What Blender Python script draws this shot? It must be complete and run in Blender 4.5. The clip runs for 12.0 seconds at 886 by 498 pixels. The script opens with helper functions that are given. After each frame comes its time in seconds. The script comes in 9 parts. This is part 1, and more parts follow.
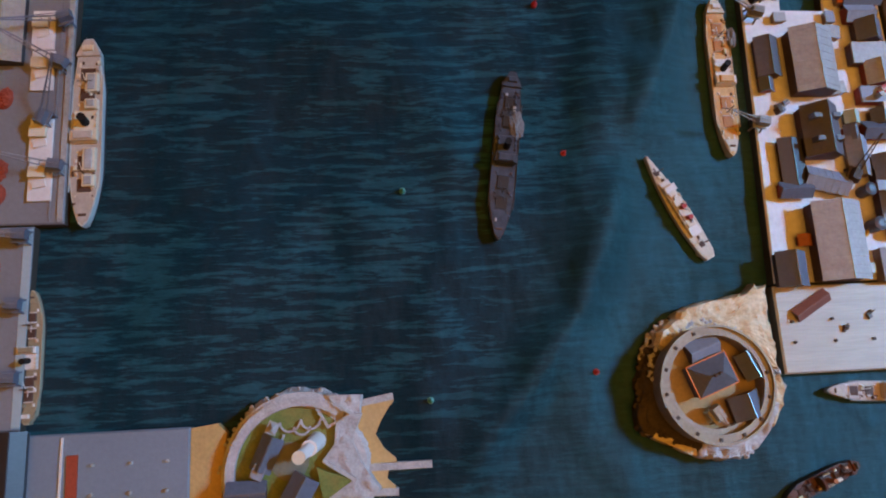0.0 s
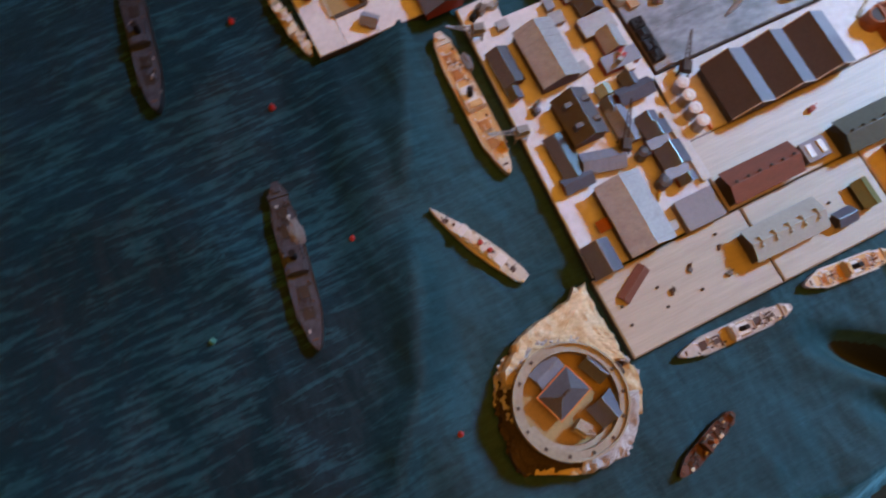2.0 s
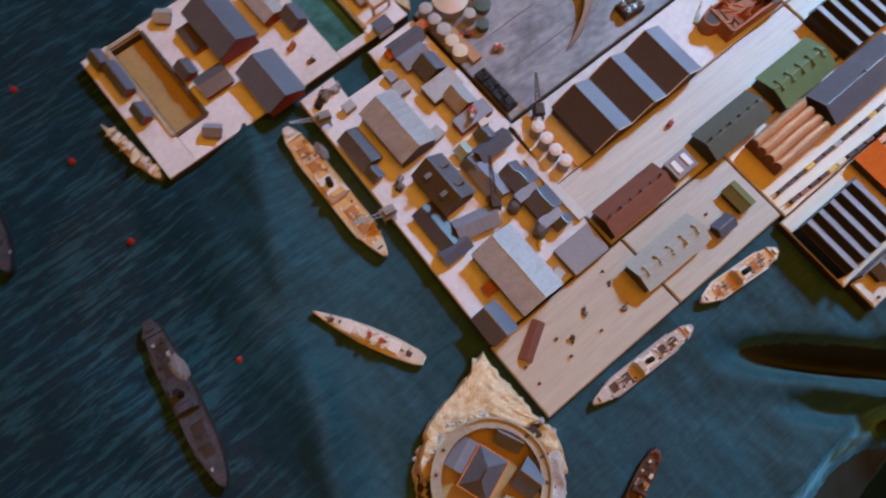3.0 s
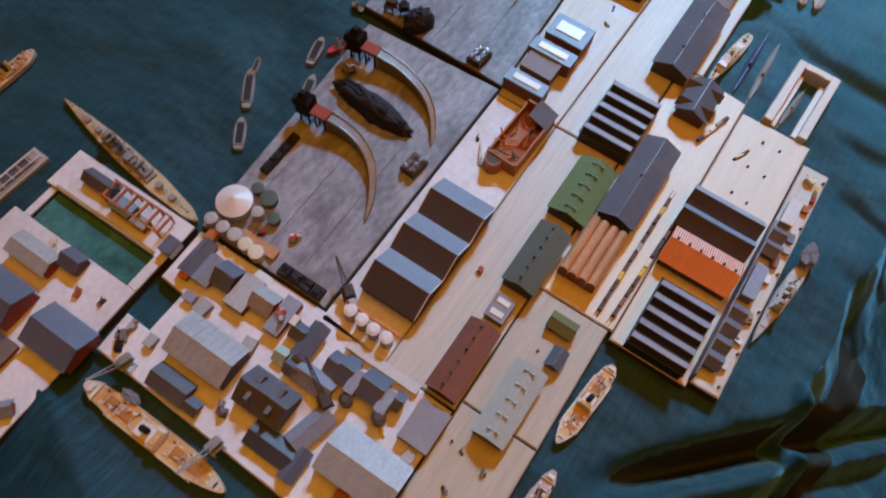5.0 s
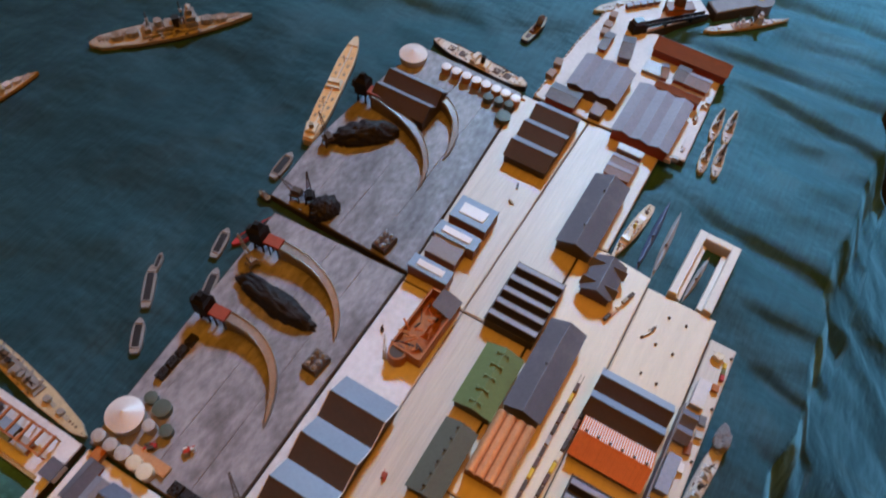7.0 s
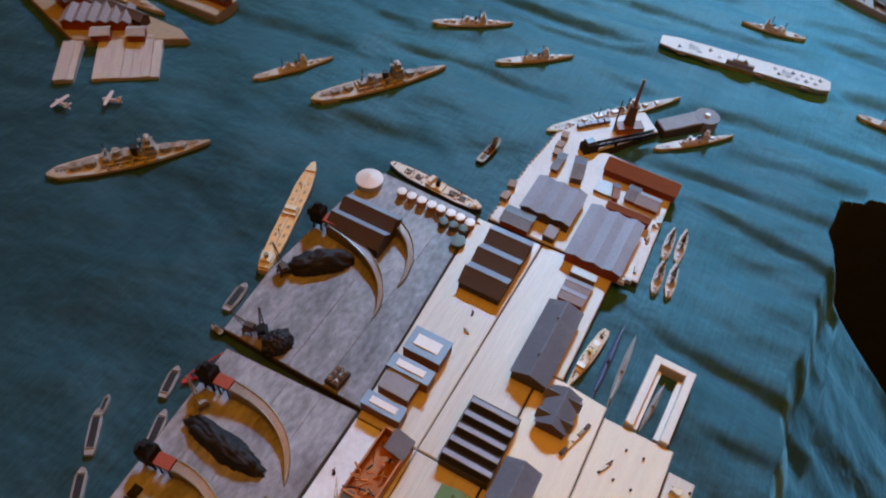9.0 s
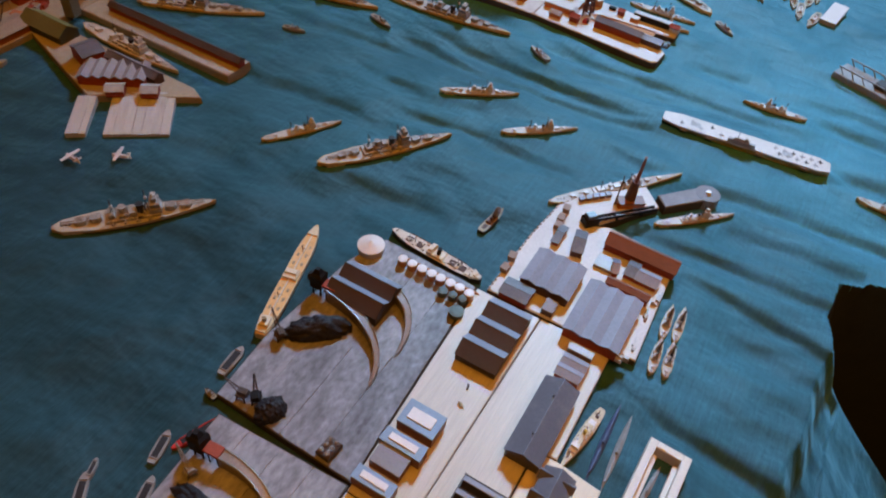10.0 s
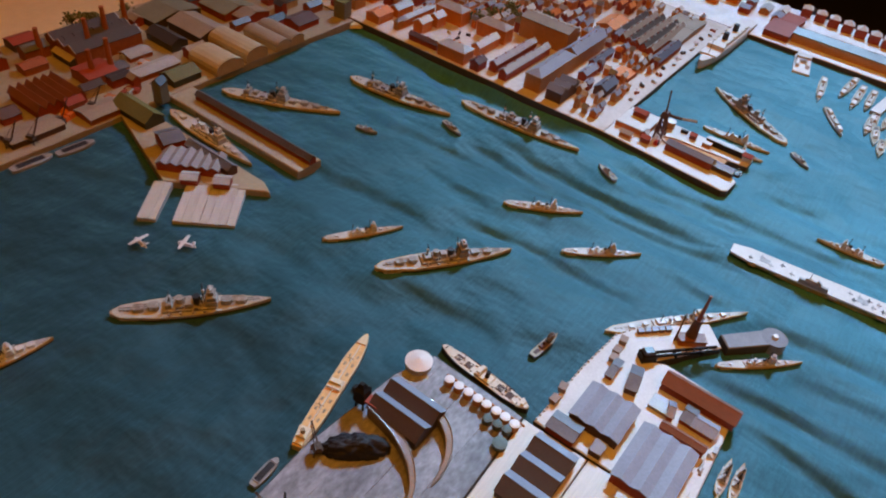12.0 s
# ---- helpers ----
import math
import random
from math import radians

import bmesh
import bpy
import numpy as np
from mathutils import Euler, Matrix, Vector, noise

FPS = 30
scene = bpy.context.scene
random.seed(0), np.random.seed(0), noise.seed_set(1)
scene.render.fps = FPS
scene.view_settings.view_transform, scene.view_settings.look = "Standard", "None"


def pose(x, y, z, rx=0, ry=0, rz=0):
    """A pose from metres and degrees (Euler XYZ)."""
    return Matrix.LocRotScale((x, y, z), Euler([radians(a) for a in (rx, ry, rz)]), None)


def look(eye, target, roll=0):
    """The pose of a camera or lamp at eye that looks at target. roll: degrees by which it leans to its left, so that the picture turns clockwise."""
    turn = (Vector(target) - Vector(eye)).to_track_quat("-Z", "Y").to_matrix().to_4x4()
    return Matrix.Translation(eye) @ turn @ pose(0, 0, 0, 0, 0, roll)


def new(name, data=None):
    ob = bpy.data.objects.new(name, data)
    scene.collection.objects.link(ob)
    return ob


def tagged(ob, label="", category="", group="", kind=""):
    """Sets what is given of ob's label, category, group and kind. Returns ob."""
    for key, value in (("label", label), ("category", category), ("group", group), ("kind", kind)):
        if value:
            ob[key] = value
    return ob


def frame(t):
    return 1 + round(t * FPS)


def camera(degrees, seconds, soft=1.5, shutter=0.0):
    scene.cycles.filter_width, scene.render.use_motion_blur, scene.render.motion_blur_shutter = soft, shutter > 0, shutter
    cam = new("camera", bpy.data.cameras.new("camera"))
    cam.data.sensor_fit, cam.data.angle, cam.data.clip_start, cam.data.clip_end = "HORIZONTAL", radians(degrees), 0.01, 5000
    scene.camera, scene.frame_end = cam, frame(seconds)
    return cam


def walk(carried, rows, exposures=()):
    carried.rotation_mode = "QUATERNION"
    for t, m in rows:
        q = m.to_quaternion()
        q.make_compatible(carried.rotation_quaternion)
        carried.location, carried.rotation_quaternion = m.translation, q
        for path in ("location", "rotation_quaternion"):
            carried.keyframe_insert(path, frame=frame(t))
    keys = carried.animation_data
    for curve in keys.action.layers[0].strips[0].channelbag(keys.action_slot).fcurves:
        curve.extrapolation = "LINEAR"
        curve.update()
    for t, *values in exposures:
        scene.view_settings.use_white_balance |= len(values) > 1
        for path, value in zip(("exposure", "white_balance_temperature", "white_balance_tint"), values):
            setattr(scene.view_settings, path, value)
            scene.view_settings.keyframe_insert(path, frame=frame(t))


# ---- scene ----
cam = camera(63.7, 12.0, soft=2.0, shutter=0.4)
PATH = [
    (0, (-0.4659, -0.0065, 0.4424), (-0.3752, 0.2055, -0.5307), 20.7),
    (0.5, (-0.4585, -0.0083, 0.4472), (-0.3716, 0.1905, -0.529), 21.0),
    (1, (-0.4293, -0.0087, 0.4543), (-0.3486, 0.18, -0.5244), 15.4),
    (1.5, (-0.3976, 0.0021, 0.4549), (-0.3013, 0.1993, -0.5208), 9.8),
    (2, (-0.3535, 0.0202, 0.4581), (-0.2197, 0.2302, -0.5104), 6.4),
    (2.5, (-0.3202, 0.0285, 0.4592), (-0.1555, 0.2368, -0.505), 5.0),
    (3, (-0.2858, 0.0283, 0.457), (-0.0937, 0.236, -0.5021), 3.5),
    (5, (-0.2032, 0.0266, 0.4648), (0.1659, 0.2249, -0.4432), 6.0),
    (5.5, (-0.1887, 0.0185, 0.4692), (0.2157, 0.2201, -0.4229), 5.8),
    (6, (-0.1691, 0.0124, 0.4722), (0.2651, 0.2163, -0.4052), 5.4),
    (6.5, (-0.1481, 0.0143, 0.4811), (0.313, 0.2279, -0.3802), 5.5),
    (7, (-0.1245, 0.0176, 0.4905), (0.3698, 0.2538, -0.3461), 5.7),
    (9, (-0.0806, 0.0185, 0.5198), (0.4967, 0.2751, -0.2553), 5.8),
    (9.5, (-0.0766, 0.0217, 0.529), (0.5215, 0.2916, -0.2256), 6.3),
    (10, (-0.0676, 0.0249, 0.5354), (0.5508, 0.311, -0.1966), 7.4),
    (10.5, (-0.0583, 0.0334, 0.5408), (0.5683, 0.344, -0.1739), 8.1),
    (11, (-0.0454, 0.0429, 0.5462), (0.5837, 0.3892, -0.1498), 7.8),
    (11.5, (-0.0396, 0.0456, 0.5528), (0.5959, 0.4192, -0.1229), 7.8),
    (12, (-0.0379, 0.0474, 0.5567), (0.598, 0.4437, -0.1055), 7.9),
]
EXPOSURES = [(0.0, 0.24, 5800, 3), (1.0, 0.22, 6050, 5), (2.0, 0.12, 6450, 8), (3.2, 0.12, 6600, 9), (5.0, 0.0, 6780, 10), (7.2, 0.02, 7100, 10), (9.0, 0.06, 7050, 10), (12.0, 0.29, 7200, 11)]
walk(cam, [(t, look(eye, target, roll)) for t, eye, target, roll in PATH], EXPOSURES)

# ---- light ----
# cool daylight from a high window to the east, warm room light from the south-west
world = bpy.data.worlds.new("room_air")
scene.world = world
world.use_nodes = True
world.node_tree.nodes["Background"].inputs[0].default_value = (1.0, 0.62, 0.28, 1)
world.node_tree.nodes["Background"].inputs[1].default_value = 0.012


def area_lamp(name, eye, target, wide, high, watts, colour):
    data = bpy.data.lights.new(name, "AREA")
    data.shape, data.size, data.size_y = "RECTANGLE", wide, high
    data.energy, data.color = watts, colour
    ob = new(name, data)
    ob.matrix_world = look(eye, target)
    return ob


window = area_lamp("window_daylight", (5.0, 1.0, 4.6), (0.62, -0.40, 0), 0.95, 0.95, 23.5, (0.31, 0.61, 1.0))
window.data.spread = radians(29.7)
area_lamp("room_lamp", (0.0, -0.2, 2.6), (0.1, 0.1, 0), 2.2, 2.2, 43, (1.0, 0.39, 0.045))

# ---- materials ----
GROUND = 0.008
MATS = {}
WORDS = {}


def mat(name, rgb, rough=0.65, var=0.25, big=35, fine=420, bump=0.25, metal=0.0, words="", spec=0.35, streak=None, dirt=0.0, dirt_rgb=(0.16, 0.12, 0.08)):
    m = bpy.data.materials.new(name)
    m.use_nodes = True
    nt = m.node_tree
    nd, ln = nt.nodes, nt.links
    bsdf = nd["Principled BSDF"]
    bsdf.inputs["Roughness"].default_value = rough
    bsdf.inputs["Metallic"].default_value = metal
    bsdf.inputs["Specular IOR Level"].default_value = spec
    tc = nd.new("ShaderNodeTexCoord")
    mp = nd.new("ShaderNodeMapping")
    mp.inputs["Scale"].default_value = streak or (1, 1, 1)
    ln.new(tc.outputs["Object"], mp.inputs[0])
    n1 = nd.new("ShaderNodeTexNoise")
    n1.inputs["Scale"].default_value = big
    n1.inputs["Detail"].default_value = 5
    n2 = nd.new("ShaderNodeTexNoise")
    n2.inputs["Scale"].default_value = fine
    n2.inputs["Detail"].default_value = 3
    for n in (n1, n2):
        ln.new(mp.outputs[0], n.inputs[0])
    info = nd.new("ShaderNodeObjectInfo")
    add = nd.new("ShaderNodeMath")
    add.operation = "ADD"
    ln.new(n1.outputs[0], add.inputs[0])
    ln.new(n2.outputs[0], add.inputs[1])
    add2 = nd.new("ShaderNodeMath")
    add2.operation = "MULTIPLY_ADD"
    ln.new(info.outputs["Random"], add2.inputs[0])
    add2.inputs[1].default_value = 0.3
    ln.new(add.outputs[0], add2.inputs[2])
    rng = nd.new("ShaderNodeMapRange")
    rng.inputs["From Min"].default_value, rng.inputs["From Max"].default_value = 0.6, 1.7
    rng.inputs["To Min"].default_value, rng.inputs["To Max"].default_value = 1 - var, 1 + var
    ln.new(add2.outputs[0], rng.inputs["Value"])
    mul = nd.new("ShaderNodeVectorMath")
    mul.operation = "MULTIPLY"
    mul.inputs[0].default_value = rgb
    ln.new(rng.outputs[0], mul.inputs[1])
    col = mul.outputs[0]
    if dirt:
        n3 = nd.new("ShaderNodeTexNoise")
        n3.inputs["Scale"].default_value, n3.inputs["Detail"].default_value = big * 0.7, 8
        n3.inputs["Roughness"].default_value = 0.7
        ln.new(mp.outputs[0], n3.inputs[0])
        rmp = nd.new("ShaderNodeMapRange")
        rmp.inputs["From Min"].default_value, rmp.inputs["From Max"].default_value = 0.48, 0.72
        rmp.inputs["To Max"].default_value = dirt
        ln.new(n3.outputs[0], rmp.inputs["Value"])
        mix = nd.new("ShaderNodeMix")
        mix.data_type = "RGBA"
        ln.new(rmp.outputs[0], mix.inputs["Factor"])
        ln.new(col, mix.inputs["A"])
        mix.inputs["B"].default_value = (*dirt_rgb, 1)
        col = mix.outputs["Result"]
    ln.new(col, bsdf.inputs["Base Color"])
    bp = nd.new("ShaderNodeBump")
    bp.inputs["Strength"].default_value = bump
    bp.inputs["Distance"].default_value = 0.0006
    ln.new(n2.outputs[0], bp.inputs["Height"])
    ln.new(bp.outputs[0], bsdf.inputs["Normal"])
    MATS[name] = m
    WORDS[name] = words or name.replace("_", " ")
    return m


mat("whitewash", (0.54, 0.515, 0.495), 0.55, 0.16, dirt=0.35, dirt_rgb=(0.34, 0.31, 0.29), words="whitewashed")
mat("pale_grey", (0.36, 0.365, 0.375), 0.48, 0.30, dirt=0.55, spec=0.5, words="weathered pale grey")
mat("grey_brown", (0.26, 0.205, 0.16), 0.7, 0.25, words="grey-brown")
mat("slate", (0.105, 0.105, 0.122), 0.45, 0.25, dirt=0.35, dirt_rgb=(0.25, 0.23, 0.23), spec=0.45, words="grey slate")
mat("slate_pale", (0.24, 0.26, 0.32), 0.48, 0.22, dirt=0.35, dirt_rgb=(0.30, 0.28, 0.28), spec=0.32, words="pale slate")
mat("slate_blue", (0.115, 0.13, 0.175), 0.34, 0.25, dirt=0.30, dirt_rgb=(0.22, 0.21, 0.22), spec=0.8, words="blue-grey slate")
mat("slate_dark", (0.045, 0.042, 0.046), 0.42, 0.25, spec=0.5, words="dark slate")
mat("slate_long", (0.112, 0.117, 0.142), 0.42, 0.18, dirt=0.35, dirt_rgb=(0.30, 0.28, 0.28), spec=0.45, words="slate-grey")
mat("slate_flat", (0.24, 0.225, 0.245), 0.7, 0.15, dirt=0.35, dirt_rgb=(0.30, 0.28, 0.28), words="flat grey")
mat("steel_blue", (0.22, 0.275, 0.35), 0.32, 0.18, dirt=0.35, dirt_rgb=(0.26, 0.26, 0.28), spec=0.7, words="pale blue-grey")
mat("saw_black", (0.019, 0.018, 0.021), 0.5, 0.3, words="black")
mat("brown_dark", (0.066, 0.050, 0.042), 0.65, 0.2, dirt=0.4, dirt_rgb=(0.05, 0.04, 0.035), words="dark brown")
mat("brown_red", (0.20, 0.075, 0.05), 0.5, 0.25, streak=(1, 4, 1), dirt=0.4, dirt_rgb=(0.05, 0.04, 0.035), spec=0.4, words="red-brown")
mat("brick_red", (0.28, 0.05, 0.025), 0.65, 0.3, words="red brick")
mat("brick_orange", (0.58, 0.19, 0.045), 0.65, 0.3, words="orange brick")
mat("mill_brick", (0.32, 0.095, 0.035), 0.65, 0.35, big=60, dirt=0.3, dirt_rgb=(0.10, 0.05, 0.03), words="rusty brick")
mat("brick_brown", (0.42, 0.19, 0.06), 0.65, 0.3, words="brown brick")
mat("brick_dull", (0.28, 0.20, 0.16), 0.7, 0.25, words="dull buff")
mat("brick_dark", (0.10, 0.06, 0.055), 0.7, 0.25, words="dark brick")
mat("rust", (0.40, 0.13, 0.035), 0.6, 0.4, big=90, dirt=0.4, words="rust-brown")
mat("orange_tile", (0.62, 0.17, 0.05), 0.26, 0.16, spec=0.5, words="bright orange")
mat("rose_tile", (0.74, 0.42, 0.24), 0.24, 0.3, big=60, dirt=0.25, spec=0.8, metal=0.45, words="rose-coloured corrugated")
mat("buff_roof", (0.40, 0.32, 0.21), 0.65, 0.15, words="buff")
mat("buff_wall", (0.45, 0.33, 0.19), 0.7, 0.15, words="buff")
mat("olive", (0.13, 0.13, 0.04), 0.65, 0.25, words="olive green")
mat("olive_grey", (0.17, 0.165, 0.12), 0.65, 0.25, words="olive-grey")
mat("green_roof", (0.12, 0.185, 0.075), 0.42, 0.14, dirt=0.4, dirt_rgb=(0.05, 0.04, 0.035), spec=0.45, words="moss green")
mat("green_dark", (0.10, 0.115, 0.095), 0.42, 0.18, dirt=0.4, dirt_rgb=(0.05, 0.04, 0.035), spec=0.45, words="dark green-grey")
mat("green_black", (0.05, 0.055, 0.04), 0.6, 0.2, words="blackish green")
mat("green_pale", (0.35, 0.45, 0.40), 0.5, 0.2, words="pale green")
mat("pale_green_grey", (0.37, 0.39, 0.36), 0.6, 0.16, dirt=0.35, dirt_rgb=(0.30, 0.28, 0.28), words="pale greenish grey")
mat("blue_paint", (0.20, 0.29, 0.40), 0.45, 0.2, dirt=0.3, dirt_rgb=(0.12, 0.15, 0.2), spec=0.4, words="pale blue painted")
mat("white_paint", (0.66, 0.62, 0.60), 0.35, 0.08, spec=0.5, words="white painted")
mat("cream_paint", (0.62, 0.55, 0.42), 0.5, 0.14, words="cream painted")
mat("tank_green", (0.075, 0.10, 0.085), 0.5, 0.15, words="dark green")
mat("tank_grey", (0.40, 0.38, 0.37), 0.5, 0.2, words="grey")
mat("red_paint", (0.42, 0.03, 0.03), 0.4, 0.2, words="red painted")
mat("green_paint", (0.08, 0.28, 0.24), 0.4, 0.2, words="green painted")
mat("yellow_paint", (0.55, 0.36, 0.03), 0.45, 0.2, words="yellow painted")
mat("black_paint", (0.010, 0.009, 0.010), 0.65, 0.3, spec=0.2, words="black")
mat("coal", (0.014, 0.012, 0.014), 0.6, 0.5, big=200, fine=900, bump=1.0, spec=0.35, words="black coal")
mat("pewter", (0.20, 0.18, 0.17), 0.36, 0.35, big=80, metal=0.25, spec=0.5, words="dull grey metal")
mat("bright_metal", (0.55, 0.55, 0.56), 0.25, 0.3, big=200, metal=0.8, words="bright metal")
mat("pale_blue", (0.34, 0.42, 0.46), 0.5, 0.1, words="pale blue")
mat("slip_plank", (0.46, 0.44, 0.42), 0.6, 0.22, big=20, streak=(1, 6, 1), dirt=0.3, words="pale grey")
mat("white_hull", (0.62, 0.58, 0.52), 0.5, 0.12, words="white")
mat("cream_hull", (0.58, 0.47, 0.30), 0.5, 0.16, words="cream")
mat("pale_hull", (0.48, 0.52, 0.52), 0.4, 0.12, spec=0.5, words="pale grey")
mat("tan_hull", (0.40, 0.34, 0.24), 0.5, 0.2, words="tan")
mat("grey_hull", (0.26, 0.26, 0.26), 0.5, 0.2, words="grey")
mat("dark_hull", (0.022, 0.021, 0.023), 0.45, 0.3, words="dark grey")
mat("rust_hull", (0.10, 0.035, 0.02), 0.6, 0.3, words="rusty dark red")
mat("dark_deck", (0.034, 0.042, 0.062), 0.5, 0.5, big=120, dirt=0.35, dirt_rgb=(0.12, 0.13, 0.155), words="dark grey")
mat("cream_deck", (0.57, 0.51, 0.42), 0.55, 0.2, big=120, words="cream")
mat("orange_deck", (0.60, 0.36, 0.14), 0.5, 0.3, big=120, dirt=0.35, dirt_rgb=(0.58, 0.50, 0.40), words="orange-brown")
mat("pink_deck", (0.44, 0.38, 0.33), 0.55, 0.2, big=120, words="pinkish buff")
mat("tan_deck", (0.27, 0.22, 0.14), 0.55, 0.2, big=120, words="tan")
mat("yellow_deck", (0.50, 0.42, 0.28), 0.5, 0.25, big=120, words="yellow-buff")
mat("hatch_brown", (0.075, 0.04, 0.03), 0.6, 0.25, words="dark brown")
mat("warship_grey", (0.24, 0.24, 0.24), 0.45, 0.25, big=150, words="grey")
mat("ship_side", (0.56, 0.38, 0.14), 0.45, 0.35, big=90, dirt=0.3, words="ochre")
mat("warship_deck", (0.43, 0.41, 0.37), 0.5, 0.25, big=110, fine=600, dirt=0.5, dirt_rgb=(0.26, 0.22, 0.17), words="pale buff")
mat("warship_upper", (0.24, 0.22, 0.20), 0.42, 0.6, big=260, fine=900, dirt=0.6, dirt_rgb=(0.55, 0.54, 0.52), spec=0.5, words="grey")
mat("orange_hatch", (0.40, 0.17, 0.05), 0.5, 0.3, big=120, words="orange-brown")
mat("mole_grey", (0.19, 0.19, 0.215), 0.62, 0.22, spec=0.25, dirt=0.4, dirt_rgb=(0.30, 0.29, 0.28), words="grey")
mat("warship_pale", (0.50, 0.49, 0.47), 0.42, 0.3, big=200, dirt=0.4, dirt_rgb=(0.20, 0.16, 0.12), words="pale grey")
mat("tan_beach", (0.46, 0.30, 0.12), 0.6, 0.25, big=40, bump=0.5, dirt=0.3, dirt_rgb=(0.52, 0.40, 0.22), words="tan")
mat("sub_blue", (0.05, 0.07, 0.14), 0.4, 0.3, words="dark blue")
# brown rock; its dark tone also stands in for the fort's western shadow
mat("shaded_rock", (0.050, 0.037, 0.031), 0.85, 0.5, big=110, fine=600, bump=1.0, dirt=0.2, dirt_rgb=(0.13, 0.085, 0.05), words="blackish brown rock")
mat("rock", (0.17, 0.13, 0.115), 0.8, 0.5, big=110, fine=600, bump=1.0, dirt=0.5, dirt_rgb=(0.45, 0.40, 0.34), words="brown rock")
mat("rock_pale", (0.42, 0.40, 0.40), 0.65, 0.35, big=110, fine=600, bump=0.9, dirt=0.5, dirt_rgb=(0.22, 0.20, 0.19), words="pale grey stone")
mat("sand", (0.62, 0.51, 0.34), 0.5, 0.4, big=60, bump=0.6, dirt=0.95, dirt_rgb=(0.44, 0.25, 0.06), words="sandy yellow")
mat("fort_wall", (0.37, 0.32, 0.25), 0.7, 0.3, big=90, bump=0.6, dirt=0.6, dirt_rgb=(0.22, 0.17, 0.11), words="pale stone")
mat("fort_floor", (0.33, 0.23, 0.10), 0.7, 0.25, big=60, words="ochre")
mat("grass", (0.15, 0.18, 0.045), 0.8, 0.4, big=80, fine=700, bump=0.7, dirt=0.8, dirt_rgb=(0.26, 0.19, 0.05), words="mossy green")
mat("foliage", (0.12, 0.12, 0.03), 0.8, 0.4, big=150, fine=900, bump=1.0, words="green")
mat("board_white", (0.66, 0.65, 0.67), 0.5, 0.20, big=26, fine=230, dirt=0.55, dirt_rgb=(0.42, 0.38, 0.38), words="whitish painted")
mat("board_wood", (0.51, 0.455, 0.385), 0.45, 0.20, big=10, fine=70, streak=(1, 16, 1), dirt=0.3, dirt_rgb=(0.42, 0.35, 0.28), spec=0.45, words="pale bare wood")
mat("pier_wood", (0.41, 0.355, 0.285), 0.45, 0.20, big=10, fine=70, streak=(1, 16, 1), dirt=0.3, dirt_rgb=(0.36, 0.30, 0.23), spec=0.4, words="pale bare wood")
mat("board_wood_warm", (0.64, 0.54, 0.41), 0.42, 0.12, big=14, fine=110, streak=(1, 14, 1), spec=0.45, words="warm bare wood")
mat("board_grey", (0.225, 0.222, 0.245), 0.45, 0.75, big=24, fine=120, streak=(1, 1.9, 1), bump=0.35, dirt=0.95, dirt_rgb=(0.085, 0.08, 0.088), words="grey brushed paint")
mat("board_west", (0.185, 0.185, 0.205), 0.6, 0.15, big=20, words="mauve-grey")
mat("board_blue", (0.17, 0.205, 0.26), 0.55, 0.12, big=20, words="blue-grey")
mat("board_edge", (0.06, 0.045, 0.035), 0.7, 0.3, words="dark")
mat("land", (0.32, 0.265, 0.195), 0.7, 0.2, big=9, fine=150, dirt=0.4, words="cream")
mat("city_ground", (0.54, 0.49, 0.46), 0.65, 0.2, big=16, fine=150, dirt=0.45, dirt_rgb=(0.33, 0.19, 0.11), words="pinkish cream")
mat("far_cream", (0.66, 0.50, 0.31), 0.7, 0.12, big=5, fine=60, words="cream")
mat("plaster", (0.22, 0.17, 0.12), 0.8, 0.06, big=1.5, fine=30, words="cream plaster")
mat("dark_floor", (0.022, 0.022, 0.03), 0.7, 0.2, big=2, fine=40, words="dark")
mat("table_wood", (0.08, 0.05, 0.03), 0.5, 0.3, big=4, fine=60, streak=(1, 10, 1), words="dark wood")
# dark cloth colour that stands in for shade in the sea's hollows
mat("shade_cloth", (0.029, 0.035, 0.028), 0.9, 0.25, big=30, fine=400, bump=0.4, spec=0.1, words="dark cloth")
mat("pit_water", (0.05, 0.15, 0.14), 0.14, 0.6, big=40, fine=160, bump=0.5, spec=0.6, dirt=0.7, dirt_rgb=(0.02, 0.055, 0.04), words="green")
mat("smoke", (0.17, 0.17, 0.18), 0.95, 0.15, big=200, fine=900, bump=0.4, words="grey")


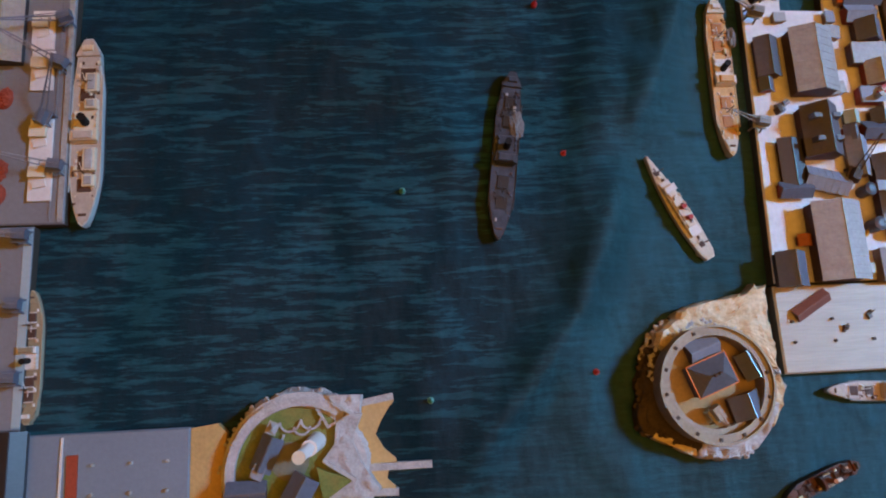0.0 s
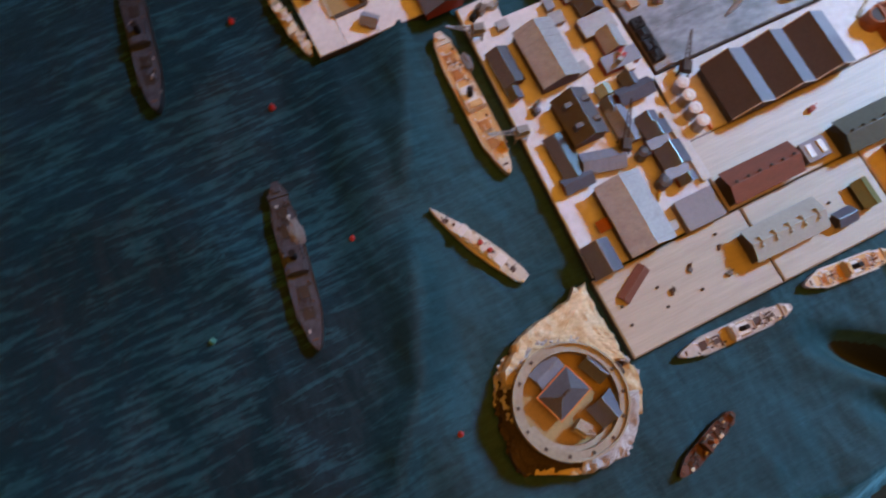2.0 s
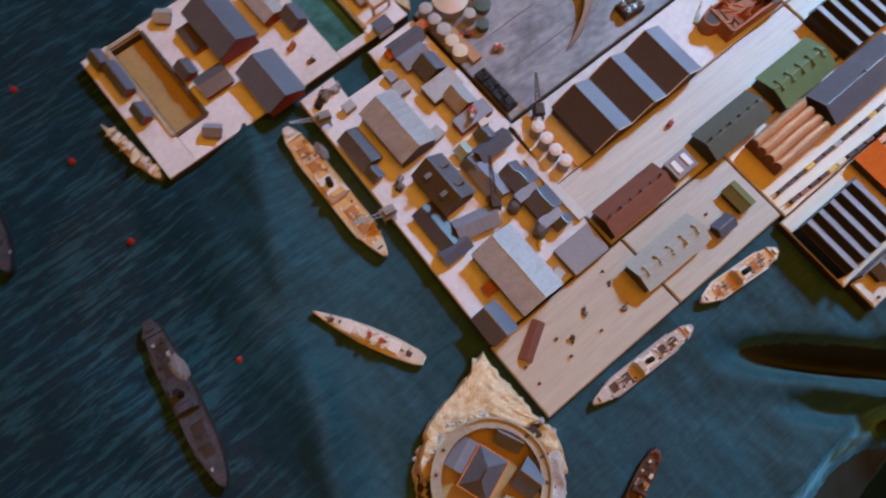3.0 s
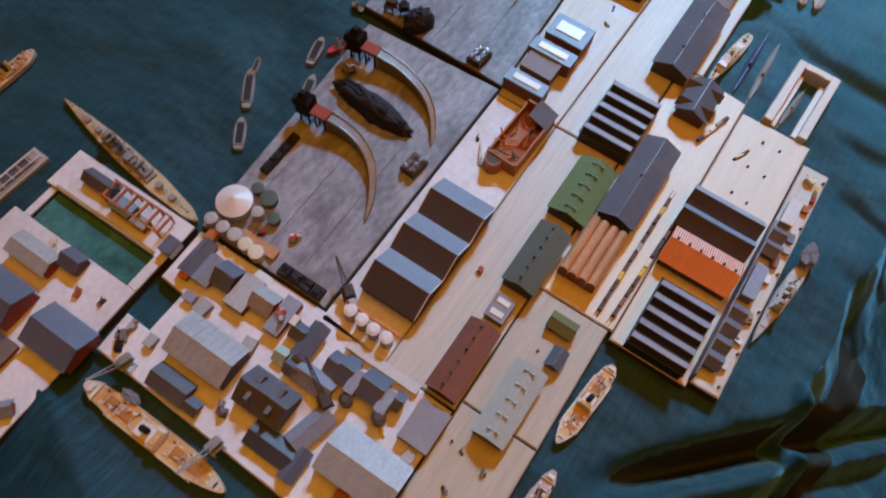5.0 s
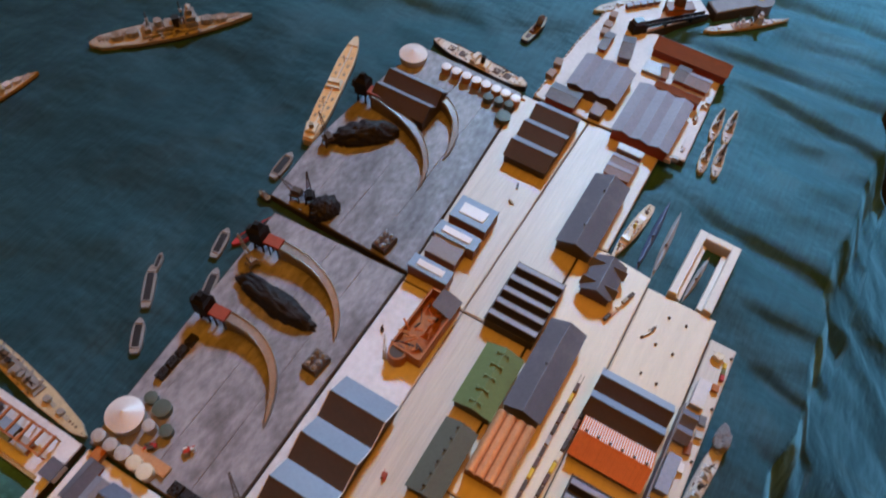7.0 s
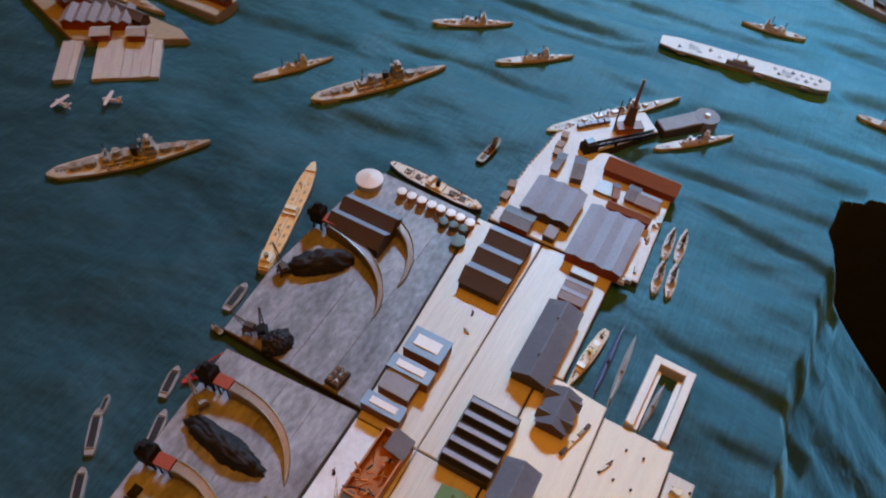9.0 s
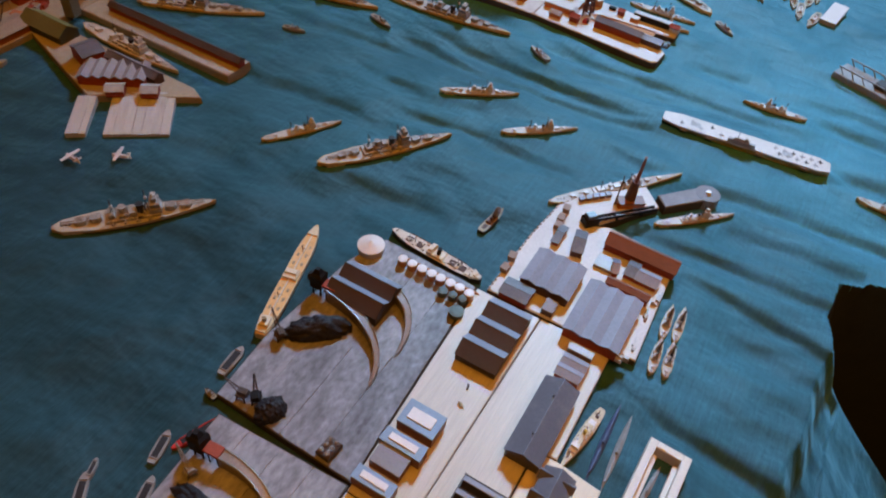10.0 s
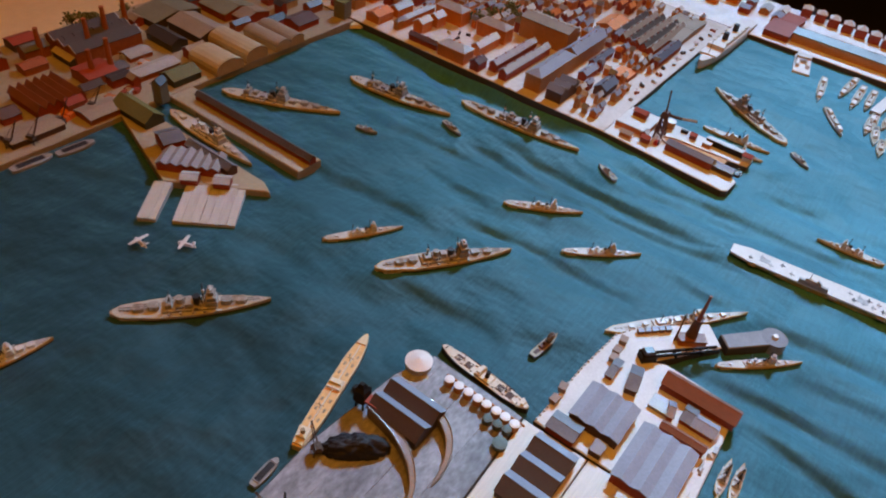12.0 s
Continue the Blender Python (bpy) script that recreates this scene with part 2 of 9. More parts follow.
def sea_cloth():
    m = bpy.data.materials.new("sea_cloth")
    m.use_nodes = True
    nt = m.node_tree
    nd, ln = nt.nodes, nt.links
    bsdf = nd["Principled BSDF"]
    tc = nd.new("ShaderNodeTexCoord")

    def noisy(scale, stretch, detail=4, rough=0.55, warp=0.0):
        mp = nd.new("ShaderNodeMapping")
        mp.inputs["Scale"].default_value = stretch
        ln.new(tc.outputs["Object"], mp.inputs[0])
        n = nd.new("ShaderNodeTexNoise")
        n.inputs["Scale"].default_value, n.inputs["Detail"].default_value, n.inputs["Roughness"].default_value = scale, detail, rough
        n.inputs["Distortion"].default_value = warp
        ln.new(mp.outputs[0], n.inputs[0])
        return n.outputs[0]

    ripple = noisy(27, (1, 7.5, 1), 12, 0.70, 0.35)
    patch = noisy(7, (1, 1.6, 1), 4, 0.6)
    rumple = noisy(9, (1.2, 0.8, 1), 4, 0.4)
    crease = noisy(21, (1.6, 0.7, 1), 4, 0.5)
    streak = noisy(34, (1, 8.5, 1), 9, 0.66, 0.3)
    weave = noisy(900, (0.25, 1.6, 1), 2)
    cloud = noisy(4, (1, 1, 1), 4)
    ramp = nd.new("ShaderNodeValToRGB")
    ramp.color_ramp.elements[0].position, ramp.color_ramp.elements[0].color = 0.672, (0.0028, 0.0150, 0.023, 1)
    ramp.color_ramp.elements[1].position, ramp.color_ramp.elements[1].color = 0.728, (0.0115, 0.050, 0.066, 1)
    shift = nd.new("ShaderNodeMath")
    shift.operation = "MULTIPLY_ADD"
    shift.inputs[1].default_value = 0.34
    ln.new(patch, shift.inputs[0])
    ln.new(ripple, shift.inputs[2])
    ln.new(shift.outputs[0], ramp.inputs[0])
    plain = nd.new("ShaderNodeMix")
    plain.data_type = "RGBA"
    ln.new(ramp.outputs[0], plain.inputs["A"])
    sep = nd.new("ShaderNodeSeparateXYZ")
    ln.new(tc.outputs["Object"], sep.inputs[0])
    fade = nd.new("ShaderNodeMapRange")
    fade.inputs["From Min"].default_value, fade.inputs["From Max"].default_value = -0.42, -0.32
    fade.inputs["To Min"].default_value, fade.inputs["To Max"].default_value = 0.0, 0.80
    # the painted ripples end along the slanting ridge
    bound = nd.new("ShaderNodeMath")
    bound.operation = "MULTIPLY_ADD"
    bound.inputs[1].default_value = -0.415
    ln.new(sep.outputs[1], bound.inputs[0])
    ln.new(sep.outputs[0], bound.inputs[2])
    ln.new(bound.outputs[0], fade.inputs["Value"])
    ln.new(fade.outputs[0], plain.inputs["Factor"])
    hue = nd.new("ShaderNodeVectorMath")
    hue.operation = "MULTIPLY"
    rng = nd.new("ShaderNodeMapRange")
    rng.inputs["From Min"].default_value, rng.inputs["From Max"].default_value = 0.3, 0.7
    rng.inputs["To Min"].default_value, rng.inputs["To Max"].default_value = 0.74, 1.26
    # base colour pales towards the east: window light and sheen painted in
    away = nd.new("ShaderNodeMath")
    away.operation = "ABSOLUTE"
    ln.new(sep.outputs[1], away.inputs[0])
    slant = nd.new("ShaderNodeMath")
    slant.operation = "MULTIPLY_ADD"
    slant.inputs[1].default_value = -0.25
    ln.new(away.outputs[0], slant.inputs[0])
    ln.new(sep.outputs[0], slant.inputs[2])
    lit_east = nd.new("ShaderNodeMapRange")
    lit_east.inputs["From Min"].default_value, lit_east.inputs["From Max"].default_value = 0.11, 0.90
    ln.new(slant.outputs[0], lit_east.inputs["Value"])
    light_hue = nd.new("ShaderNodeMix")
    light_hue.data_type = "RGBA"
    light_hue.inputs["A"].default_value = (0.0180, 0.055, 0.067, 1)
    light_hue.inputs["B"].default_value = (0.052, 0.238, 0.322, 1)
    ln.new(lit_east.outputs[0], light_hue.inputs["Factor"])
    ln.new(light_hue.outputs["Result"], plain.inputs["B"])
    ln.new(cloud, rng.inputs["Value"])
    ln.new(plain.outputs["Result"], hue.inputs[0])
    ln.new(rng.outputs[0], hue.inputs[1])
    wv = nd.new("ShaderNodeVectorMath")
    wv.operation = "MULTIPLY"
    wr = nd.new("ShaderNodeMapRange")
    wr.inputs["From Min"].default_value, wr.inputs["From Max"].default_value = 0.3, 0.7
    wr.inputs["To Min"].default_value, wr.inputs["To Max"].default_value = 0.86, 1.14
    ln.new(weave, wr.inputs["Value"])
    ln.new(hue.outputs[0], wv.inputs[0])
    ln.new(wr.outputs[0], wv.inputs[1])
    st = nd.new("ShaderNodeVectorMath")
    st.operation = "MULTIPLY"
    sr = nd.new("ShaderNodeMapRange")
    sr.inputs["From Min"].default_value, sr.inputs["From Max"].default_value = 0.36, 0.64
    sr.inputs["To Min"].default_value, sr.inputs["To Max"].default_value = 0.86, 1.14
    ln.new(streak, sr.inputs["Value"])
    ln.new(wv.outputs[0], st.inputs[0])
    ln.new(sr.outputs[0], st.inputs[1])
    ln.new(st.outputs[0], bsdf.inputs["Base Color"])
    bsdf.inputs["Roughness"].default_value = 0.5
    bsdf.inputs["Specular IOR Level"].default_value = 0.12
    bsdf.inputs["Sheen Weight"].default_value = 0.32
    bsdf.inputs["Sheen Tint"].default_value = (0.3, 0.8, 1.0, 1)
    bp = nd.new("ShaderNodeBump")
    bp.inputs["Strength"].default_value, bp.inputs["Distance"].default_value = 0.5, 0.0015
    ln.new(ripple, bp.inputs["Height"])
    bp0 = nd.new("ShaderNodeBump")
    bp0.inputs["Strength"].default_value, bp0.inputs["Distance"].default_value = 0.9, 0.040
    ln.new(rumple, bp0.inputs["Height"])
    bp3 = nd.new("ShaderNodeBump")
    bp3.inputs["Strength"].default_value, bp3.inputs["Distance"].default_value = 0.3, 0.008
    ln.new(crease, bp3.inputs["Height"])
    ln.new(bp0.outputs[0], bp3.inputs["Normal"])
    ln.new(bp3.outputs[0], bp.inputs["Normal"])
    bp2 = nd.new("ShaderNodeBump")
    bp2.inputs["Strength"].default_value, bp2.inputs["Distance"].default_value = 0.35, 0.0005
    ln.new(weave, bp2.inputs["Height"])
    ln.new(bp.outputs[0], bp2.inputs["Normal"])
    ln.new(bp2.outputs[0], bsdf.inputs["Normal"])
    MATS["sea_cloth"] = m


sea_cloth()

# ---- mesh helpers ----


def part(name, bm, material, parent, label=""):
    me = bpy.data.meshes.new(name)
    bmesh.ops.recalc_face_normals(bm, faces=bm.faces)
    bm.to_mesh(me)
    bm.free()
    me.materials.append(MATS[material])
    ob = new(name, me)
    ob.parent = parent
    if label:
        ob["label"] = label
    return ob


def thing(name, x, y, z, ang, label, category, group="", kind=""):
    ob = new(name)
    ob.empty_display_size = 0.01
    ob.matrix_basis = pose(x, y, z, 0, 0, ang)
    return tagged(ob, label, category, group, kind)


def box(bm, x0, x1, y0, y1, z0, z1, chamfer=0.0):
    """A box whose upper edges may be chamfered."""
    c = chamfer
    rings = [(x0, x1, y0, y1, z0), (x0, x1, y0, y1, z1 - c)]
    if c:
        rings.append((x0 + c, x1 - c, y0 + c, y1 - c, z1))
    vs = []
    for a, b, d, e, z in rings:
        vs.append([bm.verts.new(p) for p in ((a, d, z), (b, d, z), (b, e, z), (a, e, z))])
    bm.faces.new(vs[0][::-1])
    bm.faces.new(vs[-1])
    for lo, hi in zip(vs, vs[1:]):
        for i in range(4):
            bm.faces.new((lo[i], lo[(i + 1) % 4], hi[(i + 1) % 4], hi[i]))


def prism(bm, poly, z0, z1, shrink=1.0):
    """An upright prism over a polygon, its top drawn in towards the middle by shrink."""
    cx, cy = sum(p[0] for p in poly) / len(poly), sum(p[1] for p in poly) / len(poly)
    lo = [bm.verts.new((x, y, z0)) for x, y in poly]
    hi = [bm.verts.new((cx + (x - cx) * shrink, cy + (y - cy) * shrink, z1)) for x, y in poly]
    bm.faces.new(lo[::-1])
    bm.faces.new(hi)
    for i in range(len(poly)):
        j = (i + 1) % len(poly)
        bm.faces.new((lo[i], lo[j], hi[j], hi[i]))


def cyl(bm, x, y, z0, r0, z1, r1, n=14, dx=0.0, dy=0.0):
    """A frustum, its top shifted by dx, dy."""
    lo = [bm.verts.new((x + r0 * math.cos(a), y + r0 * math.sin(a), z0)) for a in (2 * math.pi * i / n for i in range(n))]
    hi = [bm.verts.new((x + dx + r1 * math.cos(a), y + dy + r1 * math.sin(a), z1)) for a in (2 * math.pi * i / n for i in range(n))]
    bm.faces.new(lo[::-1])
    bm.faces.new(hi)
    for i in range(n):
        j = (i + 1) % n
        bm.faces.new((lo[i], lo[j], hi[j], hi[i]))


def bar(bm, p, q, r, n=5):
    """A thin round bar from p to q."""
    p, q = Vector(p), Vector(q)
    d = (q - p).normalized()
    u = d.orthogonal().normalized()
    v = d.cross(u)
    rings = []
    for c in (p, q):
        rings.append([bm.verts.new(c + r * (math.cos(a) * u + math.sin(a) * v)) for a in (2 * math.pi * i / n for i in range(n))])
    bm.faces.new(rings[0][::-1])
    bm.faces.new(rings[1])
    for i in range(n):
        j = (i + 1) % n
        bm.faces.new((rings[0][i], rings[0][j], rings[1][j], rings[1][i]))


def slab(bm, quad, down):
    """A plate: four corners in space, and the vector to its underside."""
    top = [bm.verts.new(p) for p in quad]
    low = [bm.verts.new(Vector(p) + Vector(down)) for p in quad]
    bm.faces.new(top)
    bm.faces.new(low[::-1])
    for i in range(4):
        j = (i + 1) % 4
        bm.faces.new((top[i], low[i], low[j], top[j]))


# ---- the room ----
room = {
    "wall_east": (5.6, 5.7, -2.4, 2.8), "wall_west": (-2.5, -2.4, -2.4, 2.8),
    "wall_north": (-2.4, 5.6, 2.7, 2.8), "wall_south": (-2.4, 5.6, -2.4, -2.3),
}
for name, (x0, x1, y0, y1) in room.items():
    bm = bmesh.new()
    if name == "wall_east":
        for a, b, c, d in ((-2.4, 0.2, -0.75, 5.8), (1.9, 2.8, -0.75, 5.8), (0.2, 1.9, -0.75, 3.7), (0.2, 1.9, 5.5, 5.8)):
            box(bm, x0, x1, a, b, c, d)
    else:
        box(bm, x0, x1, y0, y1, -0.75, 5.8)
    tagged(part(name, bm, "plaster", None), "cream plastered wall of the room", "wall", kind="structure")
bm = bmesh.new()
box(bm, -2.5, 5.7, -2.4, 2.8, 5.8, 5.9)
tagged(part("ceiling", bm, "plaster", None), "cream plastered ceiling of the room", "ceiling", kind="structure")
bm = bmesh.new()
box(bm, -2.5, 5.7, -2.4, 2.8, -0.85, -0.75)
tagged(part("floor", bm, "dark_floor", None), "dark floor of the room", "floor", kind="structure")


def ramp01(v, a, b):
    """Smooth step from 0 at a to 1 at b."""
    q = min(1.0, max(0.0, (v - a) / (b - a)))
    return q * q * (3 - 2 * q)


def table_edge(x):
    """Where the table ends to the south."""
    return -0.137 + 0.012 * ramp01(x, 0.03, -0.06) - 0.44 * ramp01(x, 0.585, 0.68) + 0.004 * math.sin(x * 23) + 0.003 * math.sin(x * 61)


bm = bmesh.new()
box(bm, -1.3, 1.62, 0.03, 2.0, -0.06, -0.025, 0.004)
tagged(part("table_top", bm, "table_wood", None), "dark wooden table top under the cloth", "table", kind="structure")


# ---- the sea: one cloth over the table ----
# valleys of the folds: x at the north end, x at the south end, north y, south y, width, depth
FOLDS = [
    (0.338, 0.306, 0.060, -0.150, 0.0130, 0.0120), (0.372, 0.352, -0.030, -0.150, 0.0120, 0.0025), (0.398, 0.392, 0.000, -0.150, 0.0130, 0.0055),
    (0.440, 0.436, -0.040, -0.150, 0.0110, 0.0030), (0.492, 0.480, 0.000, -0.150, 0.0110, 0.0085), (0.522, 0.548, 0.110, -0.150, 0.0120, 0.0090),
    (0.590, 0.602, 0.000, -0.130, 0.0120, 0.0070), (0.642, 0.660, 0.180, -0.160, 0.0120, 0.0080), (0.692, 0.712, 0.560, 0.090, 0.0120, 0.0085),
    (0.735, 0.733, 0.440, 0.150, 0.0120, 0.0100), (0.600, 0.622, 0.520, 0.300, 0.0120, 0.0070), (0.560, 0.575, 0.420, 0.180, 0.0100, 0.0065),
    (0.780, 0.800, 0.300, 0.080, 0.0110, 0.0070), (0.812, 0.822, 0.380, -0.050, 0.0110, 0.0070), (0.655, 0.668, 0.700, 0.430, 0.0110, 0.0060),
    (0.770, 0.776, -0.060, -0.240, 0.0130, 0.0080), (0.900, 0.915, 0.120, -0.150, 0.0140, 0.0060), (0.860, 0.880, -0.040, -0.250, 0.0130, 0.0070),
    (0.255, 0.250, -0.070, -0.150, 0.0090, 0.0060), (0.505, 0.520, 0.620, 0.400, 0.0120, 0.0050), (0.410, 0.425, 0.460, 0.250, 0.0130, 0.0050),
    (0.360, 0.372, 0.560, 0.380, 0.0130, 0.0045), (0.848, 0.838, 0.82, 0.330, 0.0200, 0.0160), (0.200, 0.180, -0.095, -0.150, 0.0090, 0.0060), (0.140, 0.125, -0.100, -0.150, 0.0090, 0.0050),
]


def cloth_height(x, y):
    h = 0.0
    # one long ridge and two slacker ones in the west harbour
    bend = -0.252 - 0.415 * (0.264 - y) - 0.35 * max(0, 0.05 - y)
    u = x - bend
    end = ramp01(y, -0.10, 0.02) * (1 - ramp01(y, 0.26, 0.32))
    h += 0.0150 * end * math.exp(-(max(-u, u, 0.0012) - 0.0012) / (0.020 if u < 0 else 0.018))
    u = x + 0.318 - 0.10 * (y - 0.18)
    h += 0.0050 * ramp01(y, 0.10, 0.17) * (1 - ramp01(y, 0.27, 0.33)) * ramp01(u, -0.022, 0.0) * (1 - ramp01(u, 0.0, 0.022))
    u = x + 0.415 + 0.08 * (y - 0.1)
    h += 0.0022 * ramp01(y, 0.02, 0.08) * (1 - ramp01(y, 0.16, 0.24)) * ramp01(u, -0.018, 0.0) * (1 - ramp01(u, 0.0, 0.010))
    # folds that run north and south in the east, steeper on their east side
    wob = 0.010 * noise.noise((x * 4.5, y * 7, 4)) + 0.004 * noise.noise((x * 12, y * 16, 9))
    for xn, xs, yn, ys, w, deep in FOLDS:
        if ys - 0.03 < y < yn + 0.05:
            q = (yn - y) / (yn - ys)
            d = (x + wob - xn - (xs - xn) * q) / w
            if -4 < d < 3:
                h -= deep * math.exp(-(d / (1.7 if d < 0 else 0.75)) ** 2) * ramp01(q, -0.20, 0.35) * (1 if ys < -0.12 else 1 - ramp01(q, 0.75, 1.15))
    # slack rumples, stronger towards the east
    far = ramp01(x, -0.10, 0.30)
    n = noise.noise((x * 9 + 3, y * 5, 2.2)) + 0.5 * noise.noise((x * 26 + y * 5, y * 9, 5.2)) + 0.22 * noise.noise((x * 60 + y * 14, y * 22, 7.7))
    h -= (0.0006 + 0.0042 * far) * (n + 0.35)
    # a deep slanting pleat south of the pier
    c = (x + 0.092) * 0.69 + (y + 0.044) * 0.72
    along = (x + 0.092) * 0.72 - (y + 0.044) * 0.69
    d = c + 0.004 * noise.noise((along * 30, 2.0, 1.0))
    if y < 0.01:
        h -= 0.048 * ramp01(along, -0.035, 0.08) * math.exp(-(d / 0.0095) ** 2)
        d = c + 0.033
        h -= 0.014 * ramp01(along, -0.02, 0.07) * math.exp(-(d / 0.0085) ** 2) * ramp01(x, -0.13, -0.06)
        h += 0.004 * ramp01(along, -0.01, 0.06) * math.exp(-((c + 0.016) / 0.009) ** 2)
    h = max(min(h, 0.0), -0.016) if x > -0.2 and y > -0.01 else h
    # off the south edge it hangs: a sharp crest, a steep fall, then a slack drape; a black hollow at the west corner
    d = table_edge(x) - y
    if d > 0:
        corner = ramp01(x, 0.485, 0.550) * (1 - ramp01(x, 0.60, 0.72))
        drape = 0.012 * noise.noise((x * 14, y * 3, 3)) + 0.005 * noise.noise((x * 40, y * 6, 6))
        fall = 0.042 * ramp01(d, -0.004, 0.026) + 0.9 * max(0, d - 0.016)
        fall += corner * 0.26 * ramp01(d, -0.01, 0.11) + drape * (1 - corner) * ramp01(d, 0.01, 0.05)
        h -= min(0.62, fall)
    # a pinched crest at the corner with a deep hollow behind it
    c = (x - 0.044) * 0.52 - (y + 0.125) * 0.85
    along = -(x - 0.044) * 0.85 - (y + 0.125) * 0.52
    if -0.03 < along < 0.14:
        h -= 0.06 * ramp01(along, -0.012, 0.04) * math.exp(-((c - 0.022) / 0.0110) ** 2)
        h += 0.030 * ramp01(along, -0.005, 0.03) * (1 - ramp01(along, 0.05, 0.10)) * math.exp(-(c / 0.0060) ** 2)
    e = x - 1.64
    if e > 0:
        h -= min(0.6, 1.8 * e)
    return h - 0.0006


def hollow_shaded(x, y, z, edge):
    """Where hollows of the sea cloth are coloured dark in place of shade."""
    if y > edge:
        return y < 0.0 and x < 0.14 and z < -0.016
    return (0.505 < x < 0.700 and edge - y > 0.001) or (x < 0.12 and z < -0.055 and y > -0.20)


def lay_cloth():
    """The cloth lies flat where a hull rests on it."""
    xs = np.concatenate([np.linspace(-1.3, -0.75, 24, endpoint=False), np.linspace(-0.75, -0.15, 100, endpoint=False), np.linspace(-0.15, 0.11, 160, endpoint=False), np.linspace(0.11, 0.50, 120, endpoint=False), np.linspace(0.50, 0.76, 110, endpoint=False), np.linspace(0.76, 0.95, 50, endpoint=False), np.linspace(0.95, 1.3, 60, endpoint=False), np.linspace(1.3, 1.95, 50)])
    ys = np.concatenate([np.linspace(-0.85, -0.36, 44, endpoint=False), np.linspace(-0.36, -0.20, 50, endpoint=False), np.linspace(-0.20, -0.03, 105, endpoint=False), np.linspace(-0.03, 0.0, 10, endpoint=False), np.linspace(0.0, 0.90, 180, endpoint=False), np.linspace(0.90, 2.0, 30)])
    gx, gy = np.meshgrid(xs, ys)
    deep = np.array([[cloth_height(x, y) for x in xs] for y in ys])
    keep = np.ones_like(deep)
    for ob in scene.objects:
        if ob.parent is None and ob.get("category") in ("model ship", "barge", "submarine", "floating dock"):
            half = max((abs(v.co.x) for ch in ob.children for v in ch.data.vertices), default=0.02)
            m = ob.matrix_basis
            dx, dy = gx - m.translation.x, gy - m.translation.y
            along = np.clip(dx * m[0][0] + dy * m[1][0], -half, half)
            gap = np.hypot(dx - along * m[0][0], dy - along * m[1][0])
            keep *= 1 - 0.92 * np.exp(-(gap / 0.022) ** 2)
    deep = np.where(deep > -0.03, deep * keep, deep)
    verts = list(zip(gx.ravel().tolist(), gy.ravel().tolist(), deep.ravel().tolist()))
    w = len(xs)
    quads = [(j, i) for j in range(len(ys) - 1) for i in range(w - 1) if deep[j + 1, i + 1] > -0.55]
    edge = np.array([table_edge(x) for x in xs])
    # deep hollows become a separate dark mesh that paints in their shade
    shaded_quads = {(j, i) for j, i in quads if hollow_shaded(xs[i], ys[j], deep[j, i], edge[i])}
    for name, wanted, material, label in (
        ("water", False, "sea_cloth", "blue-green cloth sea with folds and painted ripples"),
        ("table_cover", True, "shade_cloth", "dark grey-green cloth filling deep hollows in place of shade"),
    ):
        faces = [(j * w + i, j * w + i + 1, (j + 1) * w + i + 1, (j + 1) * w + i) for j, i in quads if ((j, i) in shaded_quads) == wanted]
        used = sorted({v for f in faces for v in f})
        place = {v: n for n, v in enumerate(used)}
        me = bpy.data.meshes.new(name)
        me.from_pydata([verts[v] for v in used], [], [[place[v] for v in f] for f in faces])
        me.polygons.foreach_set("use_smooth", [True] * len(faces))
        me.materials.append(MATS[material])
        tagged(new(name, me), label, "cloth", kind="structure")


# ---- the boards that carry quays and land ----
def clip_y(poly, level, side):
    """The part of a polygon above (side 1) or below (side -1) a level of y."""
    out = []
    for (ax, ay), (bx, by) in zip(poly, poly[1:] + poly[:1]):
        if (ay - level) * side >= 0:
            out.append((ax, ay))
        if (ay - level) * (by - level) < 0:
            f = (level - ay) / (by - ay)
            out.append((ax + f * (bx - ax), level))
    return out


def board(name, poly, material, label, top=GROUND, base=-0.016, edge=0.0010, planks=1):
    """A flat board: dark sawn sides and a painted top with a chamfered rim."""
    root = thing(name, 0, 0, 0, 0, label, "quay board", "quay boards", "structure")
    bm = bmesh.new()
    prism(bm, poly, base, top - 0.0012)
    part("board_side", bm, "land" if material == "land" else "board_edge", root)
    bm = bmesh.new()
    n = len(poly)
    area = sum(poly[i][0] * poly[(i + 1) % n][1] - poly[(i + 1) % n][0] * poly[i][1] for i in range(n))
    s = 1 if area > 0 else -1
    inner = []
    for i in range(n):
        a, b, c = Vector(poly[i - 1]), Vector(poly[i]), Vector(poly[(i + 1) % n])
        u, v = (b - a).normalized(), (c - b).normalized()
        nu, nv = Vector((-u.y, u.x)) * s, Vector((-v.y, v.x)) * s
        m = nu + nv
        inner.append(b + m * (edge / max(0.4, 0.5 * m.length_squared)))
    if planks > 1:
        bm.free()
        ys = [p.y for p in inner]
        for k in range(planks):
            y0 = min(ys) + (max(ys) - min(ys)) * k / planks + 0.00018
            y1 = min(ys) + (max(ys) - min(ys)) * (k + 1) / planks - 0.00018
            strip = clip_y(clip_y([tuple(p) for p in inner], y0, 1), y1, -1)
            bm = bmesh.new()
            prism(bm, strip, top - 0.0011, top - 0.00012 * (k % 2))
            part("plank", bm, material, root)
        return root
    lo = [bm.verts.new((x, y, top - 0.0012)) for x, y in poly]
    hi = [bm.verts.new((p.x, p.y, top)) for p in inner]
    bm.faces.new(hi)
    for i in range(n):
        j = (i + 1) % n
        bm.faces.new((lo[i], lo[j], hi[j], hi[i]))
    part("board_top", bm, material, root)
    return root


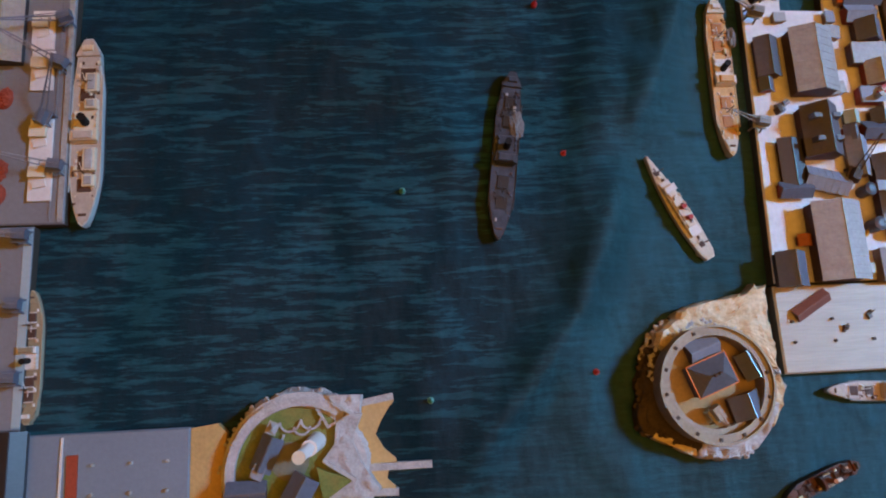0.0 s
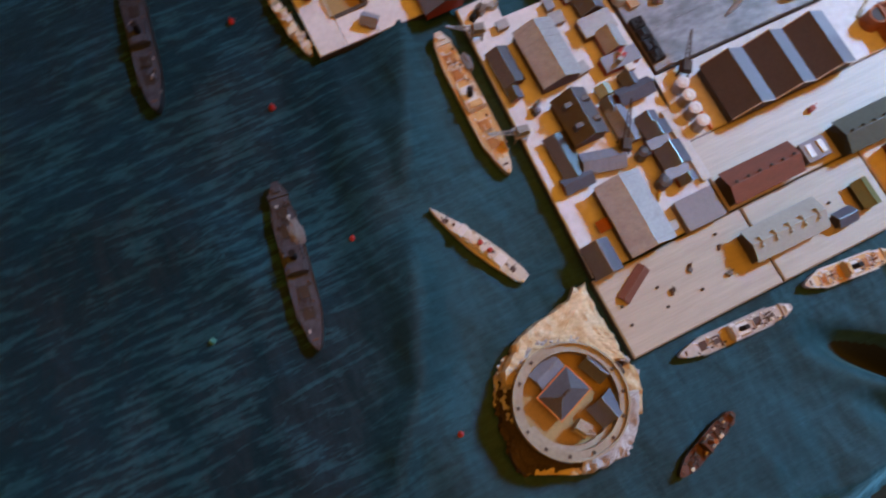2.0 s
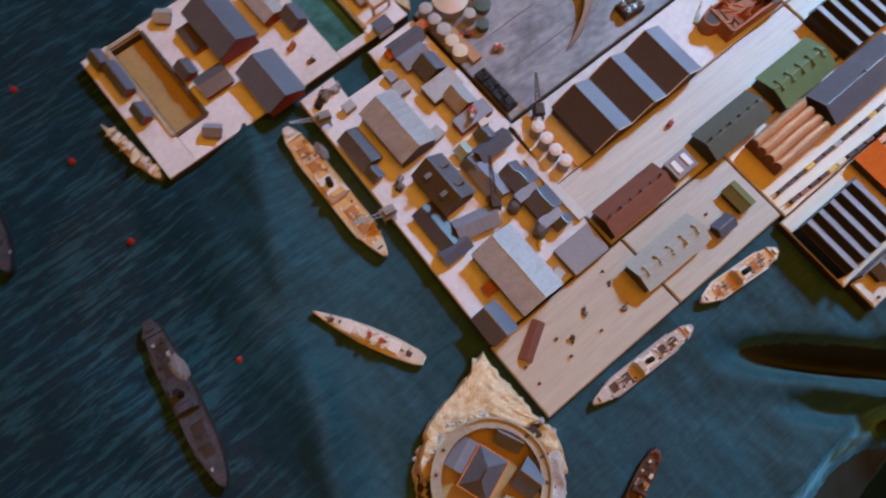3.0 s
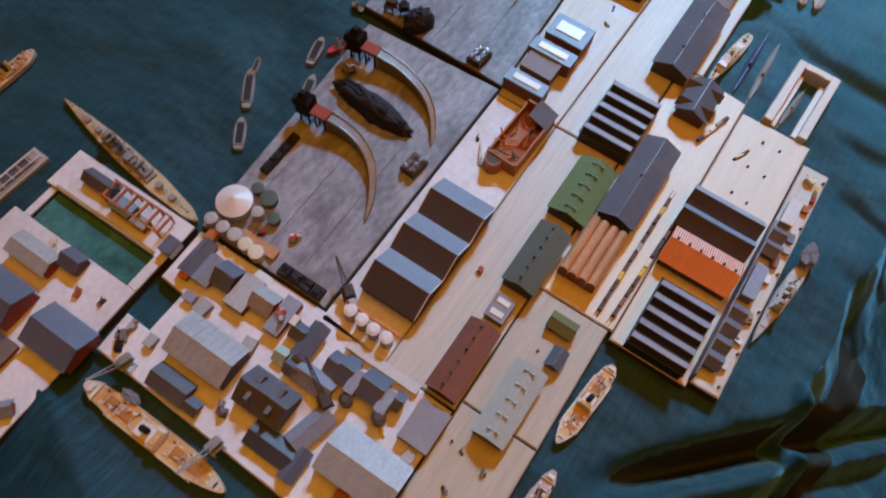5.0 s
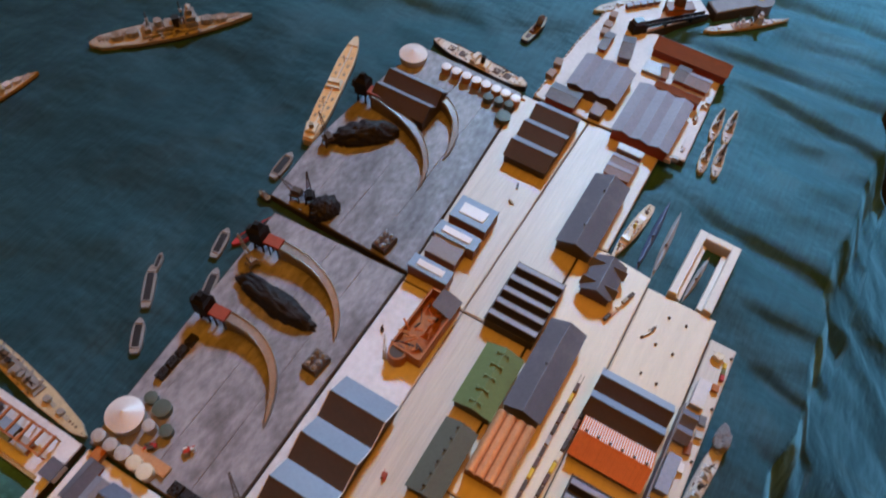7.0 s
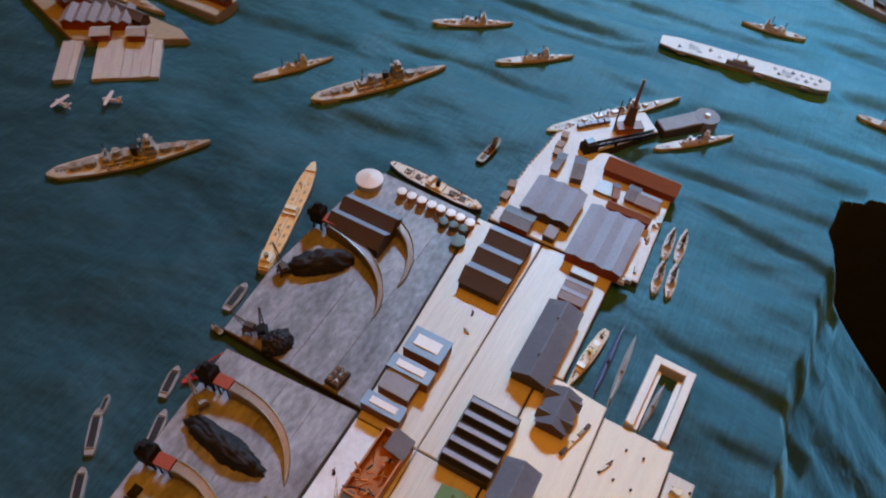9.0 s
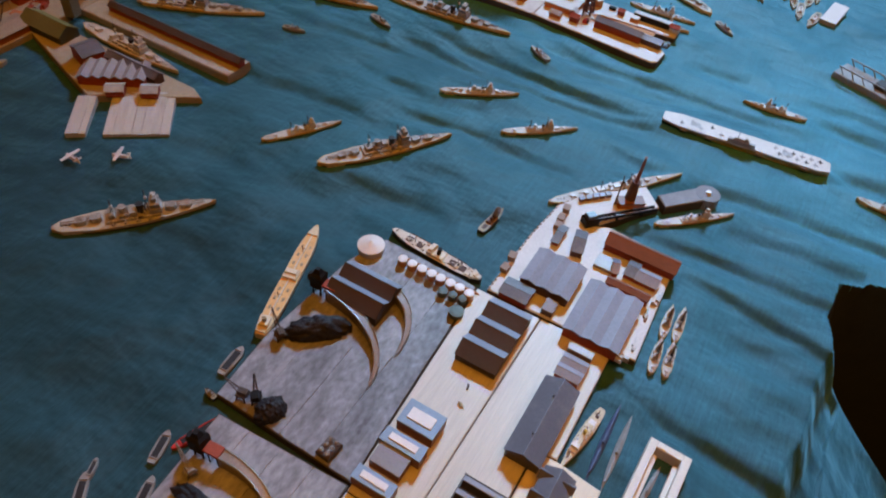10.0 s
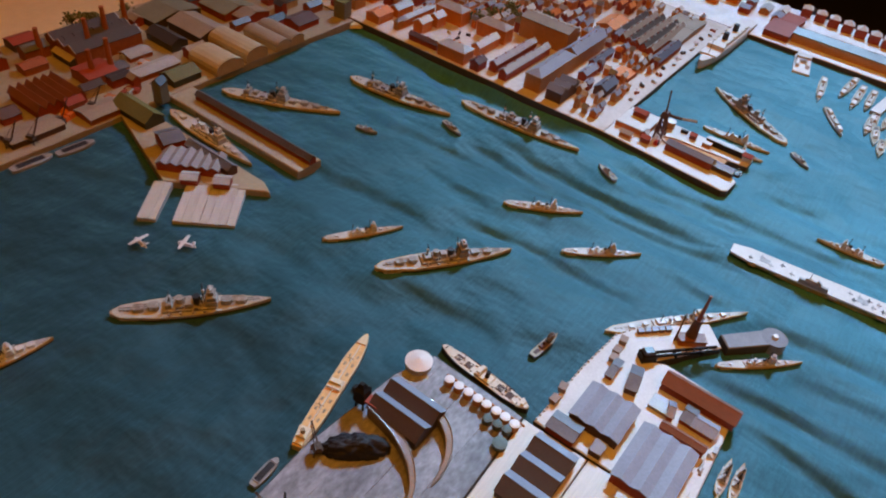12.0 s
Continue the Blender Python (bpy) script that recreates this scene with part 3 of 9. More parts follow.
def rect_board(name, x0, x1, y0, y1, material, label, **kw):
    return board(name, [(x0, y0), (x1, y0), (x1, y1), (x0, y1)], material, label, **kw)


rect_board("pier", -0.2140, -0.1005, 0.0005, 0.0565, "pier_wood", "pale bare wooden pier board with fine grain")
rect_board("pier", -0.0995, -0.0040, 0.0005, 0.0565, "pier_wood", "pale bare wooden pier board with fine grain")
board("pavement", [(-0.2125, 0.058), (-0.2055, 0.272), (-0.176, 0.273), (-0.177, 0.253), (-0.146, 0.2525), (-0.1445, 0.273), (-0.103, 0.274),
                   (-0.1015, 0.166), (-0.1085, 0.085), (-0.1095, 0.058)], "board_white", "whitish painted town quay board with a notched basin")
for x0, x1, y0, y1, top in ((-0.307, -0.286, 0.279, 0.393, 0), (-0.286, -0.262, 0.279, 0.304, 0), (-0.286, -0.262, 0.388, 0.393, -0.001), (-0.262, -0.162, 0.279, 0.393, 0),
                            (-0.162, -0.136, 0.279, 0.287, 0), (-0.162, -0.136, 0.380, 0.386, -0.002), (-0.136, -0.103, 0.279, 0.390, 0)):
    rect_board("pavement", x0, x1, y0, y1, "board_white", "whitish painted board of the dockyard island", top=GROUND + top, edge=0.0004)
rect_board("dock_floor", -0.286, -0.262, 0.304, 0.388, "fort_floor", "ochre floor of the empty dry dock", top=0.001)
rect_board("basin_water", -0.162, -0.136, 0.287, 0.380, "pit_water", "green painted water of the enclosed basin", top=0.003)
board("pavement", [(-0.1000, 0.167), (0.1240, 0.167), (0.1180, 0.290), (-0.1000, 0.277)], "board_grey", "grey brushed coaling quay board", planks=4)
board("pavement", [(0.1265, 0.167), (0.354, 0.179), (0.357, 0.286), (0.312, 0.301), (0.201, 0.309), (0.130, 0.304)], "board_grey", "grey brushed oil quay board", planks=4)
rect_board("pavement", -0.1075, 0.1190, 0.1125, 0.1655, "board_white", "whitish painted wharf board")
board("pavement", [(0.1200, 0.1125), (0.354, 0.1105), (0.353, 0.1775), (0.1200, 0.1655)], "board_wood", "pale bare wooden wharf board")
rect_board("pavement", -0.1075, 0.1190, 0.0575, 0.1120, "board_wood", "pale bare wooden wharf board")
board("pavement", [(0.1200, 0.0575), (0.2300, 0.0575), (0.2310, 0.0385), (0.356, 0.0385), (0.3545, 0.1095), (0.1200, 0.1120)], "board_wood", "pale bare wooden wharf board")
board("pavement", [(-0.003, -0.002), (0.226, -0.002), (0.230, 0.0375), (0.229, 0.0560), (-0.003, 0.0560)], "board_wood_warm", "warm bare wooden rail yard board")
rect_board("pavement", -0.009, 0.217, -0.060, -0.003, "board_wood_warm", "warm bare wooden shed board")
rect_board("pavement", -0.005, 0.199, -0.0815, -0.0610, "board_wood", "pale wooden fitting-out quay board", top=0.0095)
board("pavement", [(0.3575, 0.169), (0.449, 0.166), (0.508, 0.160), (0.530, 0.149), (0.552, 0.131), (0.596, 0.088), (0.571, 0.064), (0.500, 0.114), (0.508, 0.101), (0.504, 0.022),
                   (0.359, 0.017), (0.3570, 0.110)], "whitewash", "white painted naval quay board with a curved mole")
board("jetty", [(0.572, 0.058), (0.614, 0.020), (0.628, 0.036), (0.586, 0.072)], "mole_grey", "grey detached mole", top=0.011)
rect_board("pavement", -0.86, -0.6545, 0.1115, 0.42, "board_west", "mauve-grey cargo quay board")
rect_board("pavement", -0.86, -0.6715, -0.0095, 0.1105, "board_west", "mauve-grey cargo quay board")
rect_board("pavement", -0.86, -0.5770, -0.16, -0.0120, "board_blue", "blue-grey quay board")
rect_board("ground", -0.35, 0.862, 1.135, 1.75, "far_cream", "plain cream painted land board at the back")
rect_board("ground", -0.35, 0.862, 0.857, 1.134, "land", "cream painted land board behind the far shore")
board("ground", [(0.400, 0.8565), (0.350, 0.701), (0.424, 0.594), (0.434, 0.615), (0.434, 0.8565)], "land", "cream dockyard peninsula board beside the dry dock")
rect_board("ground", 0.477, 0.518, 0.600, 0.8565, "land", "cream dock arm board with a long shed")
rect_board("ground", 0.866, 1.409, 0.361, 1.75, "city_ground", "pinkish cream painted city board")
rect_board("ground", 1.411, 1.625, -0.42, 1.75, "board_white", "whitish painted eastern shore board")
board("jetty", [(0.866, 0.3605), (0.852, 0.170), (0.858, 0.163), (0.888, 0.161), (0.893, 0.166), (0.906, 0.190), (0.934, 0.190), (0.938, 0.162), (0.966, 0.162), (0.972, 0.333), (0.970, 0.3605)], "whitewash", "white painted naval jetty board")


# ---- buildings ----

def house(name, x, y, L, D, ang, hw, hr, roof, wall, ridges=1, across=False, vents=0, ridge_vents=0, dormers=0, verge=False, gablets=False, z=GROUND, pale_east=False, ribs=0, lit_rib_mat=""):
    """A gabled building: a wall block with saw-cut gables, and a roof plate for each slope."""
    if across:
        L, D, ang = D, L, ang + 90
    if y < 0.5:
        hw, hr = hw * (0.66 if x < -0.1 else 0.80), hr * 0.80
    many = " in %d bays" % ridges if ridges > 1 else ""
    root = thing(name, x, y, z, ang, "%s, %s roof%s, %s walls" % (name.replace("_", " "), WORDS[roof], many, WORDS[wall]), "building", "model buildings")
    a, d = L / 2, D / ridges
    prof = []
    for i in range(ridges):
        y0 = -D / 2 + i * d
        prof += [(y0, hw), (y0 + d / 2, hw + hr)]
    prof.append((D / 2, hw))
    bm = bmesh.new()
    ring = [(-D / 2, 0.0)] + prof + [(D / 2, 0.0)]
    ends = [[bm.verts.new((sx * (a - 0.0004), py * (1 - 0.0008 / D), pz - (0.0003 if pz else 0))) for py, pz in ring] for sx in (-1, 1)]
    bm.faces.new(ends[0][::-1])
    bm.faces.new(ends[1])
    for i in range(len(ring)):
        j = (i + 1) % len(ring)
        bm.faces.new((ends[0][i], ends[0][j], ends[1][j], ends[1][i]))
    part("wall", bm, wall, root)
    t, o = 0.0009, 0.0006
    for i in range(len(prof) - 1):
        (ya, za), (yb, zb) = prof[i], prof[i + 1]
        e = Vector((0, yb - ya, zb - za)).normalized()
        nrm = Vector((0, -e.z, e.y))
        pa, pb = Vector((0, ya, za)), Vector((0, yb, zb))
        if i == 0:
            pa -= e * o * 1.6
        if i == len(prof) - 2:
            pb += e * o * 1.6
        bm = bmesh.new()
        X = Vector((a + o, 0, 0))
        up = nrm * t
        slab(bm, [pa - X + up, pa + X + up, pb + X + up, pb - X + up], -up)
        # slopes that face east can take the pale blue-grey colour
        is_pale = pale_east and math.sin(radians(ang)) * (1 if i % 2 == 0 else -1) > 0.3
        part("glazed_slope" if is_pale else "roof_slope", bm, "steel_blue" if is_pale else roof, root)
        for k in range(ribs):
            bm = bmesh.new()
            q = Vector((-a + L * (k + 0.5) / ribs, 0, 0)) + up
            bar(bm, pa + q, pb + q, 0.0005, 4)
            # ribs on east slopes can take a paler colour, painting in a highlight
            part("roof_rib", bm, lit_rib_mat if lit_rib_mat and math.sin(radians(ang)) * (1 if i % 2 == 0 else -1) > 0.3 else roof, root)
        if verge:
            for sx in (-1, 1):
                bm = bmesh.new()
                q = Vector((sx * (a + o), 0, 0)) + up
                bar(bm, pa + q, pb + q, 0.0005)
                part("verge_strip", bm, "white_paint", root, "white verge strip")
    ry = -D / 2 + d / 2
    rz = hw + hr + t
    for i in range(ridges):
        bm = bmesh.new()
        bar(bm, (-a - o, ry + i * d, rz - 0.0002), (a + o, ry + i * d, rz - 0.0002), 0.0006)
        part("ridge_cap", bm, roof, root)
    for i in range(vents):
        vx = -a + L * (i + 0.5) / vents
        bm = bmesh.new()
        cyl(bm, vx, ry + 0.0012, rz - 0.002, 0.0007, rz + 0.0016, 0.0007, 8)
        cyl(bm, vx, ry + 0.0012, rz + 0.0016, 0.0012, rz + 0.0022, 0.0005, 8)
        part("roof_vent", bm, wall, root)
    if x > 0.86 and y > 0.37 and ridges == 1 and L > 0.014:
        n = int(L / 0.013)
        for i in range(n):
            vx = -a + L * (i + 0.5) / n
            bm = bmesh.new()
            box(bm, vx - 0.0011, vx + 0.0011, -0.0009, 0.0009, hw + hr * 0.7, hw + hr + 0.0026)
            part("chimney", bm, "whitewash" if i % 2 else wall, root)
    for i in range(ridge_vents):
        vx = -a + L * (i + 0.5) / ridge_vents
        bm = bmesh.new()
        for sy in (-1, 1):
            rise = rz - hr * 0.28
            cyl(bm, vx, sy * d * 0.14, rise - 0.0004, 0.0010, rise + 0.0016, 0.0010, 8)
            cyl(bm, vx, sy * d * 0.14, rise + 0.0016, 0.0013, rise + 0.0021, 0.0006, 8)
        bar(bm, (vx, -d * 0.14, rz - hr * 0.28 + 0.0012), (vx, 0, rz + 0.0005), 0.0006)
        bar(bm, (vx, d * 0.14, rz - hr * 0.28 + 0.0012), (vx, 0, rz + 0.0005), 0.0006)
        part("roof_vent", bm, "pale_green_grey" if roof == "pale_green_grey" else roof, root)
    for i in range(dormers):
        vx = -a + L * (i + 0.6) / (dormers + 0.2)
        bm = bmesh.new()
        for sy in (-1, 1):
            prism(bm, [(vx - 0.0022, sy * d * 0.12), (vx + 0.0022, sy * d * 0.12), (vx + 0.0022, sy * d * 0.42), (vx - 0.0022, sy * d * 0.42)], hw, hw + hr * 0.9, 0.72)
        part("dormer", bm, roof, root)
    if gablets:
        for sx in (-0.5, 0.5):
            bm = bmesh.new()
            w = 0.005
            cx = sx * L * 0.55
            for q in (-1, 1):
                lo = [bm.verts.new((cx - w, q * (D / 2 + 0.003), hw)), bm.verts.new((cx + w, q * (D / 2 + 0.003), hw)), bm.verts.new((cx, q * (D / 2 + 0.003), hw + 0.006)),
                      bm.verts.new((cx - w, 0, hw)), bm.verts.new((cx + w, 0, hw)), bm.verts.new((cx, 0, hw + 0.006))]
                for f in ((0, 1, 2), (3, 5, 4), (0, 2, 5, 3), (1, 4, 5, 2), (0, 3, 4, 1)):
                    bm.faces.new([lo[k] for k in f])
            part("gablet", bm, roof, root)
    return root


def arched_shed(name, x, y, L, D, ang, hw, hr, roof, wall, bays, z=GROUND):
    """A shed of side-by-side barrel vaults with scalloped end walls."""
    root = thing(name, x, y, z, ang, "%s under %d rounded %s vaults, %s walls" % (name.replace("_", " "), bays, WORDS[roof], WORDS[wall]), "building", "model buildings")
    a, d, n = L / 2, D / bays, 8
    arc = [(-math.cos(math.pi * k / n), math.sin(math.pi * k / n)) for k in range(n + 1)]
    for i in range(bays):
        mid = -D / 2 + d * (i + 0.5)
        bm = bmesh.new()
        ring = [(mid - d / 2 + 0.0002, 0.0)] + [(mid + c * (d / 2 - 0.0002), hw + q * (hr - 0.0004)) for c, q in arc] + [(mid + d / 2 - 0.0002, 0.0)]
        ends = [[bm.verts.new((e * (a - 0.0008), py, pz)) for py, pz in ring] for e in (-1, 1)]
        bm.faces.new(ends[0][::-1])
        bm.faces.new(ends[1])
        for k in range(len(ring)):
            j = (k + 1) % len(ring)
            bm.faces.new((ends[0][k], ends[0][j], ends[1][j], ends[1][k]))
        part("wall", bm, wall, root)
        bm = bmesh.new()
        rows = [[bm.verts.new((e * a, mid + c * (d / 2 - g), hw + q * (hr - g))) for e, g in ((-1, 0), (1, 0), (1, 0.0007), (-1, 0.0007))] for c, q in arc]
        for p, q in zip(rows, rows[1:]):
            for k in range(4):
                bm.faces.new((p[k], p[(k + 1) % 4], q[(k + 1) % 4], q[k]))
        bm.faces.new(rows[0])
        bm.faces.new(rows[-1][::-1])
        part("roof_vault", bm, roof, root)
    return root


def hip_house(name, x, y, L, D, ang, hw, hr, roof, wall, trim="", z=GROUND):
    """A building under a hipped roof of four slopes, with an eaves board."""
    if D > L:
        L, D, ang = D, L, ang + 90
    root = thing(name, x, y, z, ang, "%s with a hipped %s roof, %s walls" % (name.replace("_", " "), WORDS[roof], WORDS[wall]), "building", "model buildings")
    a, b = L / 2, D / 2
    bm = bmesh.new()
    box(bm, -a + 0.0006, a - 0.0006, -b + 0.0006, b - 0.0006, 0, hw)
    part("wall", bm, wall, root)
    bm = bmesh.new()
    box(bm, -a - 0.0006, a + 0.0006, -b - 0.0006, b + 0.0006, hw, hw + 0.0010)
    part("eaves_board", bm, trim or wall, root)
    r = max(0.0005, a - b * 0.95)
    base = [(-a, -b, hw + 0.0010), (a, -b, hw + 0.0010), (a, b, hw + 0.0010), (-a, b, hw + 0.0010)]
    top = [(-r, 0, hw + hr), (r, 0, hw + hr)]
    for quad in ((base[0], base[1], top[1], top[0]), (base[2], base[3], top[0], top[1]), (base[1], base[2], top[1]), (base[3], base[0], top[0])):
        bm = bmesh.new()
        up = [bm.verts.new(p) for p in quad]
        lo = [bm.verts.new((p[0], p[1], hw + 0.0009)) for p in quad]
        bm.faces.new(up)
        for i in range(len(quad)):
            j = (i + 1) % len(quad)
            if (up[i].co - lo[i].co).length + (up[j].co - lo[j].co).length > 0.0005:
                bm.faces.new((up[i], lo[i], lo[j], up[j]))
        part("roof_slope", bm, roof, root)
    for sx in (-0.5, 0.45):
        bm = bmesh.new()
        box(bm, sx * r - 0.0007, sx * r + 0.0007, -0.0007, 0.0007, hw + hr * 0.85, hw + hr + 0.0018)
        part("chimney", bm, wall, root)
    return root


def flat_block(name, x, y, L, D, ang, h, roof, wall, skylights=0, z=GROUND):
    root = thing(name, x, y, z, ang, "%s, %s top, %s walls" % (name.replace("_", " "), WORDS[roof], WORDS[wall]), "building", "model buildings")
    bm = bmesh.new()
    box(bm, -L / 2, L / 2, -D / 2, D / 2, 0, h - 0.0012)
    part("wall", bm, wall, root)
    bm = bmesh.new()
    box(bm, -L / 2 - 0.0005, L / 2 + 0.0005, -D / 2 - 0.0005, D / 2 + 0.0005, h - 0.0012, h, 0.0003)
    part("roof", bm, roof, root)
    for i in range(skylights):
        bm = bmesh.new()
        w = D / max(1, skylights)
        cy = -D / 2 + w * (i + 0.5)
        box(bm, -L * 0.34, L * 0.34, cy - w * 0.24, cy + w * 0.24, h, h + 0.0010, 0.0003)
        part("skylight", bm, "white_paint", root, "white skylight strip")
    return root


def saw_shed(name, x, y, L, D, ang, h, n):
    """A shed under a row of black roof troughs between narrow grey ridges."""
    h *= 0.85
    root = thing(name, x, y, GROUND, ang, "black model shed under %d narrow grey roof ridges" % n, "building", "model buildings")
    bm = bmesh.new()
    box(bm, -L / 2, L / 2, -D / 2, D / 2, 0, h)
    part("wall", bm, "saw_black", root)
    d = D / n
    for i in range(n):
        y0 = -D / 2 + i * d
        bm = bmesh.new()
        e = [[bm.verts.new((sx * L * 0.49, yy, zz)) for yy, zz in ((y0 + 0.0005, h), (y0 + d - 0.0005, h), (y0 + d * 0.68, h + d * 0.36), (y0 + d * 0.32, h + d * 0.36))] for sx in (-1, 1)]
        bm.faces.new(e[0])
        bm.faces.new(e[1][::-1])
        for k in range(4):
            bm.faces.new((e[0][k], e[1][k], e[1][(k + 1) % 4], e[0][(k + 1) % 4]))
        part("roof_ridge", bm, "saw_black", root)
        bm = bmesh.new()
        box(bm, -L * 0.49 - 0.0004, L * 0.49 + 0.0004, y0 + d * 0.31, y0 + d * 0.69, h + d * 0.36, h + d * 0.36 + 0.0007, 0.0003)
        part("ridge_cap", bm, "slate_pale", root, "grey ridge cap")
    for sx in (-1, 1):
        bm = bmesh.new()
        box(bm, sx * L / 2 - 0.0012, sx * L / 2 + 0.0002, -D / 2, D / 2, h, h + 0.0012, 0.0003)
        part("parapet", bm, "slate_dark", root)
    return root


def crate_hut(name, x, y, L, D, h, material, z=GROUND):
    if material == "roofed":
        return house(name, x, y, L, D, random.choice((86, 90, 93)), h * 0.6, h * 0.5, "pale_grey", "brick_red", z=z)
    return flat_block(name, x, y, L, D, random.choice((-6, 0, 8)), h, material, "brick_dull", z=z)


def tank(name, x, y, r, h, material):
    root = thing(name, x, y, GROUND, 0, "small %s cylindrical tank with a shallow cap" % WORDS[material], "tank", "storage tanks")
    bm = bmesh.new()
    cyl(bm, 0, 0, 0, r, h * 0.86, r, 20)
    part("shell", bm, "brick_brown" if material == "white_paint" and x > 0 else "tank_grey" if material == "white_paint" else material, root)
    bm = bmesh.new()
    cyl(bm, 0, 0, h * 0.86, r * 1.06, h * 0.93, r * 1.06, 20)
    cyl(bm, 0, 0, h * 0.93, r * 1.02, h, r * 0.55, 20)
    part("cap", bm, material, root)
    return root


def cone_tank(name, x, y, r, h):
    root = thing(name, x, y, GROUND, 0, "large white model gasholder with a conical roof", "tank", "gasholders")
    bm = bmesh.new()
    cyl(bm, 0, 0, 0, r, h * 0.55, r, 36)
    part("shell", bm, "tank_grey", root)
    bm = bmesh.new()
    cyl(bm, 0, 0, h * 0.55, r * 1.05, h * 0.62, r * 1.05, 36)
    cyl(bm, 0, 0, h * 0.62, r * 1.02, h, r * 0.06, 36)
    cyl(bm, 0, 0, h, r * 0.06, h + 0.001, r * 0.05, 10)
    part("roof", bm, "white_paint", root)
    return root


def coal_heap(name, x, y, L, ang, D, h):
    ore = name == "red_ore_heap"
    root = thing(name, x, y, GROUND - 0.0005, ang, "lumpy heap of dark red ore" if ore else "lumpy heap of black model coal", "heap", "ore heaps" if ore else "coal heaps")
    bm = bmesh.new()
    bmesh.ops.create_icosphere(bm, subdivisions=5, radius=1)
    for v in bm.verts:
        p = v.co.copy()
        seed = Vector((x * 90, y * 70, 0))
        lump = abs(noise.noise(Vector((p.x * 3.4, p.y * 2.0, p.z * 2.0)) + seed)) + 0.45 * abs(noise.noise(p * 7 + seed))
        s = 0.92 + 0.30 * lump + 0.03 * noise.noise(p * 22)
        v.co = Vector((p.x * L / 2 * s, p.y * D / 2 * s, max(0, p.z * h * s)))
    for f in bm.faces:
        f.smooth = True
    part("mound", bm, "brick_red" if ore else "coal", root)
    return root


def coal_wagons(name, x, y, L, D, ang, h):
    root = thing(name, x, y, GROUND, ang, "row of black model coal wagons on the quay", "wagons", "wagon rows")
    n = max(3, round(L / 0.009))
    for i in range(n):
        bm = bmesh.new()
        x0 = -L / 2 + i * L / n
        w = L / n * 0.9
        box(bm, x0, x0 + w, -D / 2, D / 2, 0, h * 0.8, 0.0004)
        for k in range(4):
            bmesh.ops.create_icosphere(bm, subdivisions=1, radius=0.0016, matrix=pose(x0 + w * (0.2 + 0.2 * k), random.uniform(-0.25, 0.25) * D, h * 0.8))
        part("wagon", bm, "coal", root)
    return root


# ---- ships ----
def half_breadth(s, full=0.55, stern=0.55):
    """Half breadth, as a share of the full one, at s from stern 0 to bow 1."""
    if s > full:
        q = (s - full) / (1 - full)
        if full <= 0.5:
            return max(0.0, 1 - q ** 1.7) ** 0.85 * (1 - 0.12 * q)
        return math.sqrt(max(0.0, 1 - q ** 2.1)) * (1 - 0.30 * q)
    if s < 0.16:
        q = s / 0.16
        return stern + (1 - stern) * math.sin(q * math.pi / 2)
    return 1.0


def hull_mesh(L, B, h, full, stern, sheer, low=-0.014, n=26):
    bm = bmesh.new()
    rings = []
    for i in range(n + 1):
        s = i / n
        s = s * s * (1.5 - 0.5 * s) if s < 0.2 else s
        s = 1 - (1 - s) ** 1.25
        hb = max(0.012, half_breadth(s, full, stern)) * B / 2
        x = (s - 0.5) * L
        z = h * (1 + sheer * max(0, s - 0.55) ** 2 * 5 + sheer * 0.5 * max(0, 0.2 - s) * 4)
        xb = x - (0.012 * L if s > 0.9 else 0) * (s - 0.9) * 10
        rings.append([bm.verts.new(p) for p in ((xb, -hb * 0.86, low), (x, -hb, z), (x, hb, z), (xb, hb * 0.86, low))])
    for a, b in zip(rings, rings[1:]):
        for k in range(4):
            bm.faces.new((a[k], a[(k + 1) % 4], b[(k + 1) % 4], b[k]))
    bm.faces.new(rings[0][::-1])
    bm.faces.new(rings[-1])
    return bm


def deck_mesh(L, B, h, full, stern, sheer, n=26, inset=0.95):
    bm = bmesh.new()
    rows = []
    for i in range(n + 1):
        s = i / n
        s = s * s * (1.5 - 0.5 * s) if s < 0.2 else s
        s = 1 - (1 - s) ** 1.25
        hb = max(0.006, half_breadth(s, full, stern) - (1 - inset)) * B / 2
        z = h * (1 + sheer * max(0, s - 0.55) ** 2 * 5 + sheer * 0.5 * max(0, 0.2 - s) * 4) + 0.0003
        x = (s - 0.5) * L * 0.985
        rows.append([bm.verts.new((x, -hb, z)), bm.verts.new((x, hb, z))])
    for a, b in zip(rows, rows[1:]):
        bm.faces.new((a[0], b[0], b[1], a[1]))
    ext = bmesh.ops.extrude_face_region(bm, geom=bm.faces[:])
    for v in ext["geom"]:
        if isinstance(v, bmesh.types.BMVert):
            v.co.z -= 0.0007
    return bm


def vessel(name, x, y, L, ang, B, hull, deck, h, words, full=0.55, stern=0.55, sheer=0.35, group="model ships", inset=0.93):
    root = thing(name, x, y, 0, ang, words, "model ship", group)
    part("hull", hull_mesh(L, B, h, full, stern, sheer), hull, root)
    # a dark band paints in the line of shade where hull meets sea
    part("boot_topping", hull_mesh(L * 0.997, B * 1.02, 0.0011, full, stern, 0.0, n=18), "dark_hull", root, "dark waterline band in place of shade")
    part("deck", deck_mesh(L, B, h, full, stern, sheer, inset=inset), deck, root, WORDS[deck] + " deck")
    return root


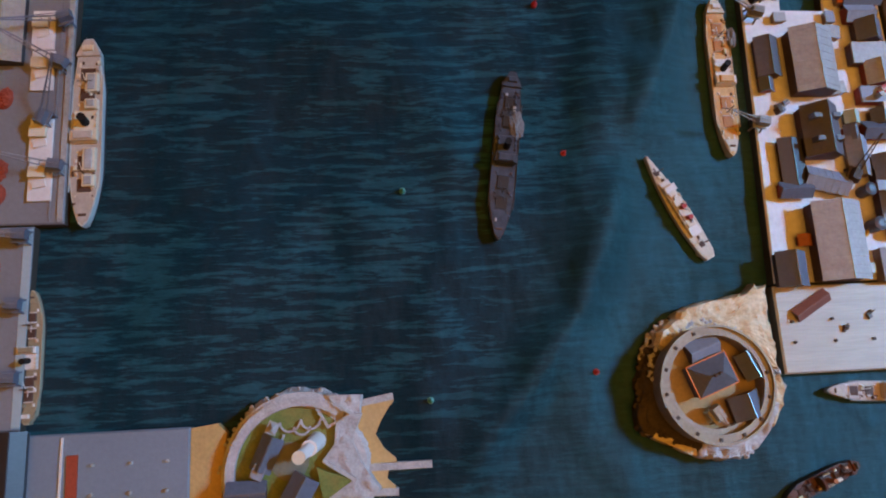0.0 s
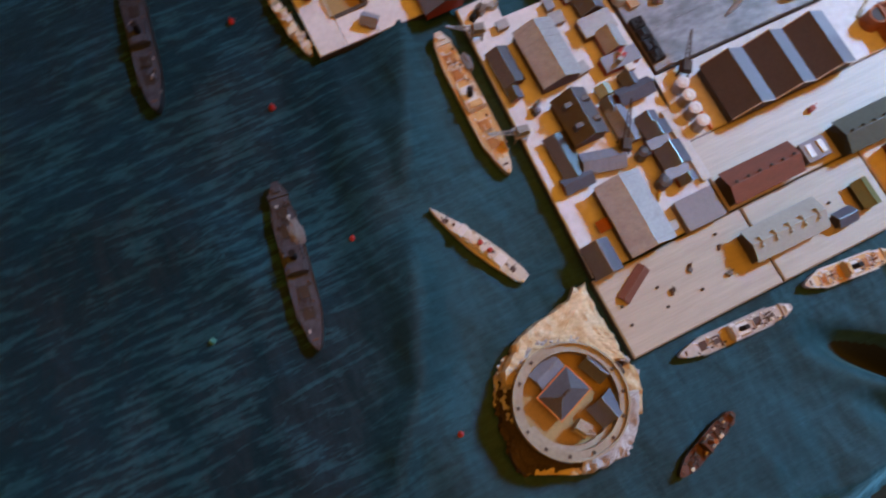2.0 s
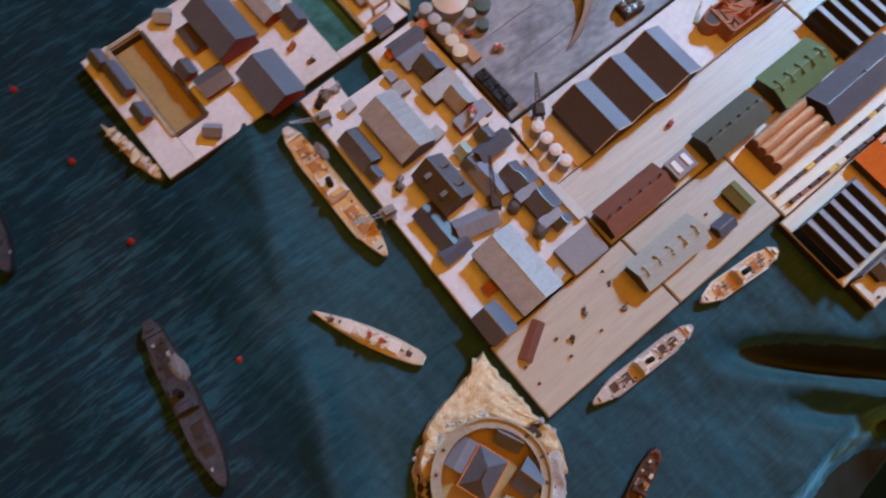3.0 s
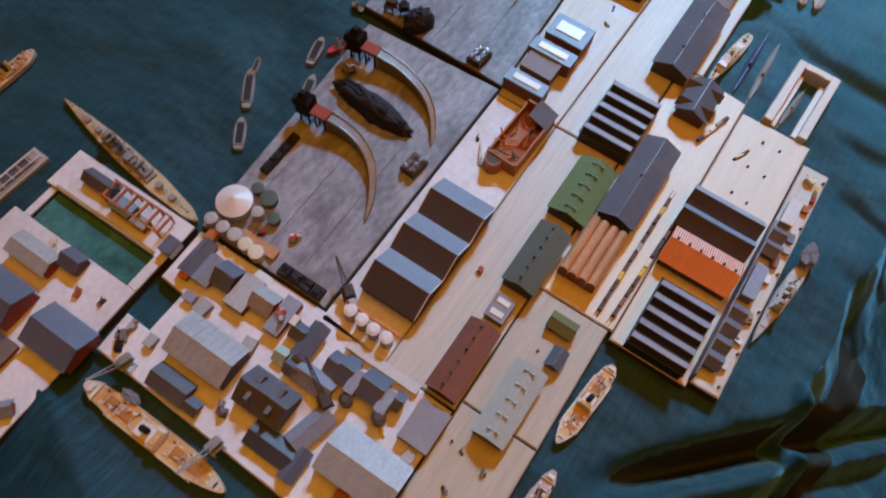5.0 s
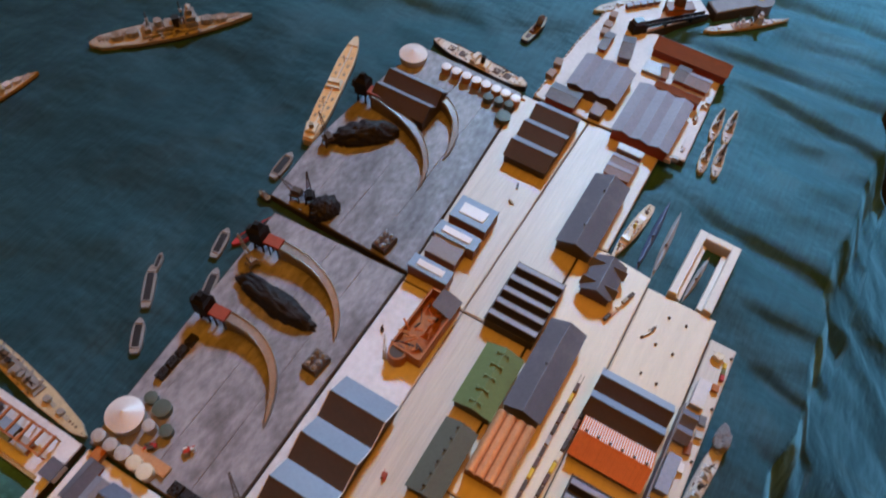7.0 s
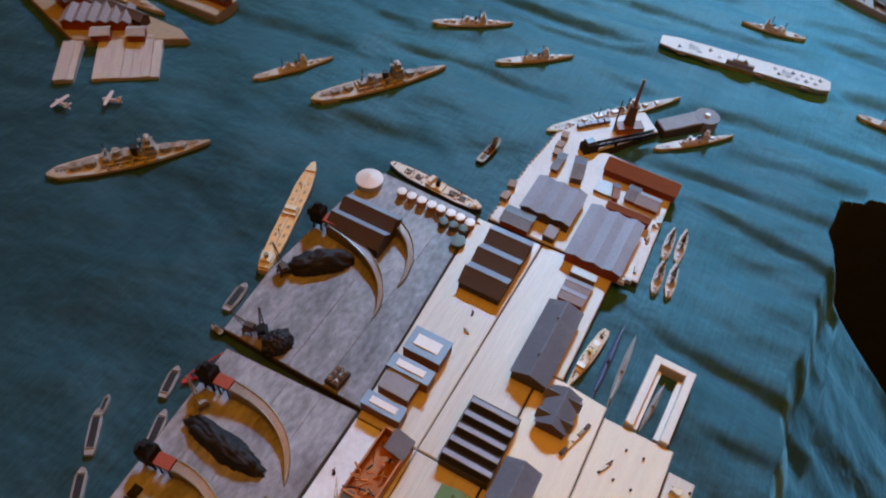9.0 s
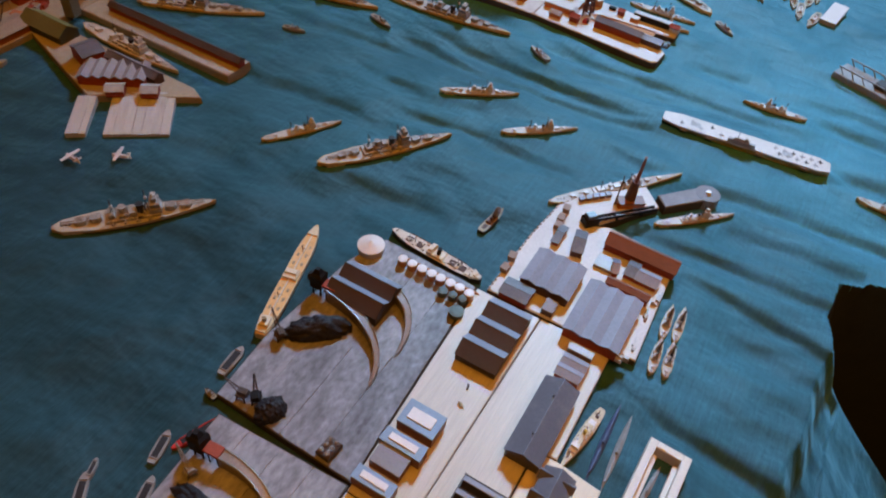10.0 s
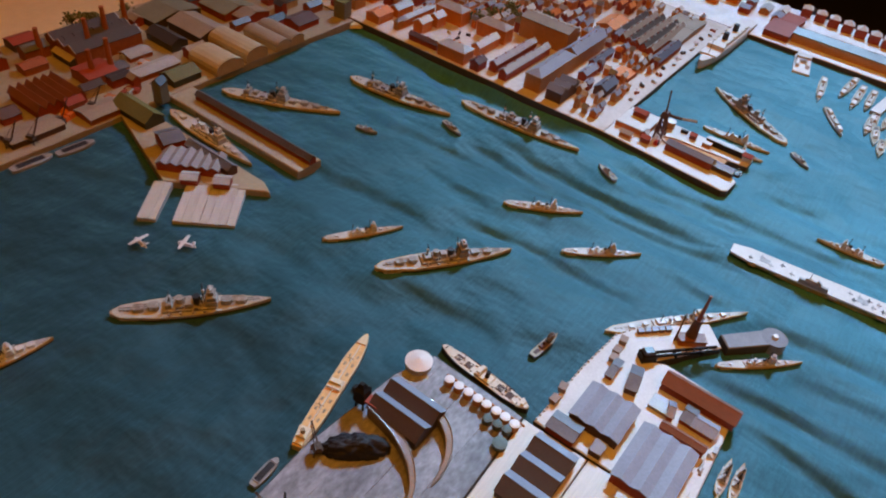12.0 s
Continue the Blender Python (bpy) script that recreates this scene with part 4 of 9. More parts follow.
def mast(root, x, z, h, B, material="hatch_brown", yard=True):
    bm = bmesh.new()
    bar(bm, (x, 0, z), (x - 0.04 * h, 0, z + h), 0.00035)
    if yard:
        bar(bm, (x, -B * 0.25, z + h * 0.62), (x, B * 0.25, z + h * 0.62), 0.00025)
    part("mast", bm, material, root)


def block(root, name, x0, x1, w, z0, z1, material, y=0.0, label="", chamfer=0.0004):
    bm = bmesh.new()
    box(bm, x0, x1, y - w / 2, y + w / 2, z0, z1, chamfer)
    return part(name, bm, material, root, label)


def funnel(root, x, z, r, h, material):
    bm = bmesh.new()
    cyl(bm, x, 0, z, r, z + h, r * 0.92, 12, dx=-0.12 * h)
    cyl(bm, x - 0.12 * h, 0, z + h, r * 0.98, z + h + 0.0004, r * 0.98, 12)
    part("funnel", bm, material, root)


def freighter(name, x, y, L, ang, B, hull, deck, house_mat):
    h = 0.0055 if L > 0.09 else 0.0042
    root = vessel(name, x, y, L, ang, B, hull, deck, h, "%s model %s with %s deck and hatches" % (WORDS[hull], name.replace("_", " "), WORDS[deck]), full=0.72, stern=0.22, inset=0.84 if deck == "orange_deck" else 0.93)
    # raised forecastle and poop
    for s0, s1 in ((0.40, 0.475), (-0.49, -0.40)):
        bm = bmesh.new()
        w0, w1 = [max(0.05, half_breadth(s + 0.5, 0.72, 0.22)) * B * 0.47 for s in (s0, s1)]
        prism(bm, [(s0 * L, -w0), (s1 * L, -w1), (s1 * L, w1), (s0 * L, w0)], h, h * 1.45, 0.97)
        part("raised_deck", bm, deck if deck != "orange_deck" else "cream_deck", root)
    for s in (-0.30, -0.19, 0.17, 0.29):
        block(root, "hatch", (s - 0.036) * L, (s + 0.036) * L, B * 0.46, h, h + 0.0013, "orange_hatch" if deck == "orange_deck" else "hatch_brown" if deck != "dark_deck" else "dark_hull", label="hatch cover")
        for e in (-1, 1):
            block(root, "hatch_coaming", (s + e * 0.037) * L - 0.0003, (s + e * 0.037) * L + 0.0003, B * 0.46, h, h + 0.0016, house_mat)
    block(root, "deckhouse", -0.10 * L, 0.07 * L, B * 0.74, h, h + 0.0026, house_mat)
    block(root, "bridge", 0.015 * L, 0.065 * L, B * 0.86, h + 0.0026, h + 0.0058, house_mat)
    block(root, "bridge_roof", 0.02 * L, 0.06 * L, B * 0.6, h + 0.0058, h + 0.0072, deck)
    for i in range(3):
        for e in (-1, 1):
            bm = bmesh.new()
            prism(bm, [(-0.092 * L + i * 0.03 * L, e * B * 0.33 - 0.0007), (-0.072 * L + i * 0.03 * L, e * B * 0.33 - 0.0007), (-0.072 * L + i * 0.03 * L, e * B * 0.33 + 0.0007), (-0.092 * L + i * 0.03 * L, e * B * 0.33 + 0.0007)], h + 0.0026, h + 0.0036, 0.6)
            part("lifeboat", bm, "cream_paint" if deck != "dark_deck" else "dark_deck", root)
    funnel(root, -0.035 * L, h + 0.0026, B * 0.14, 0.0075, "black_paint" if house_mat != "brown_dark" else "rust")
    for s in (-0.245, 0.23):
        mast(root, s * L, h, 0.011 if L > 0.09 else 0.008, B, "hatch_brown" if deck != "dark_deck" else "dark_hull")
        bm = bmesh.new()
        for e in (-1, 1):
            bar(bm, (s * L, e * 0.0006, h + 0.002), (s * L + e * 0.055 * L, e * B * 0.12, h + 0.0042), 0.00028)
        part("derrick", bm, house_mat, root)
    for s in (-0.36, -0.245, -0.135, 0.115, 0.23, 0.345):
        for e in (-1, 1):
            block(root, "winch", s * L - 0.0009, s * L + 0.0009, 0.0014, h, h + 0.0013, "hatch_brown" if e > 0 else house_mat, y=e * B * 0.27)
        bm = bmesh.new()
        cyl(bm, (s + 0.018) * L, B * 0.34, h, 0.0005, h + 0.0020, 0.0005, 7)
        cyl(bm, (s + 0.018) * L, B * 0.34, h + 0.0020, 0.0008, h + 0.0026, 0.0004, 7)
        part("ventilator", bm, house_mat, root)
    for e in (-1, 1):
        block(root, "bulwark", -0.30 * L, 0.32 * L, 0.0005, h, h + 0.0010, hull, y=e * B * 0.485, chamfer=0.0001)
    rnd = random.Random(int(abs(x) * 5000 + abs(y) * 700))
    if name == "pale_freighter":
        for s0, s1 in ((-0.30, -0.20), (-0.16, -0.11), (0.10, 0.22), (0.24, 0.30)):
            block(root, "cargo_house", s0 * L, s1 * L, B * 0.40, h, h + 0.0040, "cream_paint", y=B * 0.16)
            block(root, "cargo_roof", s0 * L + 0.001, s1 * L - 0.001, B * 0.24, h + 0.0040, h + 0.0048, "pale_grey", y=B * 0.16)
    for i in range(26 if L > 0.09 else 14):
        sx = rnd.uniform(-0.42, 0.40) * L
        sy = rnd.choice((-1, 1)) * B * rnd.uniform(0.10, 0.36)
        w = rnd.uniform(0.0007, 0.0017)
        block(root, "deck_gear", sx - w, sx + w, rnd.uniform(0.0008, 0.0022), h, h + rnd.uniform(0.0010, 0.0030), rnd.choice((house_mat, "dark_hull" if deck == "dark_deck" else "hatch_brown" if deck != "orange_deck" else "cream_paint", deck, "pale_grey" if deck == "dark_deck" else "cream_paint")), y=sy, chamfer=0.0002)
    block(root, "stern_house", -0.455 * L, -0.425 * L, B * 0.35, h * 1.4, h * 1.4 + 0.002, house_mat)
    block(root, "windlass", 0.435 * L, 0.448 * L, B * 0.25, h * 1.4, h * 1.4 + 0.001, "hatch_brown")
    return root


def steamer(name, x, y, L, ang, B, hull, deck, house_mat, funnels=1, funnel_mat="yellow_paint", **kw):
    h = 0.0048
    f = kw.get("funnel", funnel_mat)
    root = vessel(name, x, y, L, ang, B, hull, deck, h, "%s model %s with a long deckhouse and %d funnel%s" % (WORDS[hull], name.replace("_", " "), funnels, "s" if funnels > 1 else ""), full=0.45, stern=0.45)
    block(root, "deckhouse", -0.28 * L, 0.24 * L, B * 0.62, h, h + 0.0024, house_mat)
    block(root, "boat_deck", -0.20 * L, 0.16 * L, B * 0.5, h + 0.0024, h + 0.0040, deck)
    block(root, "bridge", 0.13 * L, 0.19 * L, B * 0.7, h + 0.0024, h + 0.0055, house_mat)
    for i in range(funnels):
        funnel(root, (-0.02 - 0.1 * i if funnels > 1 else -0.04) * L, h + 0.004, B * 0.13, 0.0042, f)
    for i in range(4):
        for e in (-1, 1):
            block(root, "lifeboat", (-0.17 + 0.075 * i) * L, (-0.13 + 0.075 * i) * L, 0.0012, h + 0.0024, h + 0.0040, "cream_paint", y=e * B * 0.32)
    rnd = random.Random(int(abs(x) * 3000 + abs(y) * 800))
    for i in range(22):
        sx, w = rnd.uniform(-0.40, 0.38) * L, rnd.uniform(0.0006, 0.0014)
        zz = h + (0.0040 if -0.20 * L < sx < 0.15 * L else 0.0)
        block(root, "deck_gear", sx - w, sx + w, rnd.uniform(0.0008, 0.0020), zz, zz + rnd.uniform(0.0008, 0.0022), rnd.choice((house_mat, "cream_paint", "hatch_brown", "pale_grey")), y=B * rnd.uniform(-0.2, 0.2), chamfer=0.0002)
    for s in (-0.36, 0.33):
        mast(root, s * L, h, 0.010, B)
        block(root, "hatch", (s - 0.03) * L, (s + 0.02) * L, B * 0.3, h, h + 0.001, "hatch_brown")
    return root


def turret(root, x, z, r, aim, material, barrels=2):
    bm = bmesh.new()
    cyl(bm, x, 0, z - 0.0006, r * 0.85, z, r * 0.85, 12)
    prism(bm, [(x - r * 1.1, -r * 0.7), (x - r * 0.6, -r), (x + r * 0.7, -r), (x + r * 1.1, -r * 0.5), (x + r * 1.1, r * 0.5), (x + r * 0.7, r), (x - r * 0.6, r), (x - r * 1.1, r * 0.7)]
          if aim > 0 else [(x + r * 1.1, -r * 0.7), (x + r * 1.1, r * 0.7), (x + r * 0.6, r), (x - r * 0.7, r), (x - r * 1.1, r * 0.5), (x - r * 1.1, -r * 0.5), (x - r * 0.7, -r), (x + r * 0.6, -r)], z, z + r * 0.8, 0.86)
    t = part("turret", bm, material, root)
    for i in range(barrels):
        yy = (i - (barrels - 1) / 2) * r * 0.6
        bm = bmesh.new()
        bar(bm, (x + aim * r, yy, z + r * 0.45), (x + aim * r * 3.4, yy, z + r * 0.55), r * 0.13, 6)
        part("gun_barrel", bm, material, t)


def warship(name, x, y, L, ang, B, hull, deck, upper, turrets=4, big=False):
    """A dark-sided warship: turrets, stepped deckhouses, bridge tower, funnels, masts, boats and gun mounts."""
    h = 0.0044 if big else 0.0036
    k = 1.0 if big else 0.62
    root = vessel(name, x, y, L, ang, B, hull, deck, h, "model %s, %s hull, %s deck, cluttered %s upperworks" % (name.split("_")[0], WORDS[hull], WORDS[deck], WORDS[upper]), full=0.5, stern=0.10, group="model warships")
    rnd = random.Random(int(abs(x) * 4000 + abs(y) * 900 + L * 3000))
    r = B * (0.19 if big else 0.18)
    fore = turrets - turrets // 2
    long_aft = name == "battleship" and turrets == 3
    spots = [(0.30, 1), (0.20, 1), (0.10, 1)] if long_aft else [(0.31, 1), (0.215, 1)][:fore] + [(-0.33, -1), (-0.235, -1)][:turrets - fore]
    for i, (s, aim) in enumerate(spots):
        rise = 0.0020 * k if s in (0.215, -0.235, 0.20) else 0.0006
        if rise > 0.001:
            bm = bmesh.new()
            cyl(bm, s * L, 0, h, r * 0.9, h + rise, r * 0.9, 12)
            part("barbette", bm, upper, root)
        turret(root, s * L, h + rise, r, aim, upper, 3 if big and i % 2 else 2)
    mid = -0.32 if long_aft else -0.18
    bx = 0.02 if long_aft else 0.125
    block(root, "deckhouse", mid * L, (bx + 0.03) * L, B * 0.66, h, h + 0.0030 * k, upper)
    n = 5
    for i in range(n):
        a0 = (mid + 0.02 + (bx - mid) * i / n) * L
        a1 = a0 + (bx - mid) * L / n * rnd.uniform(0.5, 0.9)
        block(root, "upper_house", a0, a1, B * rnd.uniform(0.32, 0.56), h + 0.0030 * k, h + rnd.uniform(0.0058, 0.0095) * k, upper, y=B * rnd.uniform(-0.06, 0.06))
    z = h + 0.0030 * k
    for i, (w, tall, l) in enumerate(((0.56, 0.0062, 0.072), (0.48, 0.0046, 0.056), (0.56, 0.0012, 0.062), (0.32, 0.0052, 0.032), (0.40, 0.0010, 0.036))):
        block(root, "bridge_tier", (bx - l / 2) * L, (bx + l / 2) * L, B * w, z, z + tall * k, upper)
        z += tall * k
    bm = bmesh.new()
    cyl(bm, bx * L, 0, z, B * 0.07, z + 0.0022 * k, B * 0.06, 8)
    bar(bm, (bx * L, -B * 0.14, z + 0.0016 * k), (bx * L, B * 0.14, z + 0.0016 * k), B * 0.02)
    part("director", bm, "warship_pale", root)
    for i in range(1 if long_aft else 2):
        fx = (bx - 0.085 - 0.105 * i) * L
        funnel(root, fx, h + 0.0030 * k, B * (0.15 if big else 0.14), 0.0098 * k, "dark_hull" if i == 0 else upper)
        for e in (-1, 1):
            bm = bmesh.new()
            cyl(bm, fx + 0.016 * L, e * B * 0.20, h + 0.0030 * k, B * 0.035, h + 0.0062 * k, B * 0.03, 7)
            cyl(bm, fx + 0.016 * L, e * B * 0.20, h + 0.0062 * k, B * 0.055, h + 0.0072 * k, B * 0.03, 7)
            part("ventilator", bm, upper, root)
    for mx, tall in ((bx - 0.045, 0.030 * k), (mid + 0.05, 0.024 * k)):
        bm = bmesh.new()
        bar(bm, (mx * L, 0, h + 0.003), (mx * L - 0.0008, 0, h + tall), 0.0004, 6)
        for e in (-1, 1):
            bar(bm, (mx * L - 0.004 * k, e * 0.0022 * k, h + 0.003), (mx * L, 0, h + tall * 0.62), 0.0003, 5)
        bar(bm, (mx * L, -B * 0.22, h + tall * 0.80), (mx * L, B * 0.22, h + tall * 0.80), 0.00025)
        bar(bm, (mx * L, -B * 0.14, h + tall * 0.92), (mx * L, B * 0.14, h + tall * 0.92), 0.0002)
        part("mast", bm, "dark_hull", root)
        if big:
            block(root, "fire_top", mx * L - 0.0016, mx * L + 0.0012, 0.0030, h + tall * 0.62, h + tall * 0.70, "warship_pale", chamfer=0.0002)
    for i in range(5):
        for e in (-1, 1):
            xx = (mid + 0.05 + i * (bx - mid) * 0.17) * L
            q = 0.0020 if big else 0.0013
            bm = bmesh.new()
            prism(bm, [(xx - q, e * B * 0.33 - q * 0.35), (xx + q, e * B * 0.33 - q * 0.35), (xx + q * 1.4, e * B * 0.33), (xx + q, e * B * 0.33 + q * 0.35), (xx - q, e * B * 0.33 + q * 0.35)], h + 0.0030 * k, h + 0.0044 * k, 0.75)
            part("ship_boat", bm, ("cream_paint", upper, "warship_pale", "hatch_brown")[(i + (e > 0)) % 4], root)
    for e in (-1, 1):
        for i in range(5):
            xx = (mid + 0.04 + (bx - mid) * 0.24 * i) * L
            bm = bmesh.new()
            cyl(bm, xx, e * B * 0.40, h, B * 0.065, h + 0.0022 * k, B * 0.055, 8)
            bar(bm, (xx, e * B * 0.40, h + 0.0016 * k), (xx + 0.0036, e * B * 0.44, h + 0.0020 * k), 0.00028, 4)
            part("gun_mount", bm, upper, root)
    block(root, "breakwater", 0.385 * L, 0.392 * L, B * 0.34, h, h + 0.0014, upper)
    for s in (0.425, 0.445, -0.44):
        block(root, "capstan", s * L, (s + 0.008) * L, B * 0.10, h * 1.05, h * 1.05 + 0.0014, "dark_hull")
    for s in (-0.42, -0.40, 0.36):
        block(root, "deck_hatch", s * L, (s + 0.012) * L, B * 0.14, h, h + 0.0008, "hatch_brown")
    bm = bmesh.new()
    bar(bm, (-0.485 * L, 0, h), (-0.488 * L, 0, h + 0.006 * k), 0.00025)
    part("flagstaff", bm, "dark_hull", root)
    return root


def tanker(name, x, y, L, ang, B, hull, deck, upper):
    h = 0.0058
    root = vessel(name, x, y, L, ang, B, hull, deck, h, "cream model oil tanker with an orange-brown deck and midships bridge", full=0.74, stern=0.55)
    for s0, s1 in ((0.39, 0.475), (-0.49, -0.36)):
        w0, w1 = [max(0.05, half_breadth(s + 0.5, 0.74, 0.55)) * B * 0.47 for s in (s0, s1)]
        bm = bmesh.new()
        prism(bm, [(s0 * L, -w0), (s1 * L, -w1), (s1 * L, w1), (s0 * L, w0)], h, h * 1.5, 0.97)
        part("raised_deck", bm, hull, root)
    block(root, "bridge_block", -0.03 * L, 0.05 * L, B * 0.84, h, h + 0.0032, upper)
    block(root, "bridge", 0.0, 0.04 * L, B * 0.7, h + 0.0032, h + 0.0055, upper)
    block(root, "catwalk", -0.36 * L, 0.39 * L, B * 0.08, h + 0.0010, h + 0.0022, upper)
    block(root, "stern_house", -0.45 * L, -0.37 * L, B * 0.55, h * 1.5, h * 1.5 + 0.0028, upper)
    funnel(root, -0.415 * L, h * 1.5 + 0.0028, B * 0.13, 0.0048, "tan_deck")
    for s in (-0.28, -0.2, -0.12, 0.12, 0.2, 0.28):
        for e in (-1, 1):
            block(root, "tank_hatch", (s - 0.014) * L, (s + 0.014) * L, B * 0.14, h, h + 0.0010, "tan_deck", y=e * B * 0.25)
    mast(root, 0.22 * L, h, 0.012, B)
    mast(root, -0.2 * L, h, 0.012, B)
    return root


def carrier(name, x, y, L, ang, B):
    h = 0.0085
    root = thing(name, x, y, 0, ang, "pale model aircraft carrier with a whitish flight deck and island", "model ship", "model warships")
    part("hull", hull_mesh(L, B * 0.8, h - 0.002, 0.6, 0.5, 0.0), "ship_side", root)
    bm = bmesh.new()
    prism(bm, [(-0.5 * L, -B * 0.30), (-0.44 * L, -B * 0.46), (0.40 * L, -B * 0.46), (0.5 * L, -B * 0.30), (0.5 * L, B * 0.30), (0.40 * L, B * 0.46), (-0.44 * L, B * 0.46), (-0.5 * L, B * 0.30)], h - 0.002, h, 0.995)
    part("flight_deck", bm, "whitewash", root, "whitish flight deck")
    block(root, "island", -0.06 * L, 0.10 * L, B * 0.13, h, h + 0.0055, "warship_grey", y=B * 0.40)
    bm = bmesh.new()
    cyl(bm, 0.0, B * 0.40, h + 0.0055, B * 0.07, h + 0.0105, B * 0.06, 12)
    part("funnel", bm, "warship_grey", root)
    bm = bmesh.new()
    bar(bm, (0.05 * L, B * 0.40, h + 0.0055), (0.05 * L, B * 0.40, h + 0.017), 0.0004)
    part("mast", bm, "dark_hull", root)
    for s in (-0.25, 0.3):
        block(root, "lift", (s - 0.03) * L, (s + 0.03) * L, B * 0.3, h, h + 0.0003, "pale_grey", chamfer=0.0001)
    block(root, "island_top", -0.02 * L, 0.07 * L, B * 0.10, h + 0.0055, h + 0.0085, "warship_upper", y=B * 0.40)
    for i in range(16):
        sx = -0.44 + 0.026 * i if i < 11 else 0.14 + 0.06 * (i - 11)
        bm = bmesh.new()
        cx, cy = sx * L, B * (0.18 if i % 2 else -0.14)
        prism(bm, [(cx - 0.003, cy - 0.0004), (cx + 0.003, cy - 0.0005), (cx + 0.003, cy + 0.0005), (cx - 0.003, cy + 0.0004)], h, h + 0.0010, 0.8)
        prism(bm, [(cx, cy - 0.0042), (cx + 0.0014, cy - 0.0042), (cx + 0.0014, cy + 0.0042), (cx, cy + 0.0042)], h + 0.0005, h + 0.0009)
        part("deck_aircraft", bm, "grey_hull" if i % 3 else "dark_hull", root)
    for e in (-1, 1):
        for s in (-0.36, -0.1, 0.2, 0.36):
            block(root, "gun_sponson", (s - 0.02) * L, (s + 0.02) * L, B * 0.1, h - 0.004, h - 0.0022, "warship_grey", y=e * B * 0.5)
    return root


def liner(name, x, y, L, ang, B):
    h = 0.013
    root = vessel(name, x, y, L, ang, B, "white_hull", "white_paint", h, "white-hulled model ocean liner with white upper decks", full=0.6, stern=0.5)
    block(root, "deckhouse", -0.45 * L, 0.36 * L, B * 0.94, h, h + 0.005, "white_paint")
    block(root, "promenade_deck", -0.30 * L, 0.24 * L, B * 0.74, h + 0.005, h + 0.010, "white_paint")
    block(root, "bridge", 0.2 * L, 0.25 * L, B * 0.9, h + 0.005, h + 0.012, "white_paint")
    for s in (-0.12, 0.08):
        funnel(root, s * L, h + 0.010, B * 0.16, 0.012, "dark_hull")
    for i in range(6):
        for e in (-1, 1):
            block(root, "lifeboat", (-0.26 + 0.075 * i) * L, (-0.215 + 0.075 * i) * L, 0.003, h + 0.010, h + 0.012, "cream_paint", y=e * B * 0.34)
    mast(root, 0.36 * L, h, 0.03, B)
    return root


def tug(name, x, y, L, ang, B, hull, upper):
    h = 0.0036
    root = vessel(name, x, y, L, ang, B, hull, "tan_deck" if upper != "rust" else "rust", h, "small %s model %s with a squat wheelhouse" % (WORDS[hull], name.replace("_", " ")), full=0.5, stern=0.6, group="small craft")
    block(root, "deckhouse", -0.18 * L, 0.16 * L, B * 0.5, h, h + 0.0022, upper)
    block(root, "wheelhouse", 0.04 * L, 0.16 * L, B * 0.42, h + 0.0022, h + 0.0042, upper if upper != "rust" else "cream_paint")
    funnel(root, -0.05 * L, h + 0.0022, B * 0.12, 0.0038, "black_paint" if upper == "rust" else upper)
    mast(root, 0.2 * L, h, 0.007, B)
    block(root, "towing_deck", -0.42 * L, -0.22 * L, B * 0.45, h, h + 0.0006, "hatch_brown")
    for e in (-1, 1):
        block(root, "bulwark", -0.30 * L, 0.22 * L, 0.0006, h, h + 0.0009, hull, y=e * B * 0.44, chamfer=0.0001)
    if L > 0.07:
        for s in (-0.30, 0.30):
            block(root, "cabin", (s - 0.07) * L, (s + 0.07) * L, B * 0.5, h, h + 0.0045, "white_paint")
    return root


def barge(name, x, y, L, ang, B, hull, lattice=False):
    h = 0.0034
    root = thing(name, x, y, 0, ang, "%s model %s with an open hold" % (WORDS[hull], name.replace("_", " ")), "barge", "barges")
    if lattice or name == "flat_ferry":
        bm = bmesh.new()
        box(bm, -L / 2, L / 2, -B / 2, B / 2, -0.006, h, 0.0005)
        part("hull", bm, hull, root)
    else:
        part("hull", hull_mesh(L, B, h, 0.7, 0.6, 0.1, n=14), hull, root)
    if name == "flat_ferry":
        for e in (-1, 1):
            block(root, "deckhouse", -L * 0.42, L * 0.3, B * 0.2, h, h + 0.006, "white_paint", y=e * B * 0.3)
        block(root, "bridge", -L * 0.1, L * 0.05, B * 0.9, h + 0.006, h + 0.010, "warship_pale")
        return root
    block(root, "hold", -L * 0.36, L * 0.30, B * 0.62, h, h + 0.0006, "coal" if not lattice else "slate", label="dark cargo hold")
    for e in (-1, 1):
        block(root, "coaming", -L * 0.37, L * 0.31, B * 0.08, h, h + 0.0012, hull, y=e * B * 0.34)
    for s in (-0.38, 0.31):
        block(root, "coaming", s * L, s * L + 0.0012, B * 0.7, h, h + 0.0012, hull)
    if lattice:
        bm = bmesh.new()
        for e in (-1, 1):
            bar(bm, (-L * 0.45, e * B * 0.22, h + 0.003), (L * 0.45, e * B * 0.22, h + 0.003), 0.0005)
        for i in range(6):
            xx = -L * 0.45 + i * L * 0.18
            bar(bm, (xx, -B * 0.22, h + 0.003), (xx, B * 0.22, h + 0.003), 0.0004)
            for e in (-1, 1):
                bar(bm, (xx, e * B * 0.22, h), (xx, e * B * 0.22, h + 0.003), 0.0004)
        part("lattice", bm, "white_paint", root, "white lattice frame")
    return root


